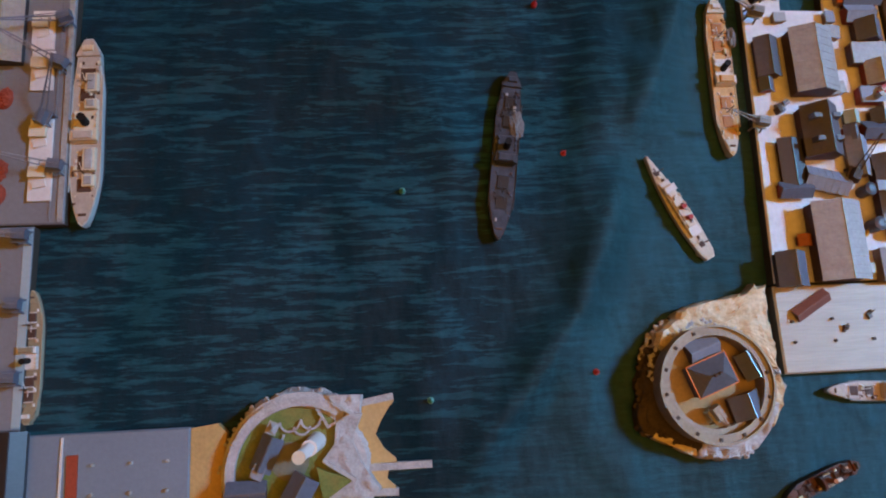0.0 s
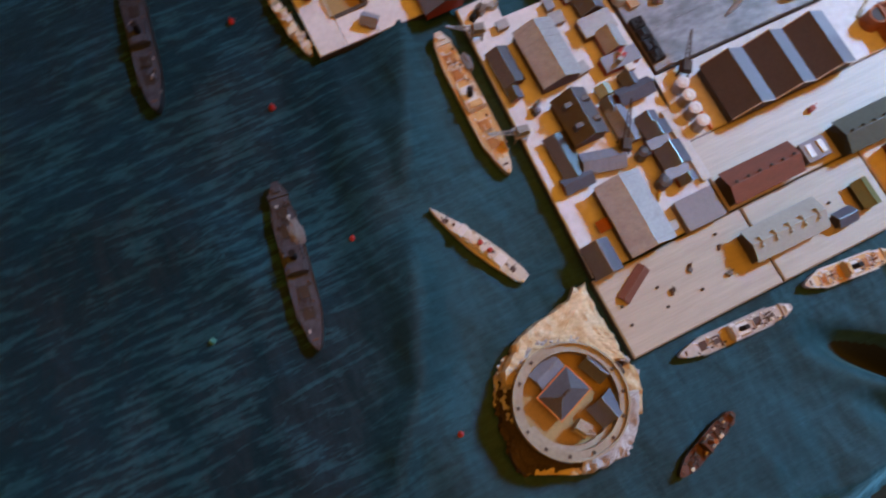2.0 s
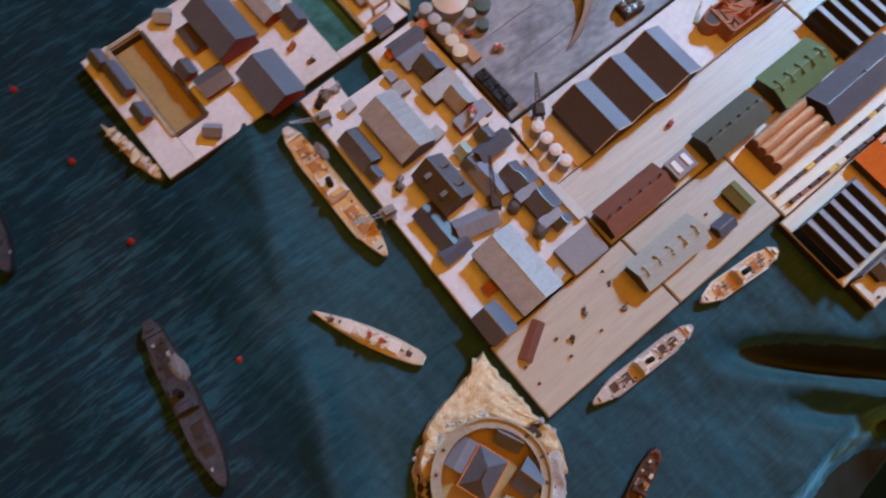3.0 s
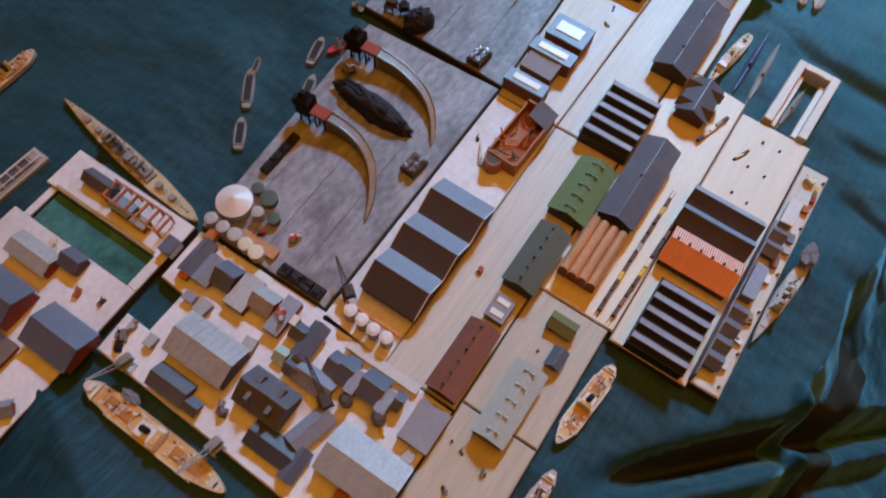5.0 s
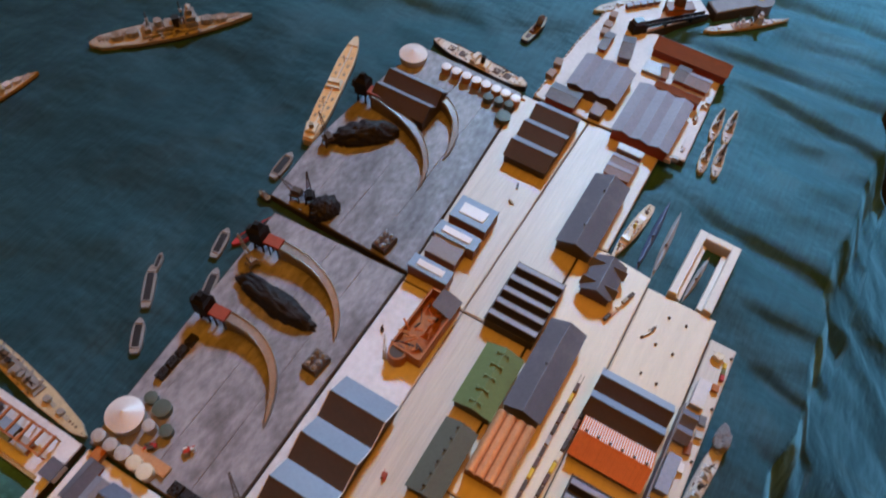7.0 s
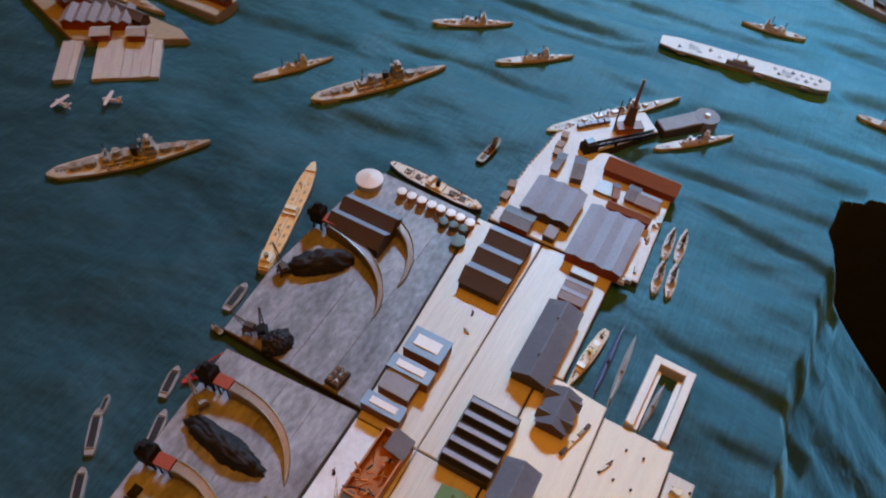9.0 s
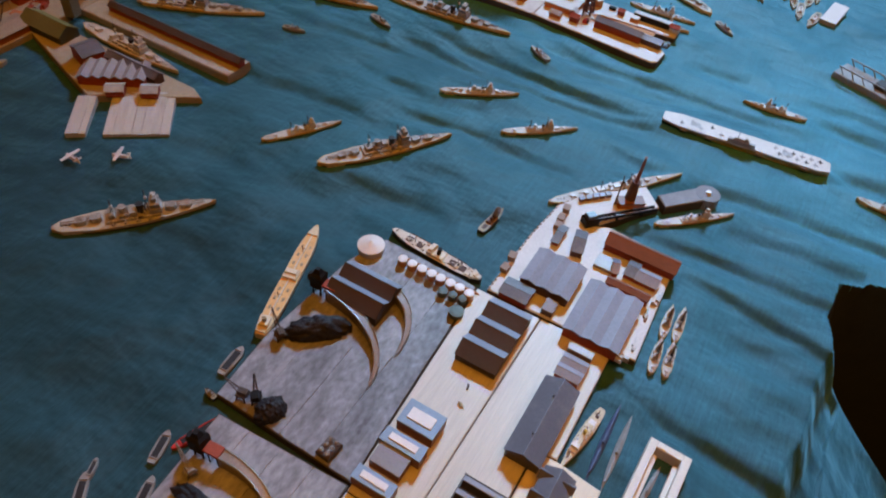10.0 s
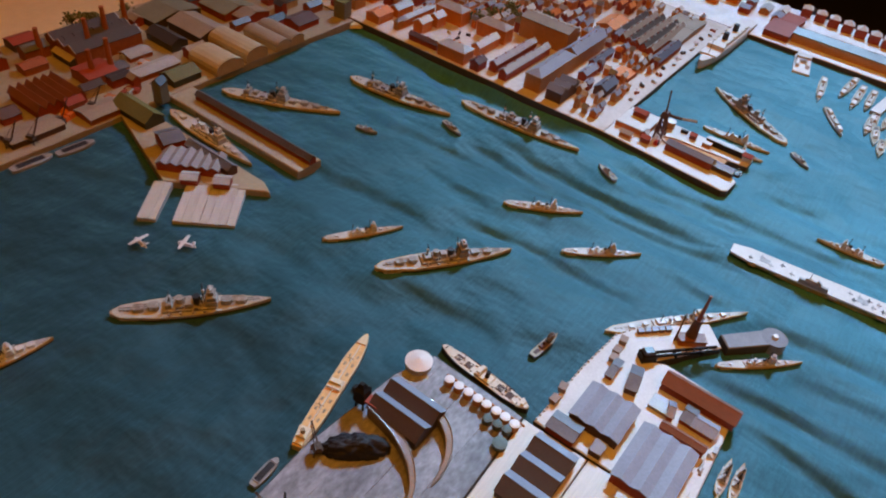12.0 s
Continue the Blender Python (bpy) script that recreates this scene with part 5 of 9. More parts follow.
def submarine(name, x, y, L, ang, B, material):
    root = thing(name, x, y, 0.0, ang, "slim %s model submarine lying at its moorings" % WORDS[material], "submarine", "submarines")
    bm = bmesh.new()
    n, rings = 20, []
    for i in range(n + 1):
        s = i / n
        r = B / 2 * max(0.06, math.sin(math.pi * min(1, s * 1.02)) ** 0.7)
        rings.append([bm.verts.new(((s - 0.5) * L, r * math.cos(a), 0.0008 + r * 0.75 * math.sin(a))) for a in (2 * math.pi * k / 10 for k in range(10))])
    for a, b in zip(rings, rings[1:]):
        for k in range(10):
            bm.faces.new((a[k], a[(k + 1) % 10], b[(k + 1) % 10], b[k]))
    bm.faces.new(rings[0][::-1])
    bm.faces.new(rings[-1])
    part("hull", bm, material, root)
    block(root, "casing", -0.40 * L, 0.40 * L, B * 0.3, 0.002, 0.0036, material)
    block(root, "conning_tower", -0.03 * L, 0.05 * L, B * 0.36, 0.0036, 0.0066, material)
    bm = bmesh.new()
    bar(bm, (0.01 * L, 0, 0.0066), (0.01 * L, 0, 0.0105), 0.0003)
    part("periscope", bm, material, root)
    return root


def seaplane(name, x, y, L, ang, span):
    root = thing(name, x, y, 0.0, ang, "tiny white model flying boat on the sea cloth", "seaplane", "seaplanes")
    bm = bmesh.new()
    prism(bm, [(-L * 0.58, -0.0006), (L * 0.2, -0.0017), (L * 0.5, -0.0012), (L * 0.58, 0), (L * 0.5, 0.0012), (L * 0.2, 0.0017), (-L * 0.58, 0.0006)], 0.0, 0.004, 0.9)
    part("fuselage", bm, "white_paint", root)
    bm = bmesh.new()
    prism(bm, [(L * 0.08, -span / 2), (L * 0.22, -span / 2), (L * 0.30, 0), (L * 0.22, span / 2), (L * 0.08, span / 2), (L * 0.04, 0)], 0.0042, 0.0052)
    part("wing", bm, "white_paint", root)
    bm = bmesh.new()
    prism(bm, [(-L * 0.5, -span * 0.2), (-L * 0.4, -span * 0.2), (-L * 0.4, span * 0.2), (-L * 0.5, span * 0.2)], 0.004, 0.0046)
    box(bm, -L * 0.5, -L * 0.4, -0.0004, 0.0004, 0.0046, 0.008)
    part("tail", bm, "white_paint", root)
    return root


def buoy(name, x, y, material):
    root = thing(name, x, y, -0.002, 0, "tiny %s channel buoy on the sea cloth" % WORDS[material], "buoy", "buoys")
    bm = bmesh.new()
    cyl(bm, 0, 0, 0, 0.0022, 0.0036, 0.0020, 12)
    cyl(bm, 0, 0, 0.0036, 0.0017, 0.0060, 0.0005, 12)
    part("float", bm, material, root)
    bm = bmesh.new()
    bar(bm, (0, 0, 0.006), (0, 0, 0.0085), 0.0004)
    part("topmark", bm, material, root)
    return root


# ---- the town quay ----
house('storehouse', -0.170, 0.083, 0.051, 0.031, -90, 0.017, 0.0085, 'pale_grey', 'brick_dark', ribs=9)
house('shed', -0.203, 0.066, 0.022, 0.018, 90, 0.010, 0.008, 'slate_blue', 'brick_dark')
house('shed', -0.190, 0.085, 0.007, 0.007, -90, 0.007, 0.003, 'rust', 'brick_red')
house('storehouse', -0.167, 0.209, 0.046, 0.028, -90, 0.017, 0.0085, 'pale_grey', 'brick_dark', ribs=8)
house('shed', -0.190, 0.138, 0.033, 0.015, -90, 0.007, 0.003, 'slate_dark', 'brick_dark')
house('cottage', -0.191, 0.119, 0.021, 0.009, 0, 0.007, 0.005, 'slate_blue', 'brick_red')
house('shed', -0.196, 0.214, 0.028, 0.015, -90, 0.008, 0.006, 'slate', 'brick_dark')
house('cottage', -0.199, 0.195, 0.011, 0.008, -90, 0.006, 0.004, 'slate_blue', 'brick_red')
flat_block('flat_roofed_store', -0.128, 0.067, 0.021, 0.028, -90, 0.008, 'slate_flat', 'brick_dull')
flat_block('platform_canopy', -0.111, 0.111, 0.055, 0.006, -90, 0.004, 'whitewash', 'whitewash')
crate_hut('hut', -0.182, 0.245, 0.008, 0.006, 0.005, 'pale_grey')
crate_hut('hut', -0.149, 0.065, 0.008, 0.006, 0.005, 'pale_grey')
house('workshop', -0.169, 0.158, 0.035, 0.024, -90, 0.014, 0.013, 'slate', 'brick_dark', dormers=2)
house('shed', -0.1685, 0.1245, 0.029, 0.013, -14, 0.008, 0.005, 'slate_pale', 'brick_dull', ribs=6)
house('cottage', -0.1205, 0.2590, 0.027, 0.010, 0, 0.009, 0.005, 'slate_blue', 'brick_red')
house('cottage', -0.1235, 0.2462, 0.021, 0.011, 0, 0.009, 0.004, 'slate_pale', 'brick_red')
house('cottage', -0.1205, 0.2325, 0.015, 0.017, -90, 0.011, 0.009, 'slate_blue', 'brick_dark')
flat_block('low_store', -0.1225, 0.2160, 0.025, 0.015, 0, 0.008, 'pale_grey', 'brick_dark')
house('shed', -0.1200, 0.2005, 0.017, 0.015, -90, 0.011, 0.007, 'pale_grey', 'brick_red')
flat_block('low_store', -0.1210, 0.1850, 0.027, 0.011, 0, 0.008, 'slate_pale', 'brick_red')
house('cottage', -0.1235, 0.1690, 0.010, 0.010, -90, 0.009, 0.006, 'slate_blue', 'brick_dark')
house('cottage', -0.1245, 0.1590, 0.026, 0.0105, 0, 0.010, 0.005, 'slate_blue', 'brick_red')
house('hut', -0.1420, 0.1695, 0.008, 0.009, -90, 0.006, 0.004, 'green_pale', 'olive')
house('cottage', -0.1450, 0.1575, 0.010, 0.009, -90, 0.008, 0.005, 'slate_blue', 'brick_red')
house('shed', -0.1435, 0.1410, 0.027, 0.013, -90, 0.008, 0.006, 'slate_pale', 'brick_dull')
house('workshop', -0.1275, 0.1365, 0.009, 0.014, -90, 0.010, 0.007, 'slate_blue', 'brick_dark')
house('workshop', -0.1265, 0.1270, 0.010, 0.017, -90, 0.013, 0.007, 'slate_blue', 'brick_dark')
flat_block('low_store', -0.1310, 0.1185, 0.016, 0.0065, 0, 0.013, 'slate_pale', 'brick_red')
house('workshop', -0.1260, 0.1070, 0.016, 0.018, -90, 0.013, 0.008, 'slate_blue', 'brick_dark')
flat_block('low_store', -0.1300, 0.0955, 0.016, 0.007, 0, 0.012, 'slate_pale', 'brick_red')
house('cottage', -0.1245, 0.0890, 0.006, 0.011, -90, 0.011, 0.005, 'slate_blue', 'brick_red')
tank('yard_tank', -0.1425, 0.1170, 0.0040, 0.012, 'slate_dark')
tank('yard_tank', -0.1400, 0.0935, 0.0045, 0.012, 'slate_dark')
crate_hut('hut', -0.1455, 0.2330, 0.010, 0.009, 0.006, 'pale_grey')
crate_hut('hut', -0.1450, 0.2450, 0.006, 0.008, 0.005, 'slate_pale')
crate_hut('hut', -0.1485, 0.1910, 0.009, 0.008, 0.006, 'pale_grey')
crate_hut('hut', -0.1345, 0.2585, 0.006, 0.006, 0.006, 'orange_tile')
crate_hut('hut', -0.1030, 0.2630, 0.008, 0.007, 0.006, 'rust')
crate_hut('hut', -0.1200, 0.1750, 0.006, 0.004, 0.012, 'white_paint')

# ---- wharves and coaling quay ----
house('transit_shed', -0.025, 0.133, 0.100, 0.043, 0, 0.012, 0.013, 'brown_dark', 'brown_dark', pale_east=True, ridges=3, across=True, verge=True)
tank('storage_tank', -0.094, 0.149, 0.0043, 0.014, 'white_paint')
tank('storage_tank', -0.095, 0.139, 0.0043, 0.014, 'white_paint')
tank('storage_tank', -0.096, 0.129, 0.0043, 0.014, 'white_paint')
tank('storage_tank', -0.096, 0.119, 0.0043, 0.014, 'white_paint')
house('goods_shed', -0.079, 0.070, 0.054, 0.021, 0, 0.013, 0.006, 'brown_red', 'brown_dark', vents=6)
flat_block('skylight_shed', -0.035, 0.069, 0.014, 0.018, -90, 0.008, 'slate_flat', 'slate_dark', skylights=2)
house('goods_shed', 0.010, 0.067, 0.053, 0.023, 0, 0.014, 0.006, 'green_dark', 'green_black', vents=6)
house('goods_shed', 0.076, 0.067, 0.052, 0.028, 0, 0.012, 0.006, 'green_roof', 'green_black', ridge_vents=5)
house('goods_shed', -0.086, 0.030, 0.055, 0.021, 0, 0.012, 0.006, 'pale_green_grey', 'slate_dark', ridge_vents=5)
saw_shed('saw_roofed_shed', 0.147, 0.073, 0.040, 0.059, -90, 0.012, 5)
house('long_slate_shed', 0.104, 0.036, 0.078, 0.027, 0, 0.016, 0.008, 'slate_long', 'slate_dark', vents=1)
arched_shed('corrugated_shed', 0.036, 0.037, 0.048, 0.029, 0, 0.0105, 0.0050, 'rose_tile', 'brown_red', 4)
house('long_slate_shed', 0.2510, 0.0625, 0.081, 0.030, 0, 0.014, 0.008, 'slate_long', 'slate_dark', vents=2)
flat_block('blue_roofed_block', 0.132, 0.149, 0.034, 0.012, -90, 0.014, 'blue_paint', 'brown_red', skylights=1)
flat_block('blue_roofed_block', 0.170, 0.147, 0.037, 0.013, -90, 0.014, 'blue_paint', 'brown_red', skylights=1)
flat_block('blue_roofed_block', 0.196, 0.146, 0.033, 0.023, -90, 0.014, 'blue_paint', 'brown_red', skylights=1)
flat_block('grey_link_block', 0.157, 0.149, 0.027, 0.023, -90, 0.012, 'slate_flat', 'brown_red')
house('glazed_shed', 0.306, 0.136, 0.040, 0.074, -90, 0.012, 0.010, 'brown_dark', 'brown_dark', pale_east=True, ridges=3)
house('slate_shed', 0.313, 0.0625, 0.023, 0.0245, 90, 0.010, 0.003, 'slate_pale', 'brick_red', ridges=2)
flat_block('pale_strip_hut', 0.3325, 0.0625, 0.007, 0.023, 0, 0.012, 'pale_grey', 'brick_dull')
house('cross_house', 0.199, 0.031, 0.024, 0.035, -90, 0.012, 0.008, 'slate_long', 'brick_dark', across=True, gablets=True)
saw_shed('saw_roofed_shed', 0.019, -0.033, 0.041, 0.055, -90, 0.013, 5)
# white ribs on the east slope stand in for its window highlight
house('orange_shed', 0.074, -0.029, 0.052, 0.029, -90, 0.011, 0.010, 'orange_tile', 'brown_dark', ribs=30, lit_rib_mat='white_paint', ridge_vents=0, vents=6)
house('transit_shed', 0.109, -0.027, 0.054, 0.037, -90, 0.012, 0.010, 'brown_dark', 'brown_dark', pale_east=True, ridges=2)
house('dark_transit_shed', 0.281, 0.261, 0.056, 0.044, -90, 0.016, 0.011, 'brown_dark', 'brown_dark', pale_east=True, ridges=2)
house('olive_hut', -0.021, 0.028, 0.019, 0.011, -90, 0.007, 0.004, 'olive', 'green_black')
house('slate_hut', -0.043, 0.020, 0.014, 0.009, 0, 0.007, 0.005, 'slate_blue', 'slate_dark')
coal_wagons('coal_wagon_row', -0.094, 0.191, 0.037, 0.009, -90, 0.006)
coal_wagons('coal_wagon_row', -0.022, 0.268, 0.040, 0.006, 0, 0.006)
cone_tank('gasholder', -0.074, 0.266, 0.0125, 0.014)
cone_tank('gasholder', 0.336, 0.290, 0.0130, 0.012)
tank('oil_tank', -0.0575, 0.2495, 0.0062, 0.006, 'tank_green')
tank('oil_tank', -0.0555, 0.2610, 0.0045, 0.006, 'tank_green')
tank('oil_tank', -0.0680, 0.2365, 0.0045, 0.006, 'tank_green')
tank('storage_tank', -0.0935, 0.2700, 0.0045, 0.010, 'tank_grey')
tank('storage_tank', -0.0940, 0.2590, 0.0045, 0.010, 'tank_grey')
tank('storage_tank', -0.0940, 0.2485, 0.0050, 0.010, 'tank_grey')
tank('storage_tank', -0.0950, 0.2384, 0.0048, 0.009, 'cream_paint')
tank('storage_tank', -0.0958, 0.2285, 0.0052, 0.009, 'cream_paint')
tank('storage_tank', -0.0715, 0.2470, 0.0042, 0.010, 'tank_grey')
tank('storage_tank', 0.338, 0.254, 0.0046, 0.0085, 'white_paint')
tank('storage_tank', 0.338, 0.243, 0.0046, 0.0085, 'white_paint')
tank('storage_tank', 0.338, 0.232, 0.0046, 0.0085, 'white_paint')
tank('storage_tank', 0.338, 0.221, 0.0046, 0.0085, 'white_paint')
tank('storage_tank', 0.338, 0.211, 0.0046, 0.0085, 'white_paint')
tank('storage_tank', 0.338, 0.200, 0.0046, 0.0085, 'white_paint')
tank('storage_tank', 0.338, 0.190, 0.0046, 0.0085, 'white_paint')
tank('storage_tank', 0.337, 0.179, 0.0046, 0.0085, 'white_paint')
tank('oil_tank', 0.3265, 0.2020, 0.0045, 0.007, 'tank_green')
tank('oil_tank', 0.3275, 0.1915, 0.0042, 0.007, 'tank_green')
tank('oil_tank', 0.3285, 0.1815, 0.0042, 0.007, 'tank_green')
tank('oil_tank', 0.3130, 0.1790, 0.0068, 0.006, 'tank_green')
coal_heap('coal_heap', 0.050, 0.236, 0.073, -95, 0.020, 0.014)
coal_heap('coal_heap', 0.227, 0.273, 0.062, -47, 0.024, 0.016)
coal_heap('coal_heap', 0.141, 0.256, 0.027, -22, 0.022, 0.014)

# ---- naval quay ----
house('boat_store', 0.403, 0.121, 0.048, 0.050, 0, 0.013, 0.0035, 'slate_pale', 'brick_dark', ridges=3)
house('boat_store', 0.382, 0.060, 0.070, 0.053, 0, 0.014, 0.0035, 'slate_pale', 'brick_red', ridges=3)
house('barrack_block', 0.483, 0.056, 0.076, 0.020, -90, 0.012, 0.009, 'brown_red', 'brick_red')
house('store', 0.461, 0.117, 0.012, 0.032, -78, 0.010, 0.006, 'slate', 'brick_dark')
house('store', 0.365, 0.142, 0.029, 0.021, -90, 0.010, 0.003, 'slate', 'brick_red')
flat_block('low_store', 0.454, 0.083, 0.021, 0.018, -90, 0.004, 'pale_grey', 'brick_dull')
house('store', 0.459, 0.057, 0.012, 0.022, -90, 0.007, 0.004, 'slate', 'brick_red')
house('store', 0.456, 0.040, 0.023, 0.017, -90, 0.007, 0.005, 'slate_pale', 'brick_red')
house('store', 0.452, 0.073, 0.006, 0.019, -74, 0.008, 0.005, 'slate_blue', 'brick_red')
house('store', 0.462, 0.139, 0.008, 0.027, -90, 0.006, 0.004, 'slate', 'brick_red')
crate_hut('hut', 0.407, 0.167, 0.009, 0.007, 0.006, 'brick_dull')
crate_hut('hut', 0.389, 0.166, 0.009, 0.007, 0.006, 'brick_dull')
crate_hut('hut', 0.504, 0.149, 0.009, 0.007, 0.006, 'brick_dull')
crate_hut('hut', 0.487, 0.148, 0.009, 0.007, 0.006, 'brick_dull')
crate_hut('hut', 0.475, 0.146, 0.009, 0.007, 0.006, 'brick_dull')
flat_block('reading_hut', 0.367, 0.108, 0.011, 0.015, -90, 0.008, 'slate_flat', 'brick_dark')
flat_block('gate_block', 0.554, 0.094, 0.029, 0.013, -54, 0.008, 'brown_red', 'rust')

# ---- far shores ----
house('mill', 0.488, 1.045, 0.109, 0.079, 0, 0.022, 0.008, 'brown_dark', 'mill_brick', ridges=3, verge=True, ridge_vents=7)
house('mill', 0.434, 0.964, 0.046, 0.046, 0, 0.014, 0.004, 'brick_red', 'mill_brick')
house('mill_sheds', 0.355, 0.950, 0.069, 0.071, 0, 0.012, 0.008, 'brown_red', 'brick_red', ridges=6, across=True)
house('mill', 0.413, 1.115, 0.040, 0.030, 0, 0.012, 0.004, 'brick_red', 'brick_dark')
house('mill', 0.385, 1.040, 0.036, 0.024, 0, 0.010, 0.004, 'mill_brick', 'mill_brick')
house('tin_shed', 0.438, 1.034, 0.047, 0.025, -90, 0.010, 0.006, 'buff_roof', 'brown_dark')
house('long_shed', 0.632, 1.064, 0.059, 0.090, -90, 0.012, 0.008, 'olive_grey', 'brown_dark')
house('long_shed', 0.574, 0.988, 0.064, 0.030, -90, 0.012, 0.008, 'slate_dark', 'slate_dark')
house('long_shed', 0.632, 0.987, 0.082, 0.054, -90, 0.014, 0.008, 'grey_brown', 'brown_dark')
arched_shed('barrel_shed', 0.585, 0.885, 0.066, 0.052, -90, 0.008, 0.014, 'buff_roof', 'buff_wall', 1)
arched_shed('barrel_shed', 0.641, 0.902, 0.092, 0.044, -90, 0.009, 0.013, 'buff_roof', 'buff_wall', 1)
arched_shed('barrel_shed', 0.708, 0.892, 0.079, 0.061, -90, 0.010, 0.008, 'grey_brown', 'buff_wall', 2)
house('long_shed', 0.721, 1.022, 0.067, 0.063, -90, 0.012, 0.008, 'olive_grey', 'brick_red')
house('long_shed', 0.731, 0.980, 0.045, 0.055, -90, 0.010, 0.007, 'grey_brown', 'brick_red')
house('brick_house', 0.780, 0.904, 0.048, 0.039, 0, 0.010, 0.006, 'brick_dark', 'brick_red')
house('shed', 0.385, 0.878, 0.052, 0.037, 0, 0.008, 0.004, 'grey_brown', 'mill_brick')
house('shed', 0.298, 0.891, 0.070, 0.033, 0, 0.008, 0.004, 'grey_brown', 'brick_dark')
house('shed', 0.504, 0.927, 0.074, 0.029, 0, 0.008, 0.004, 'pale_grey', 'mill_brick')
house('olive_shed', 0.519, 0.885, 0.048, 0.034, 0, 0.010, 0.008, 'olive', 'green_black')
house('shed', 0.295, 0.944, 0.026, 0.027, 0, 0.010, 0.006, 'brick_dark', 'brick_red')
house('shed', 0.467, 0.965, 0.029, 0.026, 0, 0.007, 0.004, 'slate', 'mill_brick')
house('shed', 0.514, 0.983, 0.039, 0.028, 0, 0.007, 0.004, 'pale_grey', 'mill_brick')
house('olive_shed', 0.417, 0.841, 0.030, 0.072, 0, 0.010, 0.010, 'olive', 'green_black', across=True)
house('brick_workshop', 0.402, 0.753, 0.028, 0.034, -16, 0.016, 0.006, 'slate', 'brick_red')
house('corrugated_workshop', 0.394, 0.701, 0.077, 0.037, -58, 0.010, 0.004, 'slate_flat', 'brick_red', ridges=6, across=True)
house('long_slate_shed', 0.416, 0.692, 0.015, 0.082, 0, 0.010, 0.005, 'slate', 'brick_dark', across=True)
house('brick_store', 0.372, 0.677, 0.021, 0.017, -51, 0.008, 0.003, 'pale_grey', 'brick_red')
house('brick_store', 0.394, 0.644, 0.020, 0.018, -54, 0.008, 0.003, 'pale_grey', 'brick_red')
house('rope_walk', 0.503, 0.712, 0.226, 0.012, -90, 0.0075, 0.004, 'brown_dark', 'brick_red')
house('brown_hall', 1.302, 0.425, 0.058, 0.138, -90, 0.010, 0.004, 'grey_brown', 'brick_dull')
house('quay_warehouse', 1.462, 0.150, 0.200, 0.036, -90, 0.022, 0.008, 'slate', 'brick_brown', vents=9)
house('brick_store', 1.494, 0.277, 0.050, 0.128, -90, 0.014, 0.006, 'brick_red', 'brick_red')
hip_house('cottage', 1.607, 0.265, 0.024, 0.021, 10, 0.016, 0.008, 'whitewash', 'brick_red')
hip_house('cottage', 1.602, 0.235, 0.024, 0.021, 10, 0.016, 0.008, 'whitewash', 'brick_red')
hip_house('cottage', 1.597, 0.207, 0.024, 0.021, 10, 0.016, 0.008, 'whitewash', 'brick_red')
hip_house('cottage', 1.593, 0.178, 0.024, 0.021, 10, 0.016, 0.008, 'whitewash', 'brick_red')
hip_house('cottage', 1.589, 0.151, 0.024, 0.021, 10, 0.016, 0.008, 'whitewash', 'brick_red')
hip_house('cottage', 1.584, 0.123, 0.024, 0.021, 10, 0.016, 0.008, 'whitewash', 'brick_red')
hip_house('cottage', 1.580, 0.097, 0.024, 0.021, 10, 0.016, 0.008, 'whitewash', 'brick_red')
hip_house('cottage', 1.576, 0.071, 0.024, 0.021, 10, 0.016, 0.008, 'whitewash', 'brick_red')
hip_house('long_warehouse', 0.945, 0.503, 0.116, 0.030, 0, 0.026, 0.009, 'slate_pale', 'brick_brown')
house('long_warehouse', 1.060, 0.503, 0.110, 0.027, 0, 0.026, 0.009, 'slate_pale', 'brick_brown')
house('dark_store', 0.913, 0.461, 0.058, 0.028, 0, 0.022, 0.008, 'slate_blue', 'brick_dark', ridges=3, across=True)
house('red_row', 1.003, 0.462, 0.045, 0.016, 0, 0.014, 0.006, 'slate_pale', 'brick_red')
house('dark_store', 0.979, 0.417, 0.045, 0.022, 0, 0.016, 0.008, 'slate_blue', 'brick_dark')
for k in range(6):
    house('rope_shed', 1.236 + 0.002 * k, 0.422 + 0.0150 * k, 0.150, 0.0135, 0, 0.012, 0.008, ('grey_brown', 'brown_dark')[k % 2], 'brick_red', verge=k % 3 == 0)
house('brick_store', 1.175, 0.397, 0.100, 0.018, 0, 0.014, 0.008, 'slate_blue', 'brick_red')
house('brick_store', 1.070, 0.472, 0.070, 0.014, 0, 0.012, 0.006, 'slate_blue', 'brick_red')
flat_block('red_stack', 1.050, 0.418, 0.040, 0.030, 0, 0.008, 'brick_orange', 'brick_red')
house('red_roofed_hall', 1.205, 0.520, 0.062, 0.038, 0, 0.014, 0.006, 'brick_orange', 'brick_orange')
house('brown_hall', 1.062, 0.577, 0.098, 0.040, -90, 0.036, 0.006, 'grey_brown', 'brick_brown')
house('terrace', 0.956, 0.581, 0.128, 0.015, 0, 0.014, 0.006, 'pale_grey', 'brick_red')
house('terrace', 0.950, 0.554, 0.140, 0.015, 0, 0.014, 0.006, 'pale_grey', 'brick_red')
hip_house('stone_block', 0.886, 0.652, 0.055, 0.030, 90, 0.020, 0.008, 'pale_grey', 'brick_orange')
hip_house('stone_block', 1.000, 0.742, 0.058, 0.030, 90, 0.024, 0.010, 'pale_grey', 'brick_orange')
hip_house('stone_block', 1.000, 0.650, 0.060, 0.028, 90, 0.024, 0.010, 'pale_grey', 'brick_orange')
house('brick_block', 0.925, 0.752, 0.030, 0.020, 0, 0.018, 0.006, 'whitewash', 'brick_orange')
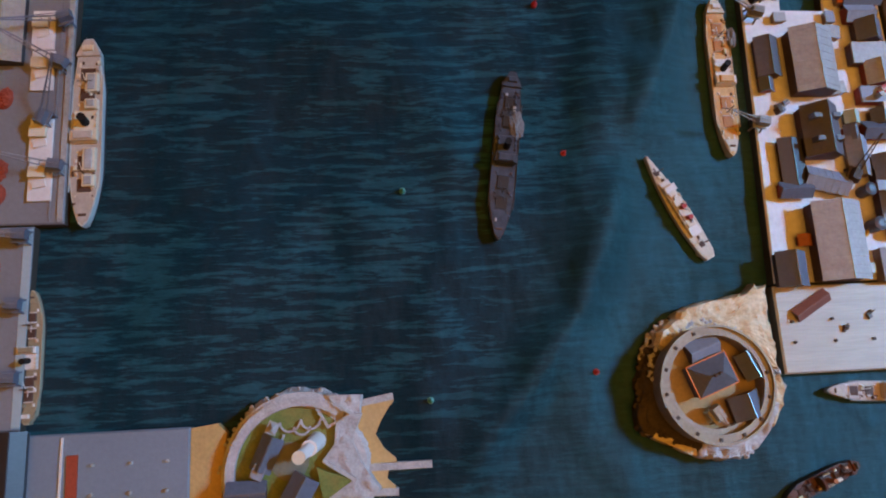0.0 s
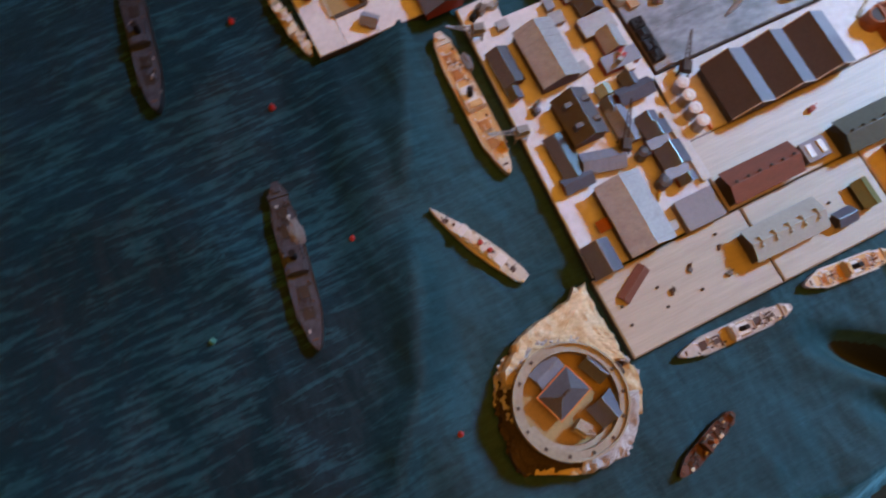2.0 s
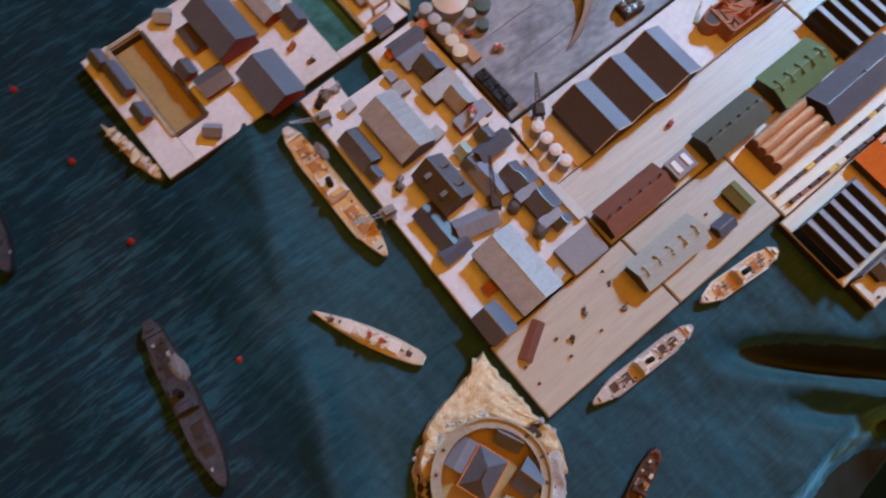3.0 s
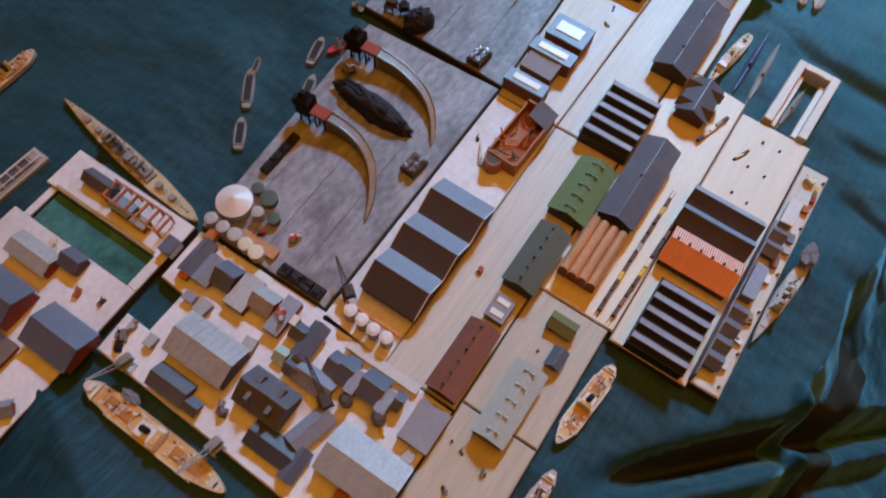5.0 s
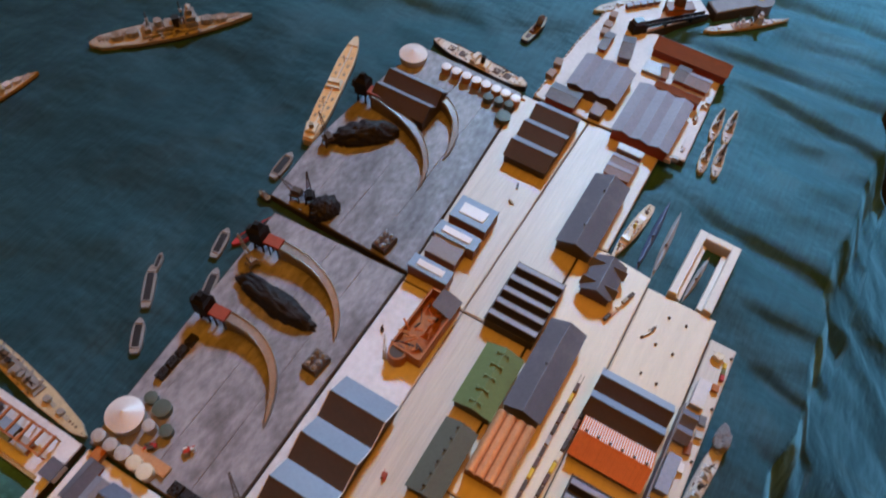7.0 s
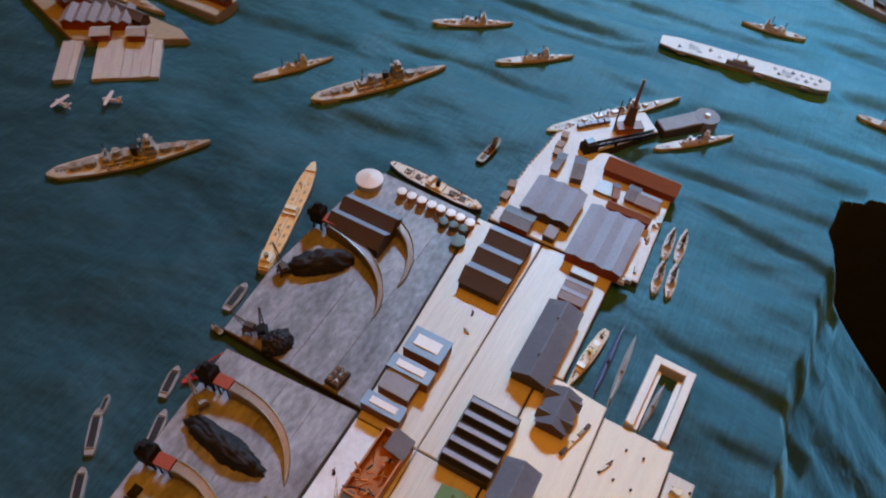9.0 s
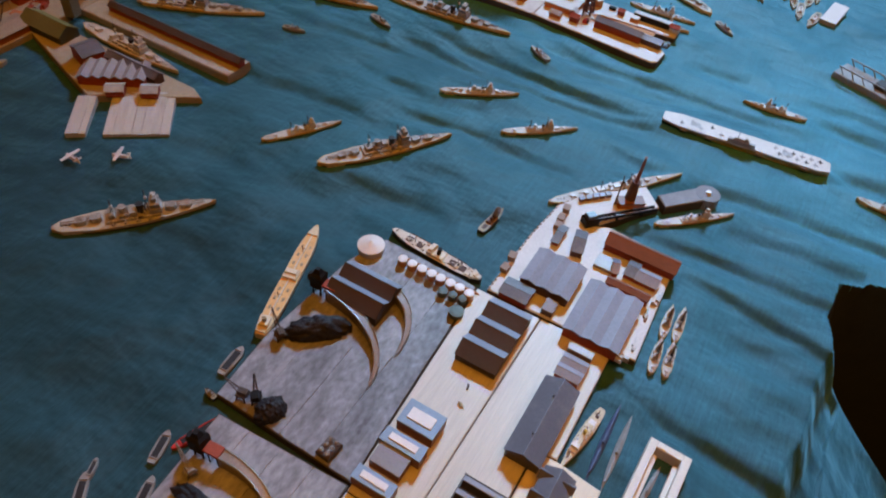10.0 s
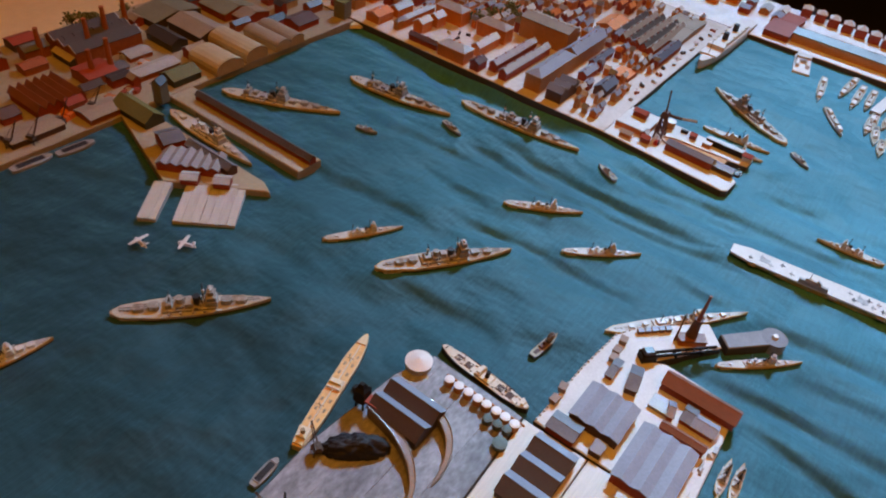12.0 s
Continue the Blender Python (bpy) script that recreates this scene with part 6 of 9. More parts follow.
house('brick_block', 0.962, 0.748, 0.026, 0.020, 0, 0.018, 0.006, 'whitewash', 'brick_orange')
house('brick_block', 0.948, 0.634, 0.062, 0.018, 0, 0.016, 0.006, 'whitewash', 'brick_orange')
house('brick_block', 0.948, 0.785, 0.092, 0.014, 0, 0.014, 0.004, 'pale_grey', 'brick_orange')
house('dark_row', 0.884, 0.716, 0.060, 0.012, -90, 0.010, 0.004, 'brick_dark', 'brick_red')
house('dark_row', 0.884, 0.604, 0.026, 0.018, 0, 0.014, 0.005, 'brick_dark', 'brick_red')
house('brick_block', 0.900, 0.830, 0.040, 0.030, 0, 0.014, 0.006, 'brick_orange', 'brick_orange')
house('brick_block', 0.950, 0.822, 0.044, 0.022, 0, 0.014, 0.006, 'pale_grey', 'brick_orange')
tank('round_store', 1.034, 0.700, 0.012, 0.020, 'brick_dull')

# ---- dockyard island ----
house('dock_hall', -0.215, 0.350, 0.030, 0.047, 0, 0.016, 0.010, 'slate_blue', 'brick_red', across=True)
house('dock_hall', -0.213, 0.292, 0.029, 0.039, 0, 0.013, 0.009, 'slate_blue', 'brick_red', across=True)
house('store_shed', -0.243, 0.319, 0.022, 0.016, 0, 0.008, 0.005, 'slate', 'brick_red')
house('store_shed', -0.253, 0.338, 0.013, 0.010, -90, 0.008, 0.004, 'slate', 'brick_red')
house('long_shed', -0.293, 0.361, 0.027, 0.009, -90, 0.008, 0.005, 'slate_blue', 'brick_red')
house('cottage', -0.296, 0.382, 0.013, 0.009, -90, 0.008, 0.005, 'slate_blue', 'brick_red')
house('cottage', -0.295, 0.329, 0.013, 0.009, -90, 0.008, 0.005, 'slate_blue', 'brick_red')
house('cottage', -0.242, 0.385, 0.011, 0.010, -39, 0.006, 0.004, 'pale_grey', 'brick_dull')
house('cottage', -0.265, 0.288, 0.011, 0.008, -43, 0.007, 0.004, 'slate_pale', 'brick_red')
house('long_shed', -0.181, 0.350, 0.035, 0.016, -90, 0.012, 0.004, 'pale_grey', 'brick_red')
house('cottage', -0.170, 0.325, 0.015, 0.013, -90, 0.010, 0.006, 'slate_blue', 'brick_dark')
house('store_shed', -0.116, 0.354, 0.026, 0.010, -90, 0.008, 0.005, 'slate', 'brick_dark')
flat_block('blue_roofed_hut', -0.121, 0.327, 0.018, 0.011, -90, 0.008, 'blue_paint', 'brown_dark')
flat_block('grey_hut', -0.123, 0.310, 0.013, 0.008, -90, 0.006, 'pale_grey', 'rust')
flat_block('blue_roofed_hut', -0.125, 0.280, 0.010, 0.012, -90, 0.008, 'slate_blue', 'whitewash')
house('brick_shed', -0.206, 0.337, 0.011, 0.007, 0, 0.007, 0.004, 'pale_grey', 'brick_red')
flat_block('timber_frame_stack', -0.236, 0.357, 0.022, 0.010, -90, 0.006, 'brown_dark', 'rust')


def gantry(name, x, y, ang):
    """Red travelling frames over a building slip."""
    root = thing(name, x, y, GROUND, ang, "rust-red timber frame over a small building slip", "frame", "dock frames")
    for i in range(6):
        bm = bmesh.new()
        xx = -0.025 + 0.010 * i
        for e in (-1, 1):
            box(bm, xx - 0.0006, xx + 0.0006, e * 0.007 - 0.0006, e * 0.007 + 0.0006, 0, 0.008)
        box(bm, xx - 0.0008, xx + 0.0008, -0.008, 0.008, 0.008, 0.0095)
        part("frame_bay", bm, "rust", root)
    bm = bmesh.new()
    for e in (-1, 1):
        box(bm, -0.0265, 0.0265, e * 0.007 - 0.0007, e * 0.007 + 0.0007, 0.0095, 0.0107)
    part("runner", bm, "rust", root)
    return root


gantry("slip_frame", -0.116, 0.318, -90)


def curb(name, pts, material, words, w=0.0025, h=0.0016):
    root = thing(name, 0, 0, 0, 0, words, "kerb", "dock kerbs")
    for (ax, ay), (bx, by) in zip(pts, pts[1:]):
        d = Vector((bx - ax, by - ay)).normalized() * w / 2
        n = Vector((-d.y, d.x))
        bm = bmesh.new()
        prism(bm, [(ax - n.x, ay - n.y), (bx - n.x, by - n.y), (bx + n.x, by + n.y), (ax + n.x, ay + n.y)], GROUND, GROUND + h, 0.985)
        part("kerb_stone", bm, material, root)
    return root


curb("dock_kerb", [(-0.2875, 0.303), (-0.2875, 0.389), (-0.2605, 0.389)], "fort_wall", "pale stone kerb round the empty dry dock")
curb("dock_kerb", [(-0.2605, 0.387), (-0.2605, 0.303), (-0.286, 0.3025)], "brown_dark", "brown timber kerb round the empty dry dock")
curb("dock_kerb", [(-0.1345, 0.381), (-0.1345, 0.288)], "fort_floor", "ochre kerb beside the flooded basin")


# ---- coaling gear ----
def ramp(name, x, y, pts, h0):
    """A curved railway viaduct that comes down from a hoist to the quay; its line bends through three points."""
    root = thing(name, x, y, GROUND, 0, "curved dull metal ramp running down from a coal hoist", "ramp", "coaling ramps")
    (ax, ay), (bx, by), (cx, cy) = pts
    n = 22
    bm = bmesh.new()
    rows, rrows = [], []
    for i in range(n + 1):
        s = i / n
        p = Vector(((1 - s) ** 2 * ax + 2 * s * (1 - s) * bx + s * s * cx, (1 - s) ** 2 * ay + 2 * s * (1 - s) * by + s * s * cy))
        d = Vector((2 * (1 - s) * (bx - ax) + 2 * s * (cx - bx), 2 * (1 - s) * (by - ay) + 2 * s * (cy - by))).normalized()
        m = Vector((-d.y, d.x))
        w = 0.0045 * (1 - s) ** 0.5 + 0.0004
        z = h0 * (1 - s) ** 0.8 + 0.0006
        rows.append([bm.verts.new((p.x + e * m.x * w, p.y + e * m.y * w, zz)) for e, zz in ((-1, 0), (-1, z), (1, z), (1, 0))])
        for e in (-1, 1):
            q = p + m * e * w * 0.8
            rrows.append((e, q.x, q.y, z))
    for a, b in zip(rows, rows[1:]):
        for k in range(4):
            bm.faces.new((a[k], a[(k + 1) % 4], b[(k + 1) % 4], b[k]))
    bm.faces.new(rows[0])
    bm.faces.new(rows[-1][::-1])
    part("viaduct", bm, "pewter", root)
    for e in (-1, 1):
        line = [r for r in rrows if r[0] == e]
        bm = bmesh.new()
        ring = []
        for p in line:
            ring.append([bm.verts.new((p[1] + ox, p[2] + ox, p[3] + oz)) for ox, oz in ((-0.0005, -0.0002), (0.0005, -0.0002), (0.0004, 0.0011), (-0.0004, 0.0011))])
        for p, q in zip(ring, ring[1:]):
            for k in range(4):
                bm.faces.new((p[k], p[(k + 1) % 4], q[(k + 1) % 4], q[k]))
        bm.faces.new(ring[0][::-1])
        bm.faces.new(ring[-1])
        part("parapet", bm, "pewter", root)
    return root


for (hx, hy), pts, h in (((0.018, 0.256), [(0, 0), (0.010, -0.054), (-0.050, -0.072)], 0.014), ((0.088, 0.258), [(0, 0), (0.006, -0.058), (-0.040, -0.077)], 0.014),
                         ((0.263, 0.286), [(0, 0), (-0.008, -0.078), (-0.060, -0.083)], 0.014), ((0.300, 0.250), [(0, 0), (-0.004, -0.048), (-0.058, -0.049)], 0.012)):
    ramp("coaling_ramp", hx, hy, pts, h)


def hoist(name, x, y, ang):
    root = thing(name, x, y, GROUND, ang, "black and red model coal hoist at the quay edge", "coal hoist", "coal hoists")
    bm = bmesh.new()
    for ex in (-1, 1):
        for ey in (-1, 1):
            bar(bm, (0.002 + ex * 0.004, ey * 0.004, 0), (0.002 + ex * 0.003, ey * 0.003, 0.024), 0.0009)
    box(bm, -0.004, 0.008, -0.0060, 0.0060, 0.010, 0.027, 0.002)
    prism(bm, [(-0.002, -0.0035), (0.006, -0.0035), (0.006, 0.0035), (-0.002, 0.0035)], 0.027, 0.032, 0.5)
    part("tower", bm, "black_paint", root)
    bm = bmesh.new()
    prism(bm, [(0.005, -0.006), (0.013, -0.003), (0.013, 0.003), (0.005, 0.006)], 0.015, 0.022, 0.7)
    part("chute", bm, "black_paint", root)
    bm = bmesh.new()
    box(bm, -0.018, -0.004, -0.0050, 0.0050, 0.0145, 0.0165, 0.0003)
    part("landing", bm, "brick_red", root, "red landing")
    for e in (-1, 0, 1):
        bm = bmesh.new()
        bar(bm, (-0.016, e * 0.004, 0), (-0.016, e * 0.004, 0.0145), 0.0007)
        bar(bm, (-0.008, e * 0.004, 0), (-0.008, e * 0.004, 0.0145), 0.0007)
        part("leg", bm, "black_paint", root)
    return root


hoist("coal_hoist", 0.016, 0.270, 95)
hoist("coal_hoist", 0.086, 0.275, 95)
hoist("coal_hoist", 0.265, 0.298, 95)


def cluster(name, x, y, ang):
    root = thing(name, x, y, GROUND, ang, "dark block of bright metal coal hoppers", "hoppers", "coal hoppers")
    bm = bmesh.new()
    box(bm, -0.0085, 0.0085, -0.0065, 0.0065, 0, 0.006, 0.0008)
    part("bin", bm, "brown_dark", root)
    for i in range(3):
        for j in range(2):
            bm = bmesh.new()
            cyl(bm, -0.0055 + 0.0055 * i, -0.003 + 0.006 * j, 0.006, 0.0021, 0.0085, 0.0023, 12)
            cyl(bm, -0.0055 + 0.0055 * i, -0.003 + 0.006 * j, 0.0085, 0.0021, 0.0098, 0.0007, 12)
            part("hopper", bm, "bright_metal", root, "bright metal hopper")
    return root


cluster("coal_hoppers", 0.0255, 0.181, -5)
cluster("coal_hoppers", 0.139, 0.196, -5)


def crane(name, x, y, ang, reach=0.030, rise=0.020, material="warship_grey"):
    root = thing(name, x, y, GROUND, ang, "small %s model quay crane with a raised jib" % WORDS[material], "crane", "quay cranes")
    bm = bmesh.new()
    for ex in (-1, 1):
        for ey in (-1, 1):
            bar(bm, (ex * 0.004, ey * 0.004, 0), (ex * 0.003, ey * 0.003, 0.007), 0.0007)
    box(bm, -0.0045, 0.0045, -0.0045, 0.0045, 0.0065, 0.0078)
    part("portal", bm, material, root)
    bm = bmesh.new()
    prism(bm, [(-0.006, -0.003), (0.003, -0.003), (0.003, 0.003), (-0.006, 0.003)], 0.0078, 0.0125, 0.85)
    part("cab", bm, material, root)
    bm = bmesh.new()
    for e in (-1, 1):
        bar(bm, (0.002, e * 0.0018, 0.009), (reach, e * 0.0004, 0.009 + rise), 0.00045)
    for i in range(1, 7):
        s, w = i / 7, 0.0018 * (1 - i / 7) + 0.0004
        bar(bm, (0.002 + (reach - 0.002) * s, -w, 0.009 + rise * s), (0.002 + (reach - 0.002) * s, w, 0.009 + rise * s), 0.0003)
    bar(bm, (-0.004, 0, 0.0125), (reach * 0.9, 0, 0.009 + rise * 0.92), 0.00025)
    part("jib", bm, material, root)
    return root


crane("quay_crane", -0.202, 0.247, 165, 0.022, 0.010)
crane("quay_crane", -0.210, 0.166, 170, 0.024, 0.010)
crane("quay_crane", -0.150, 0.128, 60, 0.026, 0.014, "brown_dark")
crane("yard_crane", -0.083, 0.160, 55, 0.024, 0.006, "brown_dark")
for cx, cy, ca in ((-0.660, 0.214, 155), (-0.667, 0.178, 70), (-0.659, 0.146, 172), (-0.659, 0.244, 200), (-0.676, 0.103, 178), (-0.676, 0.020, 180), (-0.677, 0.062, 176)):
    crane("quay_crane", cx, cy, ca, 0.034, 0.018, "slate_blue")
crane("quay_crane", 0.139, 0.283, 100, 0.014, 0.014, "brown_dark")
crane("quay_crane", 0.203, 0.296, 60, 0.016, 0.016, "brown_dark")
crane("quay_crane", 0.143, 0.272, 40, 0.010, 0.016, "black_paint")
crane("quay_crane", 0.068, 0.2725, 70, 0.014, 0.018, "warship_grey")


def chimney(name, x, y, h, r, material, lean=0.0, base=GROUND):
    root = thing(name, x, y, base, 0, "tall tapering %s model chimney" % WORDS[material], "chimney", "chimneys")
    bm = bmesh.new()
    cyl(bm, 0, 0, 0, r, h, r * 0.62, 12, dx=lean)
    part("shaft", bm, material, root)
    bm = bmesh.new()
    cyl(bm, lean, 0, h, r * 0.74, h + 0.0012, r * 0.74, 12)
    part("rim", bm, material, root)
    return root


chimney("chimney", 0.556, 0.096, 0.022, 0.0062, "brick_dark", 0.003, GROUND + 0.007)
chimney("signal_mast", 0.5585, 0.096, 0.030, 0.0022, "brown_red", 0.005, GROUND + 0.030)
chimney("signal_mast", 0.545, 0.108, 0.040, 0.0009, "brown_dark", 0.001)
for cx, cy, h in ((0.414, 1.065, 0.045), (0.470, 1.030, 0.055), (0.506, 1.040, 0.060), (0.547, 1.050, 0.060), (0.430, 0.962, 0.045), (0.457, 0.958, 0.055)):
    chimney("mill_chimney", cx, cy, h, 0.0050, "mill_brick")


def train(name, x0, y0, x1, y1, n, mats, words):
    L = math.hypot(x1 - x0, y1 - y0)
    root = thing(name, x0, y0, GROUND, math.degrees(math.atan2(y1 - y0, x1 - x0)), words, "train", "model trains")
    step = L / n
    for i in range(n):
        bm = bmesh.new()
        box(bm, i * step, (i + 0.86) * step, -0.0014, 0.0014, 0.0004, 0.0030 + 0.0008 * (i % 3 == 0), 0.0003)
        for e in (0.2, 0.66):
            cyl(bm, (i + e) * step, 0, 0, 0.0010, 0.0006, 0.0010, 8)
        part("wagon", bm, mats[i % len(mats)], root)
    return root


train("goods_train", 0.004, 0.013, 0.113, 0.011, 12, ["brown_dark", "brick_dark", "brown_dark", "yellow_paint", "brick_dark", "brown_dark", "pale_grey"], "long model goods train of brown and yellow wagons")
train("goods_train", 0.006, 0.003, 0.097, -0.0010, 10, ["brick_dark", "brown_red", "brown_dark", "brick_dark", "yellow_paint", "cream_paint", "brown_dark"], "long model goods train of dark wagons")
train("short_train", 0.170, 0.016, 0.205, 0.005, 5, ["brown_dark", "cream_paint", "cream_paint", "tan_deck"], "short model train of pale and brown wagons")


def rail_line(x0, y0, x1, y1):
    root = thing("rail_track", x0, y0, GROUND, math.degrees(math.atan2(y1 - y0, x1 - x0)), "pair of thin dark model rails on the board", "rail track", "rail tracks")
    L = math.hypot(x1 - x0, y1 - y0)
    for e in (-1, 1):
        bm = bmesh.new()
        box(bm, 0, L, e * 0.0012 - 0.0002, e * 0.0012 + 0.0002, 0, 0.0004)
        part("rail", bm, "brown_dark", root)


rail_line(-0.001, 0.0131, 0.120, 0.0109)
rail_line(-0.001, 0.0033, 0.110, -0.0015)


def wrecked_works(x, y, ang):
    """A roofless rust-red works, open to its jumble of beams, with one grey roof left."""
    root = thing("roofless_works", x, y, GROUND, ang, "roofless rust-red works full of beams with one grey roof", "building", "model buildings")
    L, D, h = 0.056, 0.026, 0.015
    for x0, x1, y0, y1, hh in ((-L / 2, L / 2, -D / 2, -D / 2 + 0.0015, h), (-L / 2, L / 2, D / 2 - 0.0015, D / 2, h * 0.75), (-L / 2, -L / 2 + 0.0015, -D / 2 + 0.0015, D / 2 - 0.0015, h * 0.9), (L / 2 - 0.0015, L / 2, -D / 2 + 0.0015, D / 2 - 0.0015, h)):
        bm = bmesh.new()
        box(bm, x0, x1, y0, y1, 0, hh)
        part("wall", bm, "rust", root)
    bm = bmesh.new()
    box(bm, -L / 2 + 0.0015, L / 2 - 0.0015, -D / 2 + 0.0015, D / 2 - 0.0015, 0, 0.002)
    part("floor", bm, "rust", root)
    rnd = random.Random(5)
    for i in range(34):
        bm = bmesh.new()
        p = Vector((rnd.uniform(-0.44, 0.30) * L, rnd.uniform(-0.4, 0.4) * D, rnd.uniform(0.003, 0.011)))
        q = p + Vector((rnd.uniform(-0.008, 0.008), rnd.uniform(-0.008, 0.008), rnd.uniform(-0.004, 0.006)))
        bar(bm, p, q, rnd.uniform(0.0005, 0.0011), 5)
        part("beam", bm, rnd.choice(("rust", "brick_orange", "orange_tile", "brown_dark")), root)
    bm = bmesh.new()
    slab(bm, [(L * 0.20, -D / 2 - 0.001, h), (L / 2 + 0.001, -D / 2 - 0.001, h), (L / 2 + 0.001, D * 0.10, h + 0.006), (L * 0.20, D * 0.10, h + 0.006)], (0, 0, -0.001))
    part("roof", bm, "slate", root, "grey surviving roof")
    bm = bmesh.new()
    cyl(bm, -L / 2 - 0.002, D * 0.2, 0, 0.0075, h * 0.8, 0.0068, 20)
    part("drum", bm, "rust", root)
    bm = bmesh.new()
    cyl(bm, -L / 2 - 0.002, D * 0.2, h * 0.8, 0.0055, h * 0.8 + 0.0004, 0.0055, 20)
    part("drum_top", bm, "brown_dark", root)


wrecked_works(0.090, 0.128, -2)


# ---- the round fort ----
def blob(bm, n, radius, levels, seed, jag):
    """A rough rocky mound: rings of a wavy outline at several levels (share of radius, height)."""
    rings = []
    for k, (s, z) in enumerate(levels):
        ring = []
        for i in range(n):
            a = 2 * math.pi * i / n
            r = radius(a) * s
            w = noise.noise((math.cos(a) * 6 + seed, math.sin(a) * 6, k * 0.7)) + 0.6 * noise.noise((math.cos(a) * 17, math.sin(a) * 17 + seed, k))
            r += jag * w * (1 if k < len(levels) - 1 else 0.3)
            ring.append(bm.verts.new((r * math.cos(a), r * math.sin(a), z + (jag * 0.4 * noise.noise((a * 5, k * 3.1, seed)) if 0 < k < len(levels) - 1 else 0))))
        rings.append(ring)
    for p, q in zip(rings, rings[1:]):
        for i in range(n):
            j = (i + 1) % n
            bm.faces.new((p[i], p[j], q[j], q[i]))
    bm.faces.new(rings[-1])


def crag(bm, poly, z0, z1, seed, jag):
    """A crumpled low mound over an outline: broken edges and a rough top."""
    line = []
    for (ax, ay), (bx, by) in zip(poly, poly[1:] + poly[:1]):
        n = max(1, int(math.hypot(bx - ax, by - ay) / 0.0028))
        line += [(ax + (bx - ax) * i / n, ay + (by - ay) * i / n) for i in range(n)]
    cx, cy = sum(p[0] for p in line) / len(line), sum(p[1] for p in line) / len(line)
    rings = []
    for k, (s, z) in enumerate(((1.02, z0), (1.0, 0.001), (0.97, z1 * 0.75), (0.90, z1), (0.82, z1), (0.74, z1), (0.66, z1), (0.57, z1), (0.48, z1), (0.38, z1), (0.28, z1), (0.16, z1))):
        ring = []
        for x, y in line:
            w = noise.noise((x * 260 + seed, y * 260, k * 0.4))
            v = noise.noise(((cx + (x - cx) * s) * 210, (cy + (y - cy) * s) * 210 + seed, 2.3))
            f = s * (1 + (w * jag / 0.03 if k < 4 else 0))
            ring.append(bm.verts.new((cx + (x - cx) * f, cy + (y - cy) * f, z + (v * jag * 0.9 if k > 1 else 0))))
        rings.append(ring)
    for p, q in zip(rings, rings[1:]):
        for i in range(len(line)):
            j = (i + 1) % len(line)
            bm.faces.new((p[i], p[j], q[j], q[i]))
    bm.faces.new(rings[-1])


def ring_wall(root, name, r0, r1, z0, z1, material, a0=0.0, a1=360.0, n=64, cx=0.0, cy=0.0):
    bm = bmesh.new()
    rows = []
    closed = a1 - a0 >= 360
    m = n if closed else n + 1
    for i in range(m):
        a = radians(a0 + (a1 - a0) * i / n)
        c, s = math.cos(a), math.sin(a)
        rows.append([bm.verts.new((cx + r * c, cy + r * s, z)) for r, z in ((r0, z0), (r0, z1), (r1, z1), (r1, z0))])
    for i in range(m if closed else m - 1):
        p, q = rows[i], rows[(i + 1) % m]
        for k in range(4):
            bm.faces.new((p[k], p[(k + 1) % 4], q[(k + 1) % 4], q[k]))
    if not closed:
        bm.faces.new(rows[0])
        bm.faces.new(rows[-1][::-1])
    return part(name, bm, material, root)


FX, FY = -0.2655, -0.0035
fort = thing("round_fort", FX, FY, 0, 0, "round stone model fort on a jagged brown rock", "fort")


def rock_reach(a):
    """Reach of the rock from the fort's middle, by bearing."""
    a = a % (2 * math.pi)
    return 0.0425 + 0.0075 * math.exp(-((a - 3.62) / 0.28) ** 2) + 0.0040 * math.exp(-(min(a, 2 * math.pi - a) / 0.38) ** 2) + 0.0025 * math.exp(-((a - 2.0) / 0.5) ** 2) + 0.0030 * math.exp(-((a - 5.2) / 0.5) ** 2)


bm = bmesh.new()
blob(bm, 150, rock_reach, [(1.05, -0.014), (1.03, 0.0005), (0.995, 0.0040), (0.95, 0.0070), (0.88, 0.0095), (0.76, 0.0085)], 3.3, 0.0022)
part("rock", bm, "shaded_rock", fort, "jagged brown rock base, its dark tone partly painted shade")
bm = bmesh.new()
crag(bm, [(0.0465, 0.0610), (0.0385, 0.0620), (0.0330, 0.0570), (0.0195, 0.0545), (0.002, 0.0520), (-0.013, 0.0480), (-0.021, 0.0400), (-0.030, 0.0335), (-0.034, 0.0250), (-0.028, 0.0200), (-0.014, 0.0310), (0.010, 0.0330), (0.026, 0.0230), (0.038, 0.0080), (0.0470, 0.0060)], -0.012, 0.0120, 5.5, 0.0021)
part("sand_spit", bm, "sand", fort, "crumpled sandy yellow ground")
bm = bmesh.new()
crag(bm, [(0.046, 0.0050), (0.0495, 0.0010), (0.0480, -0.0080), (0.0445, -0.0180), (0.0390, -0.0270), (0.0300, -0.0260), (0.0350, -0.0090), (0.0360, 0.0040)], -0.012, 0.0100, 2.1, 0.0032)
part("sand_spit", bm, "sand", fort, "crumpled sandy yellow ground")
# the dark western stretch of rim has the fort's shadow in its colour
for a0, a1, m, tall, inner in ((190, 214, "shaded_rock", 0.0075, 0.80), (212, 262, "sand", 0.0070, 0.86), (254, 342, "rock_pale", 0.0112, 0.80)):
    bm = bmesh.new()
    pts = [(rock_reach(radians(q)) * 1.03 * math.cos(radians(q)), rock_reach(radians(q)) * 1.03 * math.sin(radians(q))) for q in range(a0, a1 + 5, 4)]
    crag(bm, pts + [(p[0] * inner, p[1] * inner) for p in pts[::-1]], -0.012, tall, a0 * 0.1, 0.0034)
    part("plaster_rim", bm, m, fort, "crumpled plaster rim")
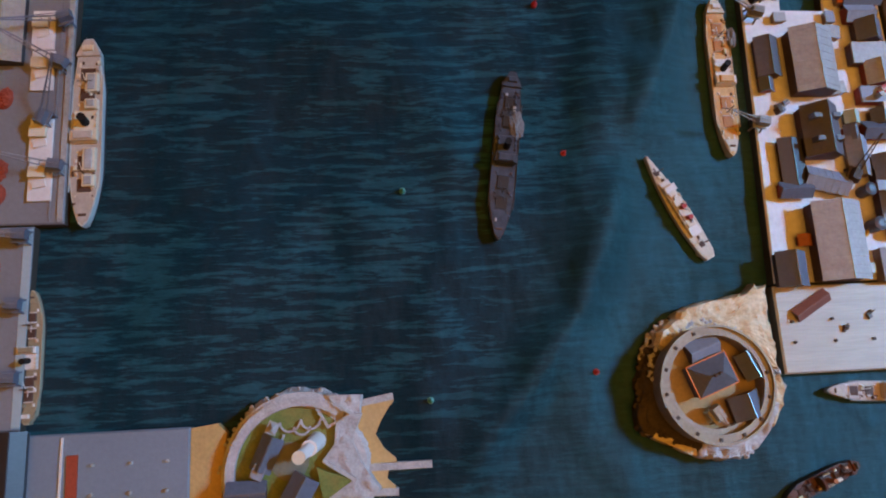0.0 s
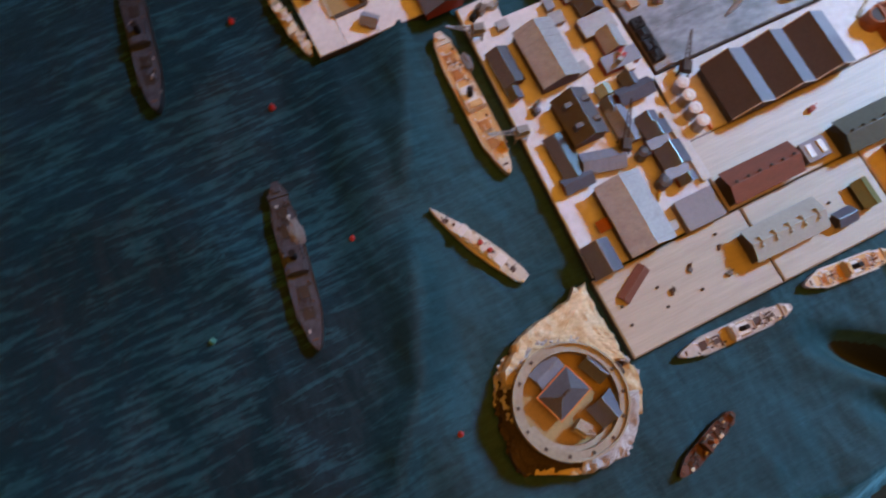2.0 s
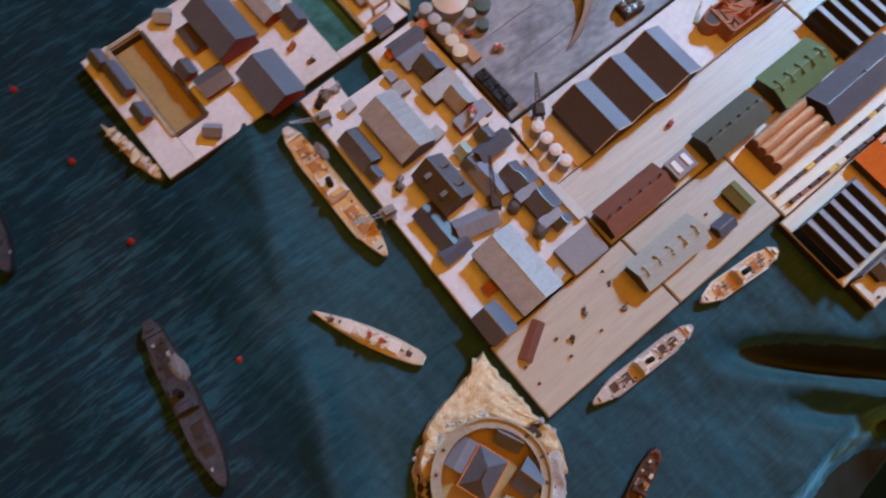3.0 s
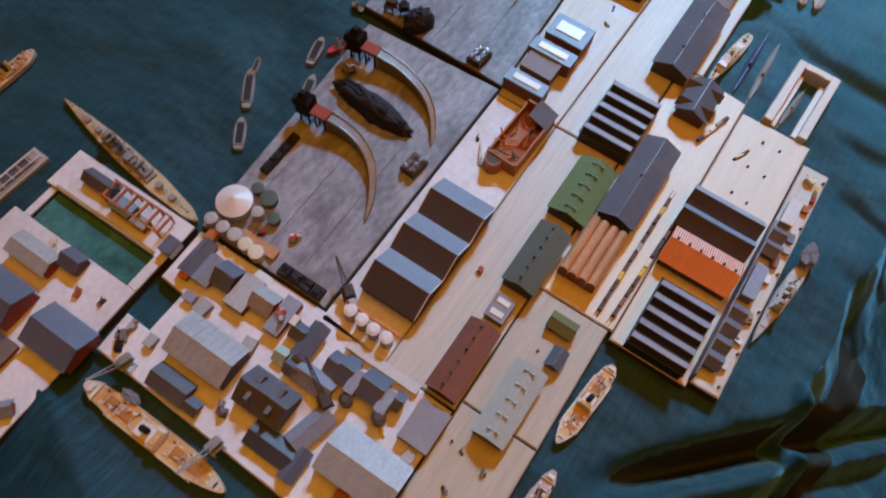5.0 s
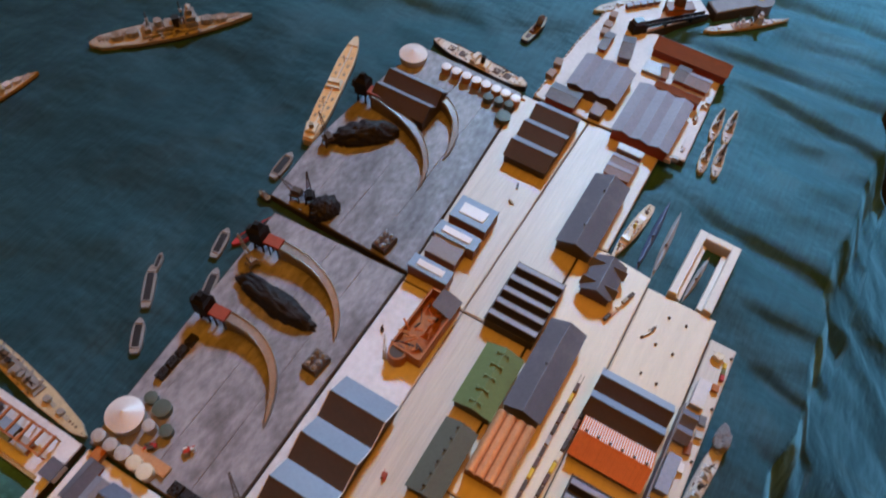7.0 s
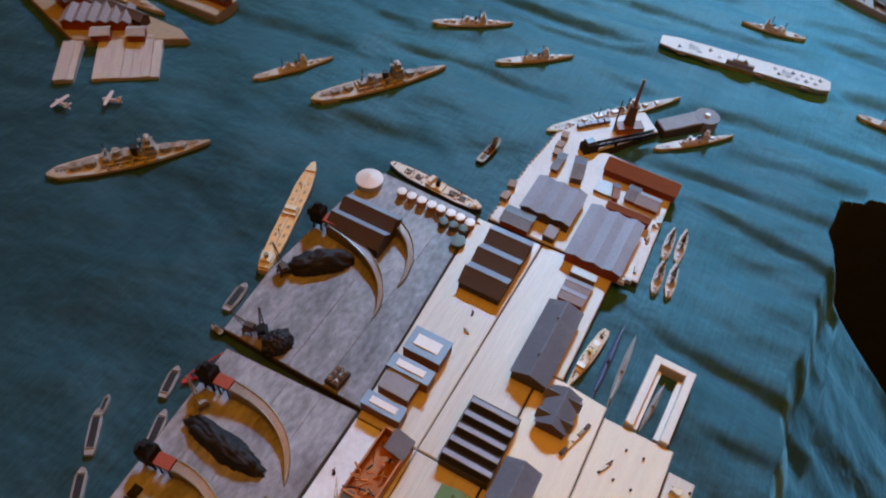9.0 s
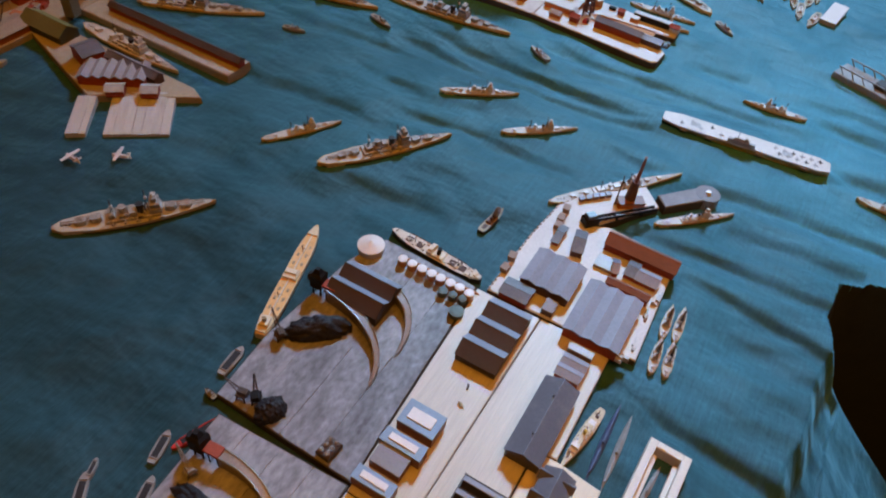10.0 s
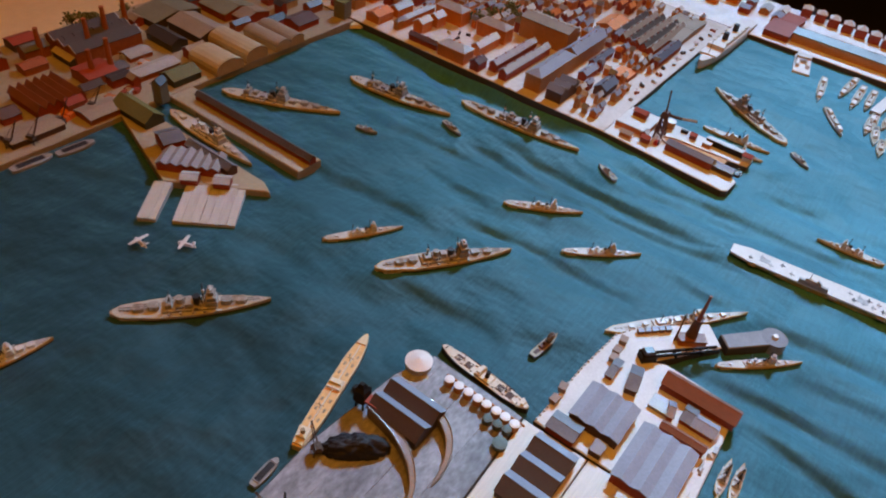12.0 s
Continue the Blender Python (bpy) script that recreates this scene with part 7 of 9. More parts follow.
bm = bmesh.new()
cyl(bm, 0, 0, 0.002, 0.0345, 0.0100, 0.0345, 64)
part("yard", bm, "fort_floor", fort, "ochre yard")
ring_wall(fort, "rampart", 0.0295, 0.0355, 0.006, 0.0215, "fort_wall")
ring_wall(fort, "terrace", 0.0262, 0.0297, 0.006, 0.0165, "fort_wall", 188, 306, 40)
ring_wall(fort, "parapet", 0.0343, 0.0357, 0.0215, 0.0235, "fort_wall", -160, 175)
for k in range(11):
    a = radians(110 + 26 * k)
    bm = bmesh.new()
    box(bm, -0.0010, 0.0010, -0.0010, 0.0010, 0.0215, 0.0227, 0.0003)
    ob = part("gun", bm, "brown_dark", fort, "small dark rampart gun")
    ob.matrix_basis = pose(0.0325 * math.cos(a), 0.0325 * math.sin(a), 0, 0, 0, math.degrees(a))


def rubble(root, name, spots, material, rnd, small, large):
    """Broken lumps of plaster or stone, each its own part."""
    for px, py, pz in spots:
        r = rnd.uniform(small, large)
        bm = bmesh.new()
        bmesh.ops.create_icosphere(bm, subdivisions=1, radius=r)
        for v in bm.verts:
            v.co *= rnd.uniform(0.65, 1.25)
            v.co.z *= 0.7
        ob = part(name, bm, material, root)
        ob.matrix_basis = pose(px, py, pz, 0, 0, rnd.uniform(0, 360))


rub = random.Random(21)
spots = []
for k in range(44):
    a = radians(52 + 118 * k / 43)
    spots.append((0.0385 * math.cos(a) + rub.gauss(0, 0.0010), 0.0385 * math.sin(a) + rub.gauss(0, 0.0010), 0.0112))
rubble(fort, "boulder", spots, "rock_pale", rub, 0.0010, 0.0021)
spots = []
for k in range(70):
    a = radians(-72 + 98 * k / 69)
    r = rock_reach(a) * rub.uniform(0.93, 1.035)
    spots.append((r * math.cos(a), r * math.sin(a), rub.uniform(0.002, 0.0105)))
rubble(fort, "boulder", spots, "rock_pale", rub, 0.0010, 0.0024)
spots = []
for k in range(40):
    a = radians(116 + 40 * k / 39)
    r = rock_reach(a) * rub.uniform(0.99, 1.05)
    spots.append((r * math.cos(a), r * math.sin(a), rub.uniform(0.001, 0.006)))
rubble(fort, "boulder", spots, "rock_pale", rub, 0.0008, 0.0018)
# dark lumps on the west side, coloured for the shadow there
spots = []
for k in range(60):
    a = radians(148 + 88 * k / 59)
    q = rub.uniform(0.86, 1.02)
    spots.append((rock_reach(a) * q * math.cos(a), rock_reach(a) * q * math.sin(a), 0.0075 - 0.03 * max(0, q - 0.9)))
rubble(fort, "boulder", spots, "shaded_rock", rub, 0.0012, 0.0030)
hip_house("fort_house", -0.2668, 0.0022, 0.0265, 0.0195, 20, 0.0085, 0.0080, "slate", "brick_dark", "orange_tile", z=0.0098)
house("fort_house", -0.2695, 0.0185, 0.019, 0.0105, 20, 0.0085, 0.006, "slate_pale", "brick_dark", z=0.0098)
house("fort_house", -0.2410, 0.0075, 0.016, 0.0110, -66, 0.009, 0.006, "slate_blue", "brick_dark", z=0.0098)
house("fort_house", -0.2470, -0.0170, 0.014, 0.018, -75, 0.011, 0.008, "slate_blue", "brick_dark", z=0.0098)
crane("fort_gun_crane", -0.2660, -0.0215, -60, 0.008, 0.004, "fort_wall").location.z = 0.0098

# ---- the star fort ----
def wall_run(root, name, pts, w, z0, z1, material):
    """Lengths of wall end to end; every second length a hair lower."""
    for k, ((ax, ay), (bx, by)) in enumerate(zip(pts, pts[1:])):
        u = Vector((bx - ax, by - ay)).normalized()
        n = Vector((-u.y, u.x)) * w / 2
        e = u * w * 0.35
        bm = bmesh.new()
        prism(bm, [(ax - n.x - e.x, ay - n.y - e.y), (bx - n.x + e.x, by - n.y + e.y), (bx + n.x + e.x, by + n.y + e.y), (ax + n.x - e.x, ay + n.y - e.y)], z0, z1 - 0.0003 * (k % 2), 0.98)
        part(name, bm, material, root)


star = thing("star_fort", -0.510, -0.040, 0, 0, "pale stone star fort with mossy lawns and a tan beach", "fort")
bm = bmesh.new()
blob(bm, 120, lambda a: 0.0455 + 0.002 * math.cos(3 * a) if math.cos(a) < 0.55 else 0.036, [(1.06, -0.012), (1.03, 0.001), (0.985, 0.008), (0.95, 0.0105)], 8.1, 0.0024)
part("rock", bm, "rock_pale", star, "pale grey rock base")
bm = bmesh.new()
prism(bm, [(0.018, 0.034), (0.047, 0.0410), (0.0505, 0.0370), (0.0470, 0.0330), (0.0420, 0.0250), (0.0390, 0.0180), (0.0440, 0.0095), (0.0505, 0.0040), (0.0520, -0.0010), (0.0460, -0.0030), (0.0450, -0.0075), (0.0500, -0.0120), (0.0500, -0.0150), (0.033, -0.016), (0.020, -0.010)], -0.012, 0.0058, 0.995)
part("beach", bm, "tan_beach", star, "tan star-shaped beach")
for pts, w in (([(0.016, 0.034), (0.049, 0.0395)], 0.0040), ([(0.030, -0.0005), (0.0705, -0.0005)], 0.0042), ([(0.024, -0.014), (0.0505, -0.0150)], 0.0040)):
    wall_run(star, "causeway", pts, w, -0.006, 0.0082, "rock_pale")
bm = bmesh.new()
cyl(bm, -0.008, 0.0, 0.006, 0.0365, 0.0122, 0.0362, 48)
part("lawn", bm, "grass", star, "mossy green lawn")
bm = bmesh.new()
cyl(bm, -0.010, 0.006, 0.0121, 0.011, 0.0124, 0.0108, 20)
part("yard", bm, "olive_grey", star, "trodden grey-green yard")
for seed, outline in enumerate(([(0.010, 0.0425), (0.032, 0.0415), (0.031, 0.0300), (0.0265, 0.0305), (0.015, 0.0370)], [(0.0260, 0.0320), (0.0320, 0.0310), (0.0250, 0.0140), (0.0160, 0.0130), (0.0180, 0.0255)],
                              [(0.0160, 0.0150), (0.0255, 0.0165), (0.0310, 0.0050), (0.0310, -0.0040), (0.0270, -0.0055), (0.0095, 0.0055)], [(0.0260, -0.0070), (0.0310, 0.0050), (0.0420, -0.0120), (0.0340, -0.0210), (0.0180, -0.0240), (0.0090, -0.0190)])):
    bm = bmesh.new()
    crag(bm, outline, -0.008, 0.0138, 1.7 * seed, 0.0018)
    part("scarp", bm, "rock_pale", star, "rough grey rock scarp")
bm = bmesh.new()
prism(bm, [(0.0050, 0.0020), (0.0268, -0.0062), (0.0090, -0.0180)], 0.009, 0.0162, 0.98)
part("bastion_lawn", bm, "grass", star, "mossy green bastion lawn")
ring_wall(star, "rampart", 0.0365, 0.0418, 0.006, 0.0160, "rock_pale", 56, 222, 60, -0.004)
ring_wall(star, "rampart_step", 0.0418, 0.0445, 0.004, 0.0118, "rock_pale", 56, 222, 60, -0.004)
wall_run(star, "bastion_wall", [(0.0150, 0.0365), (0.0255, 0.0310), (0.0175, 0.0250), (0.0165, 0.0140), (0.0095, 0.0050), (0.0272, -0.0062), (0.0085, -0.0185)], 0.0020, 0.006, 0.0170, "rock_pale")
wall_run(star, "inner_wall", [(0.006, 0.034), (0.012, 0.024), (0.022, 0.029)], 0.0016, 0.010, 0.0152, "rock_pale")
spots = []
for k in range(46):
    a = radians(48 + 150 * k / 45)
    spots.append((-0.004 + rub.uniform(0.0440, 0.0470) * math.cos(a), rub.uniform(0.0440, 0.0470) * math.sin(a), rub.uniform(0.003, 0.0095)))
rubble(star, "boulder", spots, "rock_pale", rub, 0.0010, 0.0021)
for px, py, r in ((-0.010, 0.028, 0.005), (-0.003, 0.025, 0.004), (0.002, 0.029, 0.005), (-0.018, 0.021, 0.004)):
    ring_wall(star, "gun_pit", r, r + 0.0012, 0.0120, 0.0142, "rock_pale", 180, 360, 14, px, py)
tower = thing("signal_tower", -0.5045, -0.0235, 0.0120, 0, "white leaning model signal tower with a ringed top", "tower")
bm = bmesh.new()
cyl(bm, 0, 0, 0, 0.0052, 0.014, 0.0046, 24, dx=-0.0035, dy=-0.0035)
part("shaft", bm, "white_paint", tower)
bm = bmesh.new()
cyl(bm, -0.0035, -0.0035, 0.014, 0.0034, 0.022, 0.0032, 24, dx=-0.0045, dy=-0.0040)
part("upper_shaft", bm, "white_paint", tower)
bm = bmesh.new()
cyl(bm, -0.0080, -0.0075, 0.022, 0.0037, 0.0235, 0.0037, 24)
part("gallery", bm, "cream_paint", tower)
house("fort_house", -0.5320, -0.0290, 0.019, 0.010, 66, 0.010, 0.006, "slate_blue", "brick_dark", z=0.0125)
flat_block("fort_annexe", -0.5365, -0.0385, 0.007, 0.006, 66, 0.010, "slate_pale", "brick_dark", z=0.0125)
hip_house("turret", -0.5290, -0.0150, 0.006, 0.005, 66, 0.006, 0.003, "pale_grey", "rock_pale", z=0.0122)
house("fort_house", -0.5430, -0.0495, 0.021, 0.011, 0, 0.011, 0.006, "slate_blue", "brick_dark", z=0.0125)
house("fort_house", -0.5140, -0.0500, 0.017, 0.013, 60, 0.013, 0.006, "slate_blue", "brick_dark", z=0.0125)
bm = bmesh.new()
prism(bm, [(-0.577, -0.0125), (-0.562, -0.0105), (-0.5565, -0.0160), (-0.5580, -0.030), (-0.5590, -0.055), (-0.577, -0.055)], -0.012, 0.0070, 0.985)
tagged(part("ground", bm, "tan_beach", None), "tan rounded ground beside the blue-grey quay", "ground", kind="structure")

# ---- west quays ----
for cx, cy in ((-0.672, 0.240), (-0.671, 0.212), (-0.669, 0.166), (-0.668, 0.140)):
    flat_block("crane_house", cx - 0.002, cy + 0.003, 0.009, 0.006, 0, 0.006, "cream_paint", "cream_paint")
    flat_block("crane_house", cx - 0.001, cy - 0.004, 0.007, 0.004, 12, 0.004, "white_paint", "cream_paint")
    flat_block("crane_track_slab", cx - 0.001, cy - 0.001, 0.013, 0.026, 0, 0.0022, "board_white", "fort_floor")
curb("quay_kerb", [(-0.6565, 0.113), (-0.6570, 0.40)], "pale_grey", "pale kerb along the mauve-grey quay", 0.0034, 0.0012)
curb("quay_kerb", [(-0.6630, 0.113), (-0.6635, 0.40)], "board_west", "low step along the mauve-grey quay", 0.0010, 0.0008)
curb("quay_kerb", [(-0.6735, -0.008), (-0.6740, 0.109)], "pale_blue", "pale blue kerb along the mauve-grey quay", 0.0050, 0.0006)
house("quay_shed", -0.695, 0.240, 0.050, 0.022, 90, 0.010, 0.004, "pale_grey", "slate_dark")
for cy in (0.193, 0.146, 0.130, 0.085):
    coal_heap("red_ore_heap", -0.694, cy, 0.014, 80, 0.010, 0.004)
house("dark_quay_shed", -0.671, -0.050, 0.080, 0.012, 90, 0.010, 0.006, "slate_dark", "slate_dark")
house("dark_quay_shed", -0.688, -0.050, 0.080, 0.014, 90, 0.010, 0.006, "slate", "slate_dark")
curb("quay_kerb", [(-0.6475, -0.014), (-0.6475, -0.10)], "white_paint", "white kerb on the blue-grey quay", 0.0012, 0.0010)
curb("red_strip", [(-0.6415, -0.024), (-0.6400, -0.10)], "brick_red", "flat red deck strip on the quay", 0.0060, 0.0012)


def bollards(name, spots, words, material="brown_dark", z=GROUND):
    for px, py in spots:
        root = thing(name, px, py, z, 0, words, "bollard", "bollards")
        bm = bmesh.new()
        cyl(bm, 0, 0, 0, 0.0010, 0.0016, 0.0008, 8)
        cyl(bm, 0, 0, 0.0016, 0.0011, 0.0021, 0.0009, 8)
        part("post", bm, material, root)


bollards("mooring_bollard", [(-0.630, -0.030), (-0.609, -0.030), (-0.589, -0.030), (-0.630, -0.046), (-0.609, -0.046), (-0.589, -0.046)], "tiny pale mooring bollard on the blue quay", "pale_grey")
bollards("mooring_bollard", [(-0.178, 0.034), (-0.178, 0.020), (-0.205, 0.033), (-0.205, 0.020), (-0.152, 0.020), (-0.044, 0.033), (-0.125, 0.048)], "tiny dark mooring bollard on the pier")
bollards("mooring_bollard", [(0.172, -0.026), (0.171, -0.040), (0.144, -0.025), (0.142, -0.038), (0.199, -0.027), (0.199, -0.041)], "tiny dark mooring bollard on the board")


def clutter(name, x, y, ang, L, D, h, n, mats, words, z=GROUND):
    """A little pile of gear on the quay."""
    root = thing(name, x, y, z, ang, words, "quay gear", "quay gear")
    rnd = random.Random(int((x + 2) * 9000 + (y + 2) * 700))
    for i in range(n):
        bm = bmesh.new()
        w, d, hh = L * rnd.uniform(0.25, 0.5), D * rnd.uniform(0.3, 0.6), h * rnd.uniform(0.5, 1)
        px, py = rnd.uniform(-0.5, 0.5) * (L - w), rnd.uniform(-0.5, 0.5) * (D - d)
        prism(bm, [(px - w / 2, py - d / 2), (px + w / 2, py - d / 2), (px + w / 2, py + d / 2), (px - w / 2, py + d / 2)], 0, hh, rnd.uniform(0.6, 1))
        part("piece", bm, rnd.choice(mats), root)
    bm = bmesh.new()
    bar(bm, (-L * 0.3, 0, h * 0.3), (L * 0.5, D * 0.2, h * 1.2), 0.0003)
    part("pole", bm, mats[0], root)


clutter("quay_gear", -0.152, 0.036, 30, 0.006, 0.005, 0.003, 4, ["brown_dark", "slate"], "small dark pile of gear on the pier")
clutter("quay_gear", -0.170, 0.027, 70, 0.007, 0.004, 0.003, 4, ["brown_dark", "hatch_brown"], "small dark pile of gear on the pier")
clutter("quay_gear", -0.131, 0.021, 10, 0.008, 0.005, 0.003, 5, ["brown_dark", "tan_deck"], "small brown pile of gear on the pier")
clutter("quay_gear", -0.127, 0.039, 20, 0.005, 0.004, 0.003, 3, ["slate", "brown_dark"], "small grey winch on the pier")
house("timber_stack", -0.191, 0.043, 0.026, 0.0065, 30, 0.002, 0.0025, "brown_red", "brown_dark")
clutter("hand_carts", 0.178, -0.018, -25, 0.018, 0.004, 0.0022, 7, ["tan_deck", "brown_dark", "cream_paint"], "row of tiny carts on the bare board")
clutter("quay_gear", 0.061, 0.145, 30, 0.024, 0.004, 0.002, 7, ["tan_deck", "cream_deck"], "string of tiny pale carts on the wharf")
clutter("quay_gear", 0.074, 0.156, 0, 0.005, 0.004, 0.003, 3, ["black_paint"], "small black lump on the wharf")
clutter("quay_gear", 0.231, 0.127, 60, 0.009, 0.003, 0.002, 4, ["tan_deck", "slate"], "tiny grey cart on the wharf")
clutter("quay_gear", 0.250, 0.132, 10, 0.005, 0.004, 0.003, 3, ["slate_dark"], "tiny dark cart on the wharf")
clutter("yard_scrap", -0.121, 0.186, 20, 0.012, 0.008, 0.010, 6, ["white_paint", "red_paint", "pale_grey"], "white and red scrap on the low store", z=GROUND + 0.004)
clutter("yellow_lorry", -0.1455, 0.0870, 70, 0.009, 0.0032, 0.003, 4, ["yellow_paint"], "small yellow lorry between the workshops")
clutter("tank_valves", -0.0815, 0.2395, -40, 0.009, 0.006, 0.005, 5, ["red_paint", "white_paint", "brown_dark"], "red and white valve gear beside the tanks")
clutter("tank_valves", -0.0700, 0.2150, -40, 0.009, 0.007, 0.005, 5, ["red_paint", "white_paint", "pewter"], "red and white valve gear on the grey quay")
flat_block("pink_slab", -0.0885, 0.2330, 0.007, 0.030, 0, 0.003, "rose_tile", "brick_dull")
clutter("timber_heap", -0.1848, 0.3087, 10, 0.008, 0.006, 0.005, 5, ["rust", "tan_deck"], "small heap of brown timber on the dockyard board")
clutter("timber_heap", -0.1805, 0.2914, 10, 0.007, 0.005, 0.003, 5, ["brown_dark", "rust"], "small heap of dark timber on the dockyard board")
clutter("timber_heap", -0.1700, 0.3480, 30, 0.014, 0.008, 0.002, 7, ["cream_deck", "tan_deck"], "pale loose timber beside the flooded basin")
curb("tank_kerb", [(-0.0880, 0.113), (-0.0880, 0.157)], "orange_tile", "orange kerb behind the white tanks", 0.0012, 0.0030)
curb("tank_kerb", [(0.3455, 0.172), (0.3455, 0.262)], "rust", "rusty kerb behind the white tanks", 0.0012, 0.0020)
clutter("quay_gear", -0.190, 0.178, 20, 0.012, 0.008, 0.006, 6, ["white_paint", "brown_dark", "slate_blue"], "white and dark gear on the town quay")
clutter("quay_gear", -0.193, 0.262, 30, 0.016, 0.008, 0.006, 7, ["black_paint", "pewter", "brown_dark"], "dark machinery on the town quay edge")
clutter("quay_gear", -0.181, 0.263, 0, 0.010, 0.007, 0.005, 5, ["pale_grey", "slate_blue"], "pale boxes on the town quay edge")
clutter("red_wagon", -0.018, 0.095, 15, 0.010, 0.005, 0.004, 3, ["red_paint", "brick_red"], "small red wagon standing on the wharf")
clutter("lorries", 0.272, 0.070, 40, 0.012, 0.004, 0.004, 4, ["red_paint", "yellow_paint"], "tiny red and yellow lorries beside the slate shed")
for px in (0.014, 0.027, 0.041, 0.054, 0.112, 0.125):
    house("small_blue_shed", px, -0.0665, 0.010, 0.0105, 90, 0.008, 0.005, "slate_blue", "slate_dark", z=0.0095)
curb("eaves_wall", [(-0.004, -0.0598), (0.134, -0.0598)], "slate", "long grey wall along the shed ends", 0.0014, 0.0130)
flat_block("grey_deck_store", 0.081, -0.0665, 0.028, 0.0085, 0, 0.010, "slate_pale", "slate_flat", z=0.0095)
flat_block("white_deckhouse", 0.148, -0.0675, 0.022, 0.0085, 0, 0.008, "whitewash", "pale_grey", z=0.0095)
for px, py, pl, m in ((0.018, -0.0740, 0.008, "whitewash"), (0.091, -0.0735, 0.006, "white_paint"), (0.107, -0.0735, 0.009, "brown_red"), (0.131, -0.0760, 0.007, "slate"), (0.120, -0.0770, 0.005, "pale_grey"), (0.160, -0.0760, 0.005, "rust")):
    flat_block("deck_crate", px, py, pl, 0.0042, 8, 0.0036, m, m, z=0.0095)
clutter("yellow_gear", 0.057, -0.0735, 20, 0.014, 0.010, 0.006, 9, ["yellow_paint", "tan_deck", "brown_red"], "yellow and rusty gear heaped on the fitting-out quay", z=0.0095)
clutter("yellow_gear", 0.186, -0.0700, 70, 0.010, 0.008, 0.005, 7, ["tan_deck", "sand", "cream_paint"], "tan gear heaped on the fitting-out quay", z=0.0095)
train("short_wagons", 0.168, -0.0780, 0.184, -0.0765, 3, ["red_paint", "olive", "yellow_paint"], "three short red, green and yellow wagons").location.z = 0.0095
bollards("mooring_bollard", [(0.190, -0.0795), (0.144, -0.0795), (0.100, -0.0795), (0.066, -0.0795), (0.030, -0.0795), (0.002, -0.0780)], "tiny dark mooring bollard on the fitting-out quay", "brown_dark", 0.0095)


def quay_boat(x, y, L, ang, z):
    root = thing("ship_boat", x, y, z, ang, "small white boat laid up on the quay", "boat")
    part("hull", hull_mesh(L, L * 0.36, 0.0032, 0.5, 0.4, 0.4, low=0.0, n=12), "white_hull", root)
    block(root, "thwart", -L * 0.25, L * 0.2, L * 0.2, 0.0032, 0.0040, "tan_deck")


quay_boat(0.040, -0.0725, 0.013, 60, 0.0095)


# ---- floating dock, slips, mole ----
def floating_dock(x, y, L, D, ang):
    root = thing("floating_dock", x, y, 0, ang, "whitish open-ended model floating dock with thick walls", "floating dock")
    for e in (-1, 1):
        bm = bmesh.new()
        box(bm, -L / 2, L / 2, e * (D / 2 - 0.0035) - 0.0035, e * (D / 2 - 0.0035) + 0.0035, -0.006, 0.0125, 0.0006)
        part("side_wall", bm, "white_hull", root)
        bm = bmesh.new()
        box(bm, -L / 2 + 0.002, L / 2 - 0.010, e * (D / 2 - 0.009) - 0.0020, e * (D / 2 - 0.009) + 0.0020, -0.006, 0.006)
        part("inner_ledge", bm, "white_hull", root)
    bm = bmesh.new()
    box(bm, L / 2 - 0.007, L / 2, -D / 2 + 0.007, D / 2 - 0.007, -0.006, 0.0125, 0.0006)
    part("end_wall", bm, "white_hull", root)


floating_dock(0.2545, -0.037, 0.072, 0.036, -2)


def slipway(name, x, y, L, D, ang, n):
    root = thing(name, x, y, 0.0, ang, "pale grooved model slipway planks on the sea cloth", "slipway", "slipways")
    w = D / n
    for i in range(n):
        bm = bmesh.new()
        y0 = -D / 2 + i * w
        top = 0.0006 * (i % 3 == 1)
        slab(bm, [(-L / 2, y0, 0.0022 + top), (L / 2, y0, 0.0076 + top), (L / 2, y0 + w * 0.95, 0.0076 + top), (-L / 2, y0 + w * 0.95, 0.0022 + top)], (0, 0, -0.0085))
        part("plank", bm, "slip_plank", root)


slipway("slipway", 0.323, 0.681, 0.064, 0.022, 35, 3)
slipway("slipway", 0.364, 0.631, 0.072, 0.072, 37, 7)
mole = thing("round_mole", 0.623, 0.024, -0.006, 0, "round grey head of the detached mole with a white light", "mole head")
bm = bmesh.new()
cyl(bm, 0, 0, 0, 0.0145, 0.0172, 0.0140, 32)
part("drum", bm, "mole_grey", mole)
bm = bmesh.new()
cyl(bm, 0, 0, 0.0172, 0.0035, 0.020, 0.0028, 16)
part("light", bm, "white_paint", mole)


def beam_crane(x, y, ang):
    root = thing("dock_crane", x, y, GROUND, ang, "long black beam crane lying beside the mole slip", "crane", "quay cranes")
    block(root, "cab", -0.010, 0.006, 0.012, 0, 0.010, "black_paint", chamfer=0.001)
    block(root, "roof", -0.008, 0.003, 0.009, 0.010, 0.014, "slate_dark", chamfer=0.001)
    for e in (-1, 1):
        bm = bmesh.new()
        box(bm, 0.004, 0.078, e * 0.0026 - 0.0007, e * 0.0026 + 0.0007, 0.004, 0.0075)
        part("beam", bm, "black_paint", root)
    for i in range(9):
        bm = bmesh.new()
        bar(bm, (0.008 + 0.008 * i, -0.0026, 0.006), (0.012 + 0.008 * i, 0.0026, 0.006), 0.0006)
        part("brace", bm, "black_paint", root)
    bm = bmesh.new()
    for q in (0.030, 0.060):
        box(bm, q - 0.001, q + 0.001, -0.003, 0.003, 0, 0.004)
    part("trestle", bm, "black_paint", root)


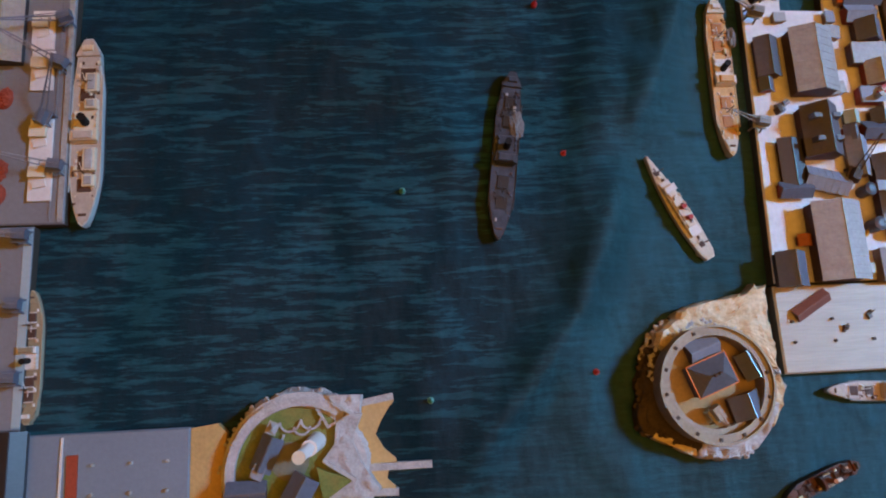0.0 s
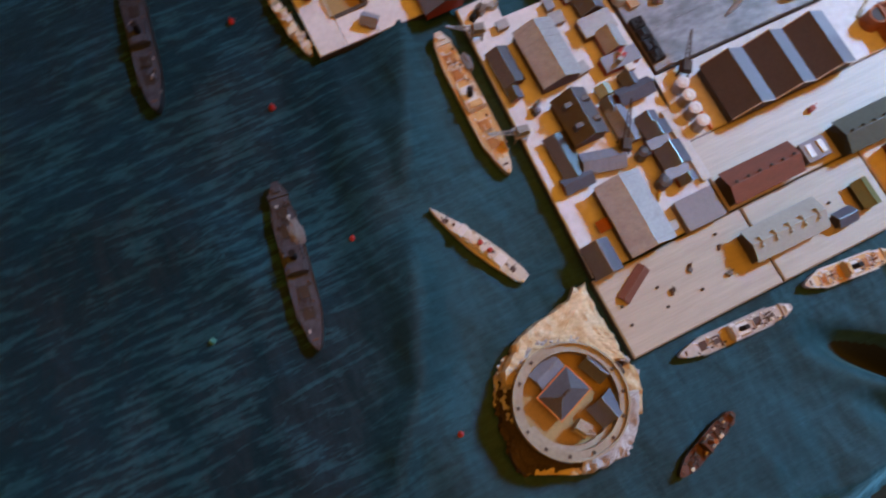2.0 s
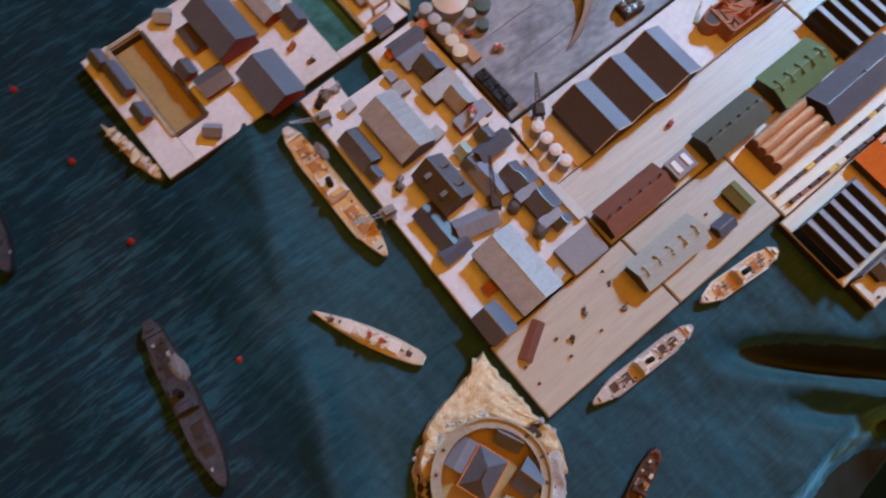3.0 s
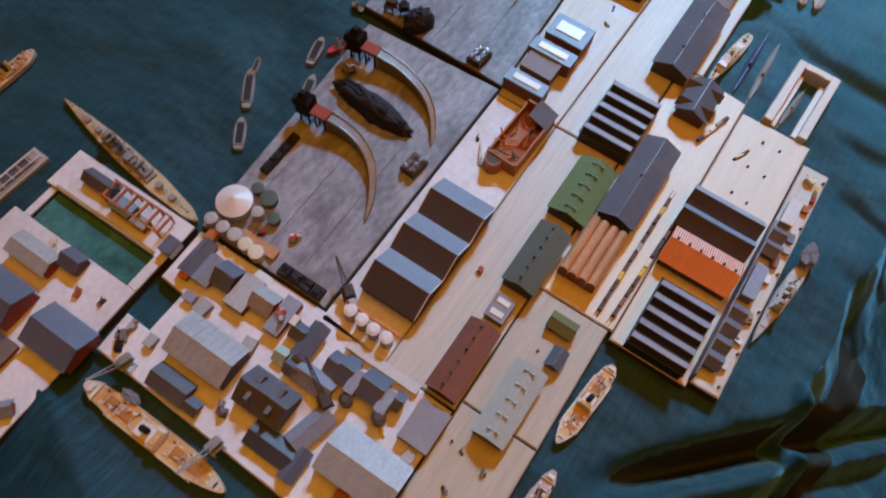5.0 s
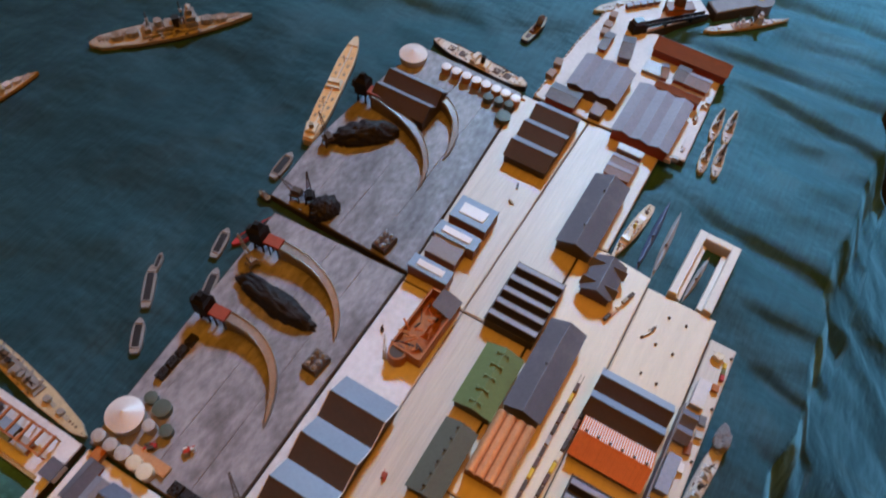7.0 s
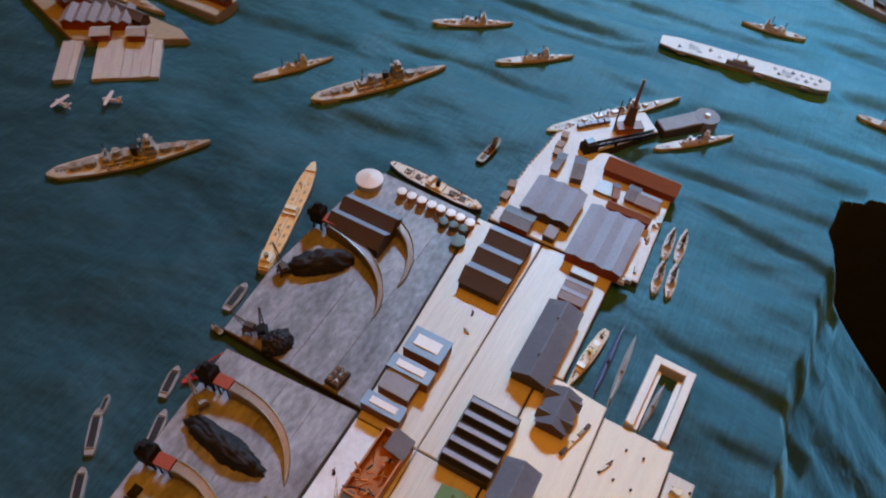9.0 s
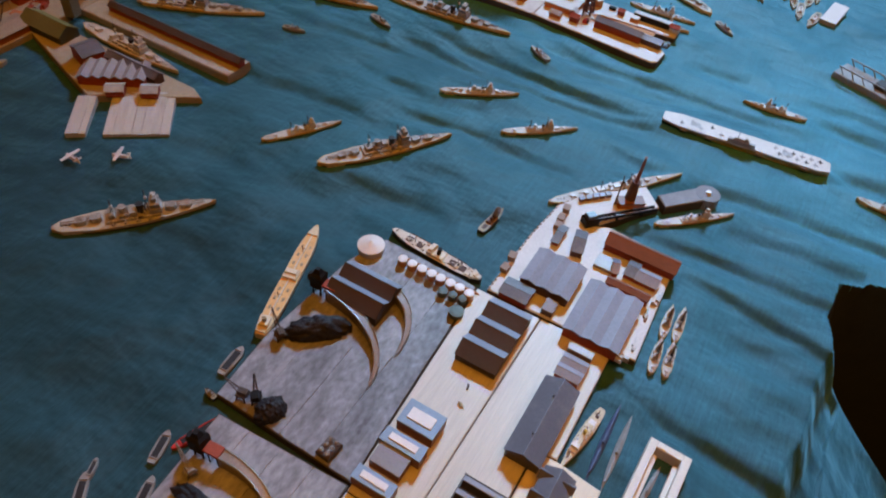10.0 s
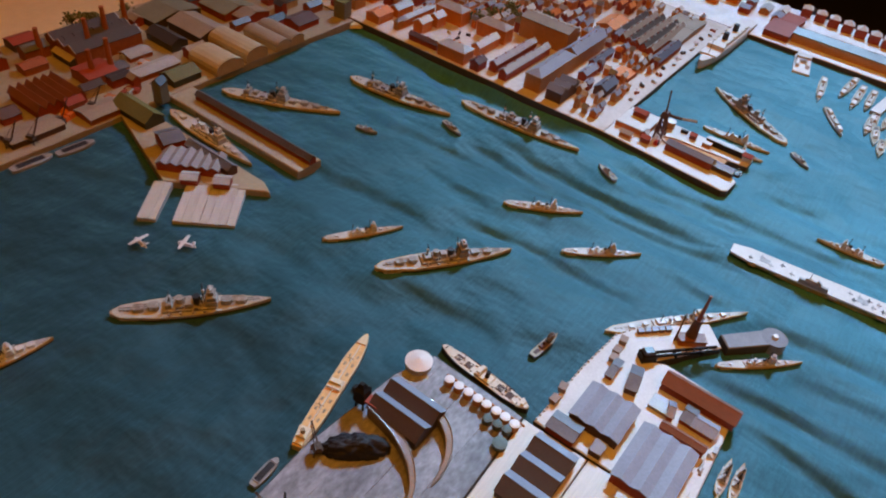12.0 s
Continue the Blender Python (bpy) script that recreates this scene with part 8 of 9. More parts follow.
beam_crane(0.502, 0.119, -42)
clutter("dock_gear", 0.502, 0.122, -50, 0.014, 0.010, 0.008, 8, ["black_paint", "slate_dark"], "black pile of dock machinery")
for k, (px, py) in enumerate(((0.5290, 0.1440), (0.5350, 0.1385), (0.5410, 0.1330), (0.5470, 0.1275), (0.5530, 0.1220))):
    flat_block("mole_wagon", px, py - 0.003, 0.0058, 0.0046, -43, 0.0050, "slate_pale", "brown_red")
edge = [(0.3600, 0.1680), (0.4490, 0.1650), (0.5080, 0.1590), (0.5300, 0.1480), (0.5520, 0.1300)]
spots = []
for (ax, ay), (bx, by) in zip(edge, edge[1:]):
    n = int(math.hypot(bx - ax, by - ay) / 0.006)
    spots += [(ax + (bx - ax) * k / n, ay + (by - ay) * k / n) for k in range(n)]
bollards("mooring_bollard", spots, "tiny white mooring bollard on the naval quay edge", "whitewash")
clutter("wagon_row", 0.545, 0.128, -40, 0.036, 0.006, 0.005, 8, ["slate", "slate_pale", "rust"], "row of grey wagons on the white mole")
clutter("quay_blocks", 0.352, 0.030, 0, 0.010, 0.016, 0.005, 7, ["whitewash", "pale_grey"], "white jagged blocks on the naval quay edge")
clutter("quay_blocks", 0.440, 0.024, 0, 0.026, 0.008, 0.005, 9, ["whitewash", "pale_grey"], "white jagged blocks on the naval quay edge")
house("brown_lean_to", 0.428, 0.052, 0.044, 0.008, -90, 0.012, 0.003, "brown_red", "brick_red")
clutter("quay_gear", 0.375, 0.024, 0, 0.018, 0.006, 0.003, 6, ["whitewash", "pale_grey"], "white boxes on the naval quay edge")
clutter("quay_gear", 0.415, 0.026, 0, 0.018, 0.006, 0.003, 6, ["pale_grey", "brick_dull"], "pale boxes on the naval quay edge")


def jetty_crane(x, y):
    root = thing("jetty_crane", x, y, GROUND, 0, "tall dark brown model dock crane with a grey arm", "crane")
    root.scale = (0.66, 0.66, 0.72)
    bm = bmesh.new()
    for ex in (-1, 1):
        for ey in (-1, 1):
            bar(bm, (ex * 0.012, ey * 0.009, 0), (0.012 + ex * 0.005, 0.006 + ey * 0.004, 0.050), 0.0024)
    for z in (0.008, 0.020, 0.032):
        s, o = 1 - z / 0.085, z / 0.05
        for e in (-1, 1):
            bar(bm, (0.012 * o + e * 0.012 * s, 0.006 * o - 0.009 * s, z), (0.012 * o + e * 0.012 * s, 0.006 * o + 0.009 * s, z + 0.008), 0.0016)
            bar(bm, (0.012 * o - 0.012 * s, 0.006 * o + e * 0.009 * s, z), (0.012 * o + 0.012 * s, 0.006 * o + e * 0.009 * s, z + 0.008), 0.0016)
    part("tower", bm, "brick_dark", root)
    bm = bmesh.new()
    bar(bm, (0.010, 0.004, 0.046), (0.018, 0.012, 0.098), 0.0020, 6)
    prism(bm, [(0.002, -0.004), (0.022, -0.004), (0.022, 0.014), (0.002, 0.014)], 0.044, 0.054, 0.7)
    part("mast", bm, "brick_dark", root)
    bm = bmesh.new()
    bar(bm, (0.014, 0.0, 0.048), (0.036, -0.026, 0.040), 0.0032, 6)
    part("arm", bm, "brick_dark", root)
    bm = bmesh.new()
    bar(bm, (0.036, -0.026, 0.040), (0.060, -0.054, 0.036), 0.0034, 6)
    part("arm_end", bm, "pale_grey", root, "pale grey arm end")


jetty_crane(0.915, 0.292)
flat_block("jetty_platform", 0.920, 0.332, 0.046, 0.048, 0, 0.009, "whitewash", "brick_orange")
house("jetty_hut", 0.934, 0.334, 0.022, 0.012, 90, 0.010, 0.004, "brick_red", "brick_red", z=GROUND + 0.009)
house("jetty_hut", 0.880, 0.330, 0.018, 0.010, 90, 0.008, 0.004, "pale_grey", "brick_orange")
house("jetty_hut", 0.886, 0.302, 0.014, 0.010, 90, 0.010, 0.004, "brick_red", "brick_red")
house("jetty_hut", 0.902, 0.310, 0.012, 0.010, 0, 0.008, 0.004, "pale_grey", "brick_red")
house("jetty_shed", 0.8945, 0.236, 0.072, 0.015, -93, 0.014, 0.005, "slate_blue", "brick_red")
house("jetty_shed", 0.8965, 0.185, 0.030, 0.014, -93, 0.010, 0.003, "slate_pale", "brick_dark")
tank("jetty_tank", 0.955, 0.292, 0.0075, 0.012, "white_paint")
flat_block("store_platform", 0.957, 0.204, 0.009, 0.058, 0, 0.010, "pale_grey", "black_paint")
house("jetty_hut", 0.952, 0.169, 0.014, 0.010, 90, 0.011, 0.004, "brick_red", "white_paint")
house("jetty_hut", 0.951, 0.252, 0.010, 0.009, 90, 0.008, 0.003, "brick_red", "brick_red")
flat_block("jetty_hut", 0.945, 0.228, 0.010, 0.012, 0, 0.007, "whitewash", "brick_orange")
flat_block("jetty_hut", 0.957, 0.268, 0.005, 0.010, 0, 0.004, "black_paint", "black_paint")
curb("dock_kerb", [(0.9075, 0.190), (0.9065, 0.276), (0.9110, 0.286), (0.9200, 0.286), (0.9260, 0.276), (0.9330, 0.190)], "cream_deck", "cream stone kerb round the jetty dock", 0.0030, 0.0030)
bm = bmesh.new()
prism(bm, [(0.9090, 0.190), (0.9310, 0.190), (0.9245, 0.275), (0.9190, 0.283), (0.9120, 0.283), (0.9080, 0.275)], GROUND, GROUND + 0.0012)
tagged(part("dock_floor", bm, "brick_brown", None), "brown floor of the narrow jetty dock", "dock floor", kind="structure")
clutter("jetty_gear", 0.905, 0.166, 0, 0.016, 0.010, 0.006, 7, ["whitewash", "slate_dark", "pale_grey"], "white and dark gear on the jetty end")
clutter("jetty_gear", 0.896, 0.288, 0, 0.014, 0.012, 0.007, 7, ["red_paint", "white_paint", "slate_dark"], "red and white gear on the jetty")
clutter("jetty_gear", 0.935, 0.302, 0, 0.012, 0.012, 0.008, 7, ["red_paint", "white_paint", "brick_dark"], "red and white gear beside the dock crane")
for k in range(14):
    clutter("quay_gear", 0.985 + 0.029 * k, 0.372 + 0.004 * (k % 3), 20 * k, 0.012, 0.009, 0.005, 4, [("whitewash", "pale_grey"), ("brick_red", "white_paint"), ("slate_dark", "brown_dark")][k % 3],
            ["pale boxes", "red and white boxes", "dark wagons"][k % 3] + " along the city quay")

# ---- the city and the far shore, filled in between the larger blocks ----
TAKEN = []
for ob in list(scene.objects):
    if ob.parent is None and ob.get("category") == "building" and ob.location.x > 0.2 and ob.location.y > 0.3:
        far = max((v.co.length for ch in ob.children if ch.name.startswith("wall") for v in ch.data.vertices), default=0.03)
        TAKEN.append((ob.location.x, ob.location.y, far))
TAKEN.append((0.952, 0.698, 0.045))
TAKEN.append((1.034, 0.700, 0.014))
rnd = random.Random(11)


def fill(x0, x1, y0, y1, step_x, step_y, kinds, trim=0.25):
    y = y0
    while y < y1:
        x = x0 + rnd.uniform(0, step_x * 0.3)
        while x < x1:
            L, D = step_x * rnd.uniform(0.55, 0.95), step_y * rnd.uniform(0.45, 0.75)
            if rnd.random() > trim and all(math.hypot(x - a, y - b) > r * 0.72 + L * 0.36 for a, b, r in TAKEN):
                name, roof, wall = rnd.choice(kinds)
                turn = rnd.random() < 0.3
                h = rnd.uniform(0.010, 0.020)
                if rnd.random() < 0.3 and kinds is CITY:
                    hip_house("hipped_block", round(x, 3), round(y, 3), round(L, 3), round(D, 3), 0, h, 0.006, rnd.choice(("pale_grey", "slate_pale", "slate_pale")), rnd.choice(("brick_orange", "brick_brown")))
                    x += step_x * rnd.uniform(0.95, 1.25)
                    continue
                house(name, round(x, 3), round(y, 3), round(D if turn else L, 3), round(D * 0.8 if turn else D, 3), 90 if turn else 0, h, rnd.uniform(0.004, 0.007), roof, wall,
                      ridges=rnd.choice((1, 1, 1, 2)))
            x += step_x * rnd.uniform(0.95, 1.25)
        y += step_y * rnd.uniform(0.95, 1.15)


CITY = [("terrace_house", "slate_pale", "brick_red"), ("terrace_house", "whitewash", "brick_red"), ("brick_block", "whitewash", "brick_orange"), ("brick_block", "slate_pale", "brick_red"),
        ("brick_house", "brick_orange", "brick_red"), ("brick_house", "slate_pale", "brick_orange"), ("town_house", "whitewash", "brick_brown"), ("town_house", "pale_grey", "brick_brown"), ("brick_block", "slate_pale", "brick_orange"), ("terrace_house", "slate_pale", "brick_brown")]
MILLS = [("workshop", "slate", "mill_brick"), ("workshop", "slate_dark", "brick_red"), ("brick_shed", "brick_red", "mill_brick"), ("brick_shed", "grey_brown", "brick_red"), ("timber_shed", "brown_dark", "buff_wall")]
fill(0.892, 1.39, 0.392, 0.47, 0.021, 0.015, CITY, 0.30)
fill(0.895, 1.39, 0.49, 0.86, 0.034, 0.0195, CITY, 0.0)
fill(0.895, 1.60, 0.86, 1.05, 0.045, 0.030, CITY, 0.1)
fill(1.50, 1.58, 0.30, 0.86, 0.042, 0.034, CITY, 0.15)
fill(0.10, 0.845, 0.875, 0.96, 0.040, 0.026, MILLS, 0.35)
fill(0.30, 0.845, 0.97, 1.13, 0.050, 0.034, MILLS, 0.45)


def tree(x, y, s):
    root = thing("model_tree", x, y, GROUND, 0, "small lichen-green model tree on the far land", "tree", "model trees")
    bm = bmesh.new()
    cyl(bm, 0, 0, 0, s * 0.10, s * 0.6, s * 0.05, 7)
    for a in range(4):
        bar(bm, (0, 0, s * 0.4), (s * 0.35 * math.cos(a * 1.6), s * 0.35 * math.sin(a * 1.6), s * 0.75), s * 0.04, 5)
    part("trunk", bm, "brown_dark", root)
    bm = bmesh.new()
    for i in range(70):
        p = Vector((rnd.gauss(0, 0.30), rnd.gauss(0, 0.30), rnd.gauss(0.78, 0.20))) * s
        bmesh.ops.create_icosphere(bm, subdivisions=1, radius=s * rnd.uniform(0.07, 0.14), matrix=Matrix.Translation(p) @ pose(0, 0, 0, rnd.uniform(0, 90), rnd.uniform(0, 90), 0))
    part("crown", bm, "foliage", root)


for tx, ty, ts in ((0.515, 1.115, 0.020), (0.500, 1.125, 0.018), (0.530, 1.110, 0.016), (0.588, 1.115, 0.014), (0.375, 0.925, 0.012), (1.02, 0.70, 0.020), (1.05, 0.69, 0.022), (1.08, 0.66, 0.020), (1.10, 0.68, 0.022), (1.13, 0.62, 0.018)):
    tree(tx, ty, ts)
# cranes and heaps along the far western quay
crane("quay_crane", 0.334, 0.887, -60, 0.018, 0.034, "brown_dark")
crane("quay_crane", 0.287, 0.873, -60, 0.018, 0.034, "brown_dark")
crane("quay_crane", 0.383, 0.891, -60, 0.018, 0.034, "brown_dark")
crane("quay_crane", 0.264, 0.882, -60, 0.018, 0.034, "brown_dark")
for k, (px, py) in enumerate(((0.945, 0.690), (0.965, 0.700), (0.950, 0.712), (0.970, 0.685))):
    clutter("court_wagons", px, py, 30 * k, 0.012, 0.006, 0.004, 4, [("slate_dark", "black_paint"), ("yellow_paint", "white_paint")][k == 2], ["dark wagons in the brick courtyard", "yellow and white carts in the brick courtyard"][k == 2])
clutter("quay_stores", 0.353, 0.903, 20, 0.034, 0.022, 0.008, 12, ["orange_tile", "sand"], "orange and sandy heaps on the far western quay")
clutter("quay_stores", 0.370, 0.887, 20, 0.034, 0.022, 0.008, 12, ["olive", "yellow_paint"], "olive and yellow heaps on the far western quay")
clutter("quay_stores", 0.404, 0.893, 20, 0.034, 0.022, 0.008, 12, ["rust", "pale_grey"], "rusty scrap on the far western quay")
clutter("quay_stores", 0.443, 0.899, 20, 0.034, 0.022, 0.008, 12, ["pale_grey", "brick_red"], "red and pale crates on the far western quay")
clutter("quay_stores", 0.498, 0.949, 20, 0.034, 0.022, 0.008, 12, ["pale_grey", "brick_orange", "whitewash"], "pale crates and timber on the far western quay")
clutter("quay_stores", 0.509, 0.986, 20, 0.034, 0.022, 0.008, 12, ["slate", "brick_orange", "pale_grey"], "grey and orange crates on the far western quay")
clutter("quay_stores", 0.300, 0.895, 20, 0.034, 0.022, 0.008, 12, ["slate_dark", "tan_deck"], "dark and tan stores on the far western quay")
clutter("shore_stage", 0.874, 0.850, -40, 0.050, 0.040, 0.006, 3, ["cream_deck"], "pale landing stage in the harbour corner", z=-0.002)
flat_block("stone_gatehouse", 0.858, 0.880, 0.022, 0.022, 10, 0.030, "olive", "olive_grey")
house("olive_tower_house", 0.462, 0.852, 0.018, 0.014, 20, 0.030, 0.006, "slate_dark", "olive_grey")

# ---- ships ----
steamer('steam_yacht', -0.269, 0.112, 0.079, 117, 0.0125, 'white_hull', 'cream_deck', 'white_paint', funnels=2, funnel='red_paint')
freighter('grey_freighter', -0.381, 0.151, 0.117, -99, 0.017, 'dark_hull', 'dark_deck', 'dark_deck')
freighter('grey_freighter', -0.414, 0.347, 0.116, -99, 0.017, 'dark_hull', 'dark_deck', 'dark_deck')
freighter('timber_decked_freighter', -0.226, 0.204, 0.117, -91, 0.0165, 'cream_hull', 'orange_deck', 'white_paint')
freighter('pale_freighter', -0.645, 0.172, 0.125, -89, 0.0190, 'pale_hull', 'pink_deck', 'cream_paint')
freighter('small_coaster', -0.670, 0.033, 0.078, 91, 0.0130, 'tan_hull', 'tan_deck', 'white_paint')
freighter('small_coaster', -0.145, -0.013, 0.084, 177, 0.0125, 'grey_hull', 'pink_deck', 'white_paint')
freighter('small_coaster', -0.055, -0.011, 0.066, 174, 0.0135, 'white_hull', 'orange_deck', 'white_paint')
freighter('rusty_collier', -0.199, -0.065, 0.054, -160, 0.0105, 'dark_hull', 'rust_hull', 'brown_dark')
warship('yellow_decked_cruiser', -0.087, 0.360, 0.154, 82, 0.0150, 'tan_hull', 'yellow_deck', 'warship_grey', turrets=4)
freighter('small_coaster', -0.082, 0.488, 0.050, 1, 0.0125, 'white_hull', 'orange_deck', 'white_paint')
barge('lattice_barge', -0.143, 0.416, 0.046, -3, 0.016, 'tank_grey', lattice=True)
barge('coal_barge', 0.013, 0.330, 0.038, 34, 0.009, 'grey_hull')
barge('coal_barge', -0.023, 0.308, 0.029, 34, 0.009, 'grey_hull')
barge('coal_barge', 0.073, 0.310, 0.029, 16, 0.009, 'grey_hull')
barge('coal_barge', 0.037, 0.291, 0.034, 19, 0.009, 'grey_hull')
barge('coal_barge', 0.063, 0.283, 0.025, 8, 0.009, 'grey_hull')
barge('red_lighter', 0.0965, 0.2945, 0.043, 161, 0.0080, 'red_paint')
barge('coal_barge', 0.033, 0.339, 0.017, 23, 0.005, 'grey_hull')
barge('coal_barge', 0.164, 0.318, 0.032, 5, 0.010, 'grey_hull')
tug('harbour_tug', 0.129, 0.310, 0.013, 82, 0.006, 'dark_hull', 'warship_grey')
warship('grey_destroyer', 0.0905, -0.0905, 0.089, 173, 0.0110, 'grey_hull', 'warship_deck', 'warship_pale', turrets=3)
steamer('small_steamer', 0.262, 0.029, 0.072, 172, 0.0105, 'cream_hull', 'yellow_deck', 'white_paint')
submarine('submarine', 0.272, 0.012, 0.084, -180, 0.006, 'sub_blue')
submarine('submarine', 0.269, -0.001, 0.079, -179, 0.006, 'warship_grey')
submarine('submarine', 0.250, -0.034, 0.054, 174, 0.005, 'warship_grey')
tanker('oil_tanker', 0.265, 0.334, 0.143, 16, 0.0165, 'cream_hull', 'orange_deck', 'cream_paint')
freighter('cargo_steamer', 0.370, 0.235, 0.109, 86, 0.0165, 'dark_hull', 'cream_deck', 'cream_paint')
tug('harbour_tug', 0.449, 0.211, 0.046, -6, 0.011, 'dark_hull', 'brick_dark')
warship('cruiser', 0.580, 0.116, 0.178, -39, 0.0160, 'ship_side', 'warship_deck', 'warship_pale', turrets=4)
warship('destroyer', 0.582, 0.025, 0.100, -46, 0.0110, 'ship_side', 'warship_deck', 'warship_pale', turrets=3)
warship('battleship', 0.482, 0.367, 0.166, -36, 0.0250, 'ship_side', 'warship_deck', 'warship_upper', turrets=4, big=True)
warship('destroyer', 0.451, 0.465, 0.098, -33, 0.0125, 'ship_side', 'warship_deck', 'warship_pale', turrets=3)
warship('destroyer', 0.623, 0.235, 0.099, -50, 0.0125, 'ship_side', 'warship_deck', 'warship_pale', turrets=3)
warship('cruiser', 0.648, 0.333, 0.103, -58, 0.0145, 'ship_side', 'warship_deck', 'warship_pale', turrets=4)
warship('destroyer', 0.855, -0.006, 0.083, 97, 0.0125, 'ship_side', 'warship_deck', 'warship_pale', turrets=3)
warship('destroyer', 0.733, -0.168, 0.078, -92, 0.0120, 'ship_side', 'warship_deck', 'warship_pale', turrets=3)
barge('coal_hulk', 0.268, 0.846, 0.052, -2, 0.016, 'grey_hull')
barge('coal_hulk', 0.322, 0.839, 0.050, -4, 0.015, 'grey_hull')
carrier('aircraft_carrier', 0.754, 0.012, 0.208, 96, 0.0300)
warship('battlecruiser', 0.244, 0.513, 0.157, -40, 0.0280, 'tan_hull', 'warship_deck', 'warship_upper', turrets=4, big=True)
warship('cruiser', 0.082, 0.587, 0.101, -15, 0.0200, 'ship_side', 'warship_deck', 'warship_pale', turrets=4)
warship('battleship', 0.586, 0.747, 0.180, -64, 0.0270, 'ship_side', 'warship_deck', 'warship_upper', turrets=3, big=True)
warship('battleship', 0.727, 0.640, 0.179, -82, 0.0280, 'ship_side', 'warship_deck', 'warship_upper', turrets=3, big=True)
warship('battlecruiser', 0.793, 0.464, 0.200, -86, 0.0260, 'ship_side', 'warship_deck', 'warship_upper', turrets=4, big=True)
warship('battleship', 1.103, 0.213, 0.175, 59, 0.0270, 'ship_side', 'warship_deck', 'warship_upper', turrets=4, big=True)
tug('harbour_tug', 0.621, 0.611, 0.033, -78, 0.009, 'warship_grey', 'warship_grey')
tug('harbour_tug', 0.714, 0.529, 0.042, -108, 0.010, 'warship_grey', 'warship_grey')
tug('harbour_tug', 0.782, 0.309, 0.039, 64, 0.011, 'warship_grey', 'warship_grey')
tug('harbour_tug', 1.027, 0.108, 0.041, -129, 0.011, 'warship_grey', 'warship_grey')
warship('battleship_in_dock', 0.455, 0.744, 0.175, -93, 0.0240, 'ship_side', 'warship_deck', 'warship_pale', turrets=3, big=True)
liner('white_liner', 1.329, 0.338, 0.268, 179, 0.034)
warship('destroyer', 1.010, 0.203, 0.105, -89, 0.013, 'ship_side', 'warship_deck', 'warship_pale', turrets=3)
warship('destroyer', 0.975, 0.191, 0.081, -84, 0.013, 'ship_side', 'warship_deck', 'warship_pale', turrets=3)
barge('flat_ferry', 1.387, 0.206, 0.110, -168, 0.030, 'white_paint')
tug('moored_launch', 1.298, 0.148, 0.107, -172, 0.014, 'warship_pale', 'warship_pale')
tug('moored_launch', 1.344, 0.112, 0.109, 176, 0.014, 'warship_pale', 'warship_pale')
tug('moored_launch', 1.319, 0.090, 0.114, 180, 0.014, 'warship_pale', 'warship_pale')
tug('moored_launch', 1.324, 0.070, 0.096, -179, 0.014, 'warship_pale', 'warship_pale')
tug('moored_launch', 1.194, 0.100, 0.090, -150, 0.014, 'warship_pale', 'warship_pale')
tug('moored_launch', 1.229, 0.051, 0.081, -179, 0.014, 'warship_pale', 'warship_pale')
seaplane('seaplane', 0.268, 0.632, 0.019, 88, 0.024)
seaplane('seaplane', 0.300, 0.594, 0.019, 114, 0.024)
buoy('buoy', -0.341, 0.152, 'red_paint')
buoy('buoy', -0.333, 0.008, 'red_paint')
buoy('buoy', -0.352, 0.262, 'red_paint')
buoy('buoy', -0.449, 0.129, 'green_paint')
buoy('buoy', -0.437, -0.004, 'green_paint')
buoy('buoy', -0.355, 0.409, 'red_paint')
buoy('buoy', -0.352, 0.336, 'red_paint')
warship('destroyer', 0.4245, 0.0060, 0.0455, 3, 0.0092, 'ship_side', 'warship_deck', 'warship_pale', turrets=3)
warship('destroyer', 0.3800, 0.0025, 0.0455, 4, 0.0092, 'ship_side', 'warship_deck', 'warship_pale', turrets=3)
warship('destroyer', 0.4280, -0.0055, 0.0470, 4, 0.0092, 'ship_side', 'warship_deck', 'warship_pale', turrets=3)
warship('destroyer', 0.3825, -0.0095, 0.0455, 6, 0.0092, 'ship_side', 'warship_deck', 'warship_pale', turrets=3)
tug('moored_launch', 1.255, 0.048, 0.070, -176, 0.013, 'white_hull', 'white_paint')
tug('moored_launch', 1.262, 0.030, 0.066, 176, 0.013, 'white_hull', 'white_paint')
tug('moored_launch', 1.200, 0.036, 0.070, -172, 0.013, 'white_hull', 'white_paint')
tug('moored_launch', 1.215, 0.014, 0.062, 178, 0.013, 'white_hull', 'white_paint')
tug('moored_launch', 1.165, 0.020, 0.060, -175, 0.013, 'white_hull', 'white_paint')
tug('moored_launch', 1.300, 0.030, 0.070, 180, 0.013, 'white_hull', 'white_paint')
tug('moored_launch', 1.150, -0.004, 0.060, 172, 0.013, 'white_hull', 'white_paint')
tug('moored_launch', 1.245, 0.004, 0.064, -178, 0.013, 'white_hull', 'white_paint')
tug('moored_launch', 1.290, 0.008, 0.060, 176, 0.013, 'white_hull', 'white_paint')
flat_block('moored_pontoon', 1.315, 0.048, 0.075, 0.016, -8, 0.007, 'white_paint', 'pale_grey', z=0.0)
flat_block('moored_pontoon', 1.190, -0.030, 0.075, 0.024, -8, 0.007, 'white_paint', 'tan_hull', z=0.0)


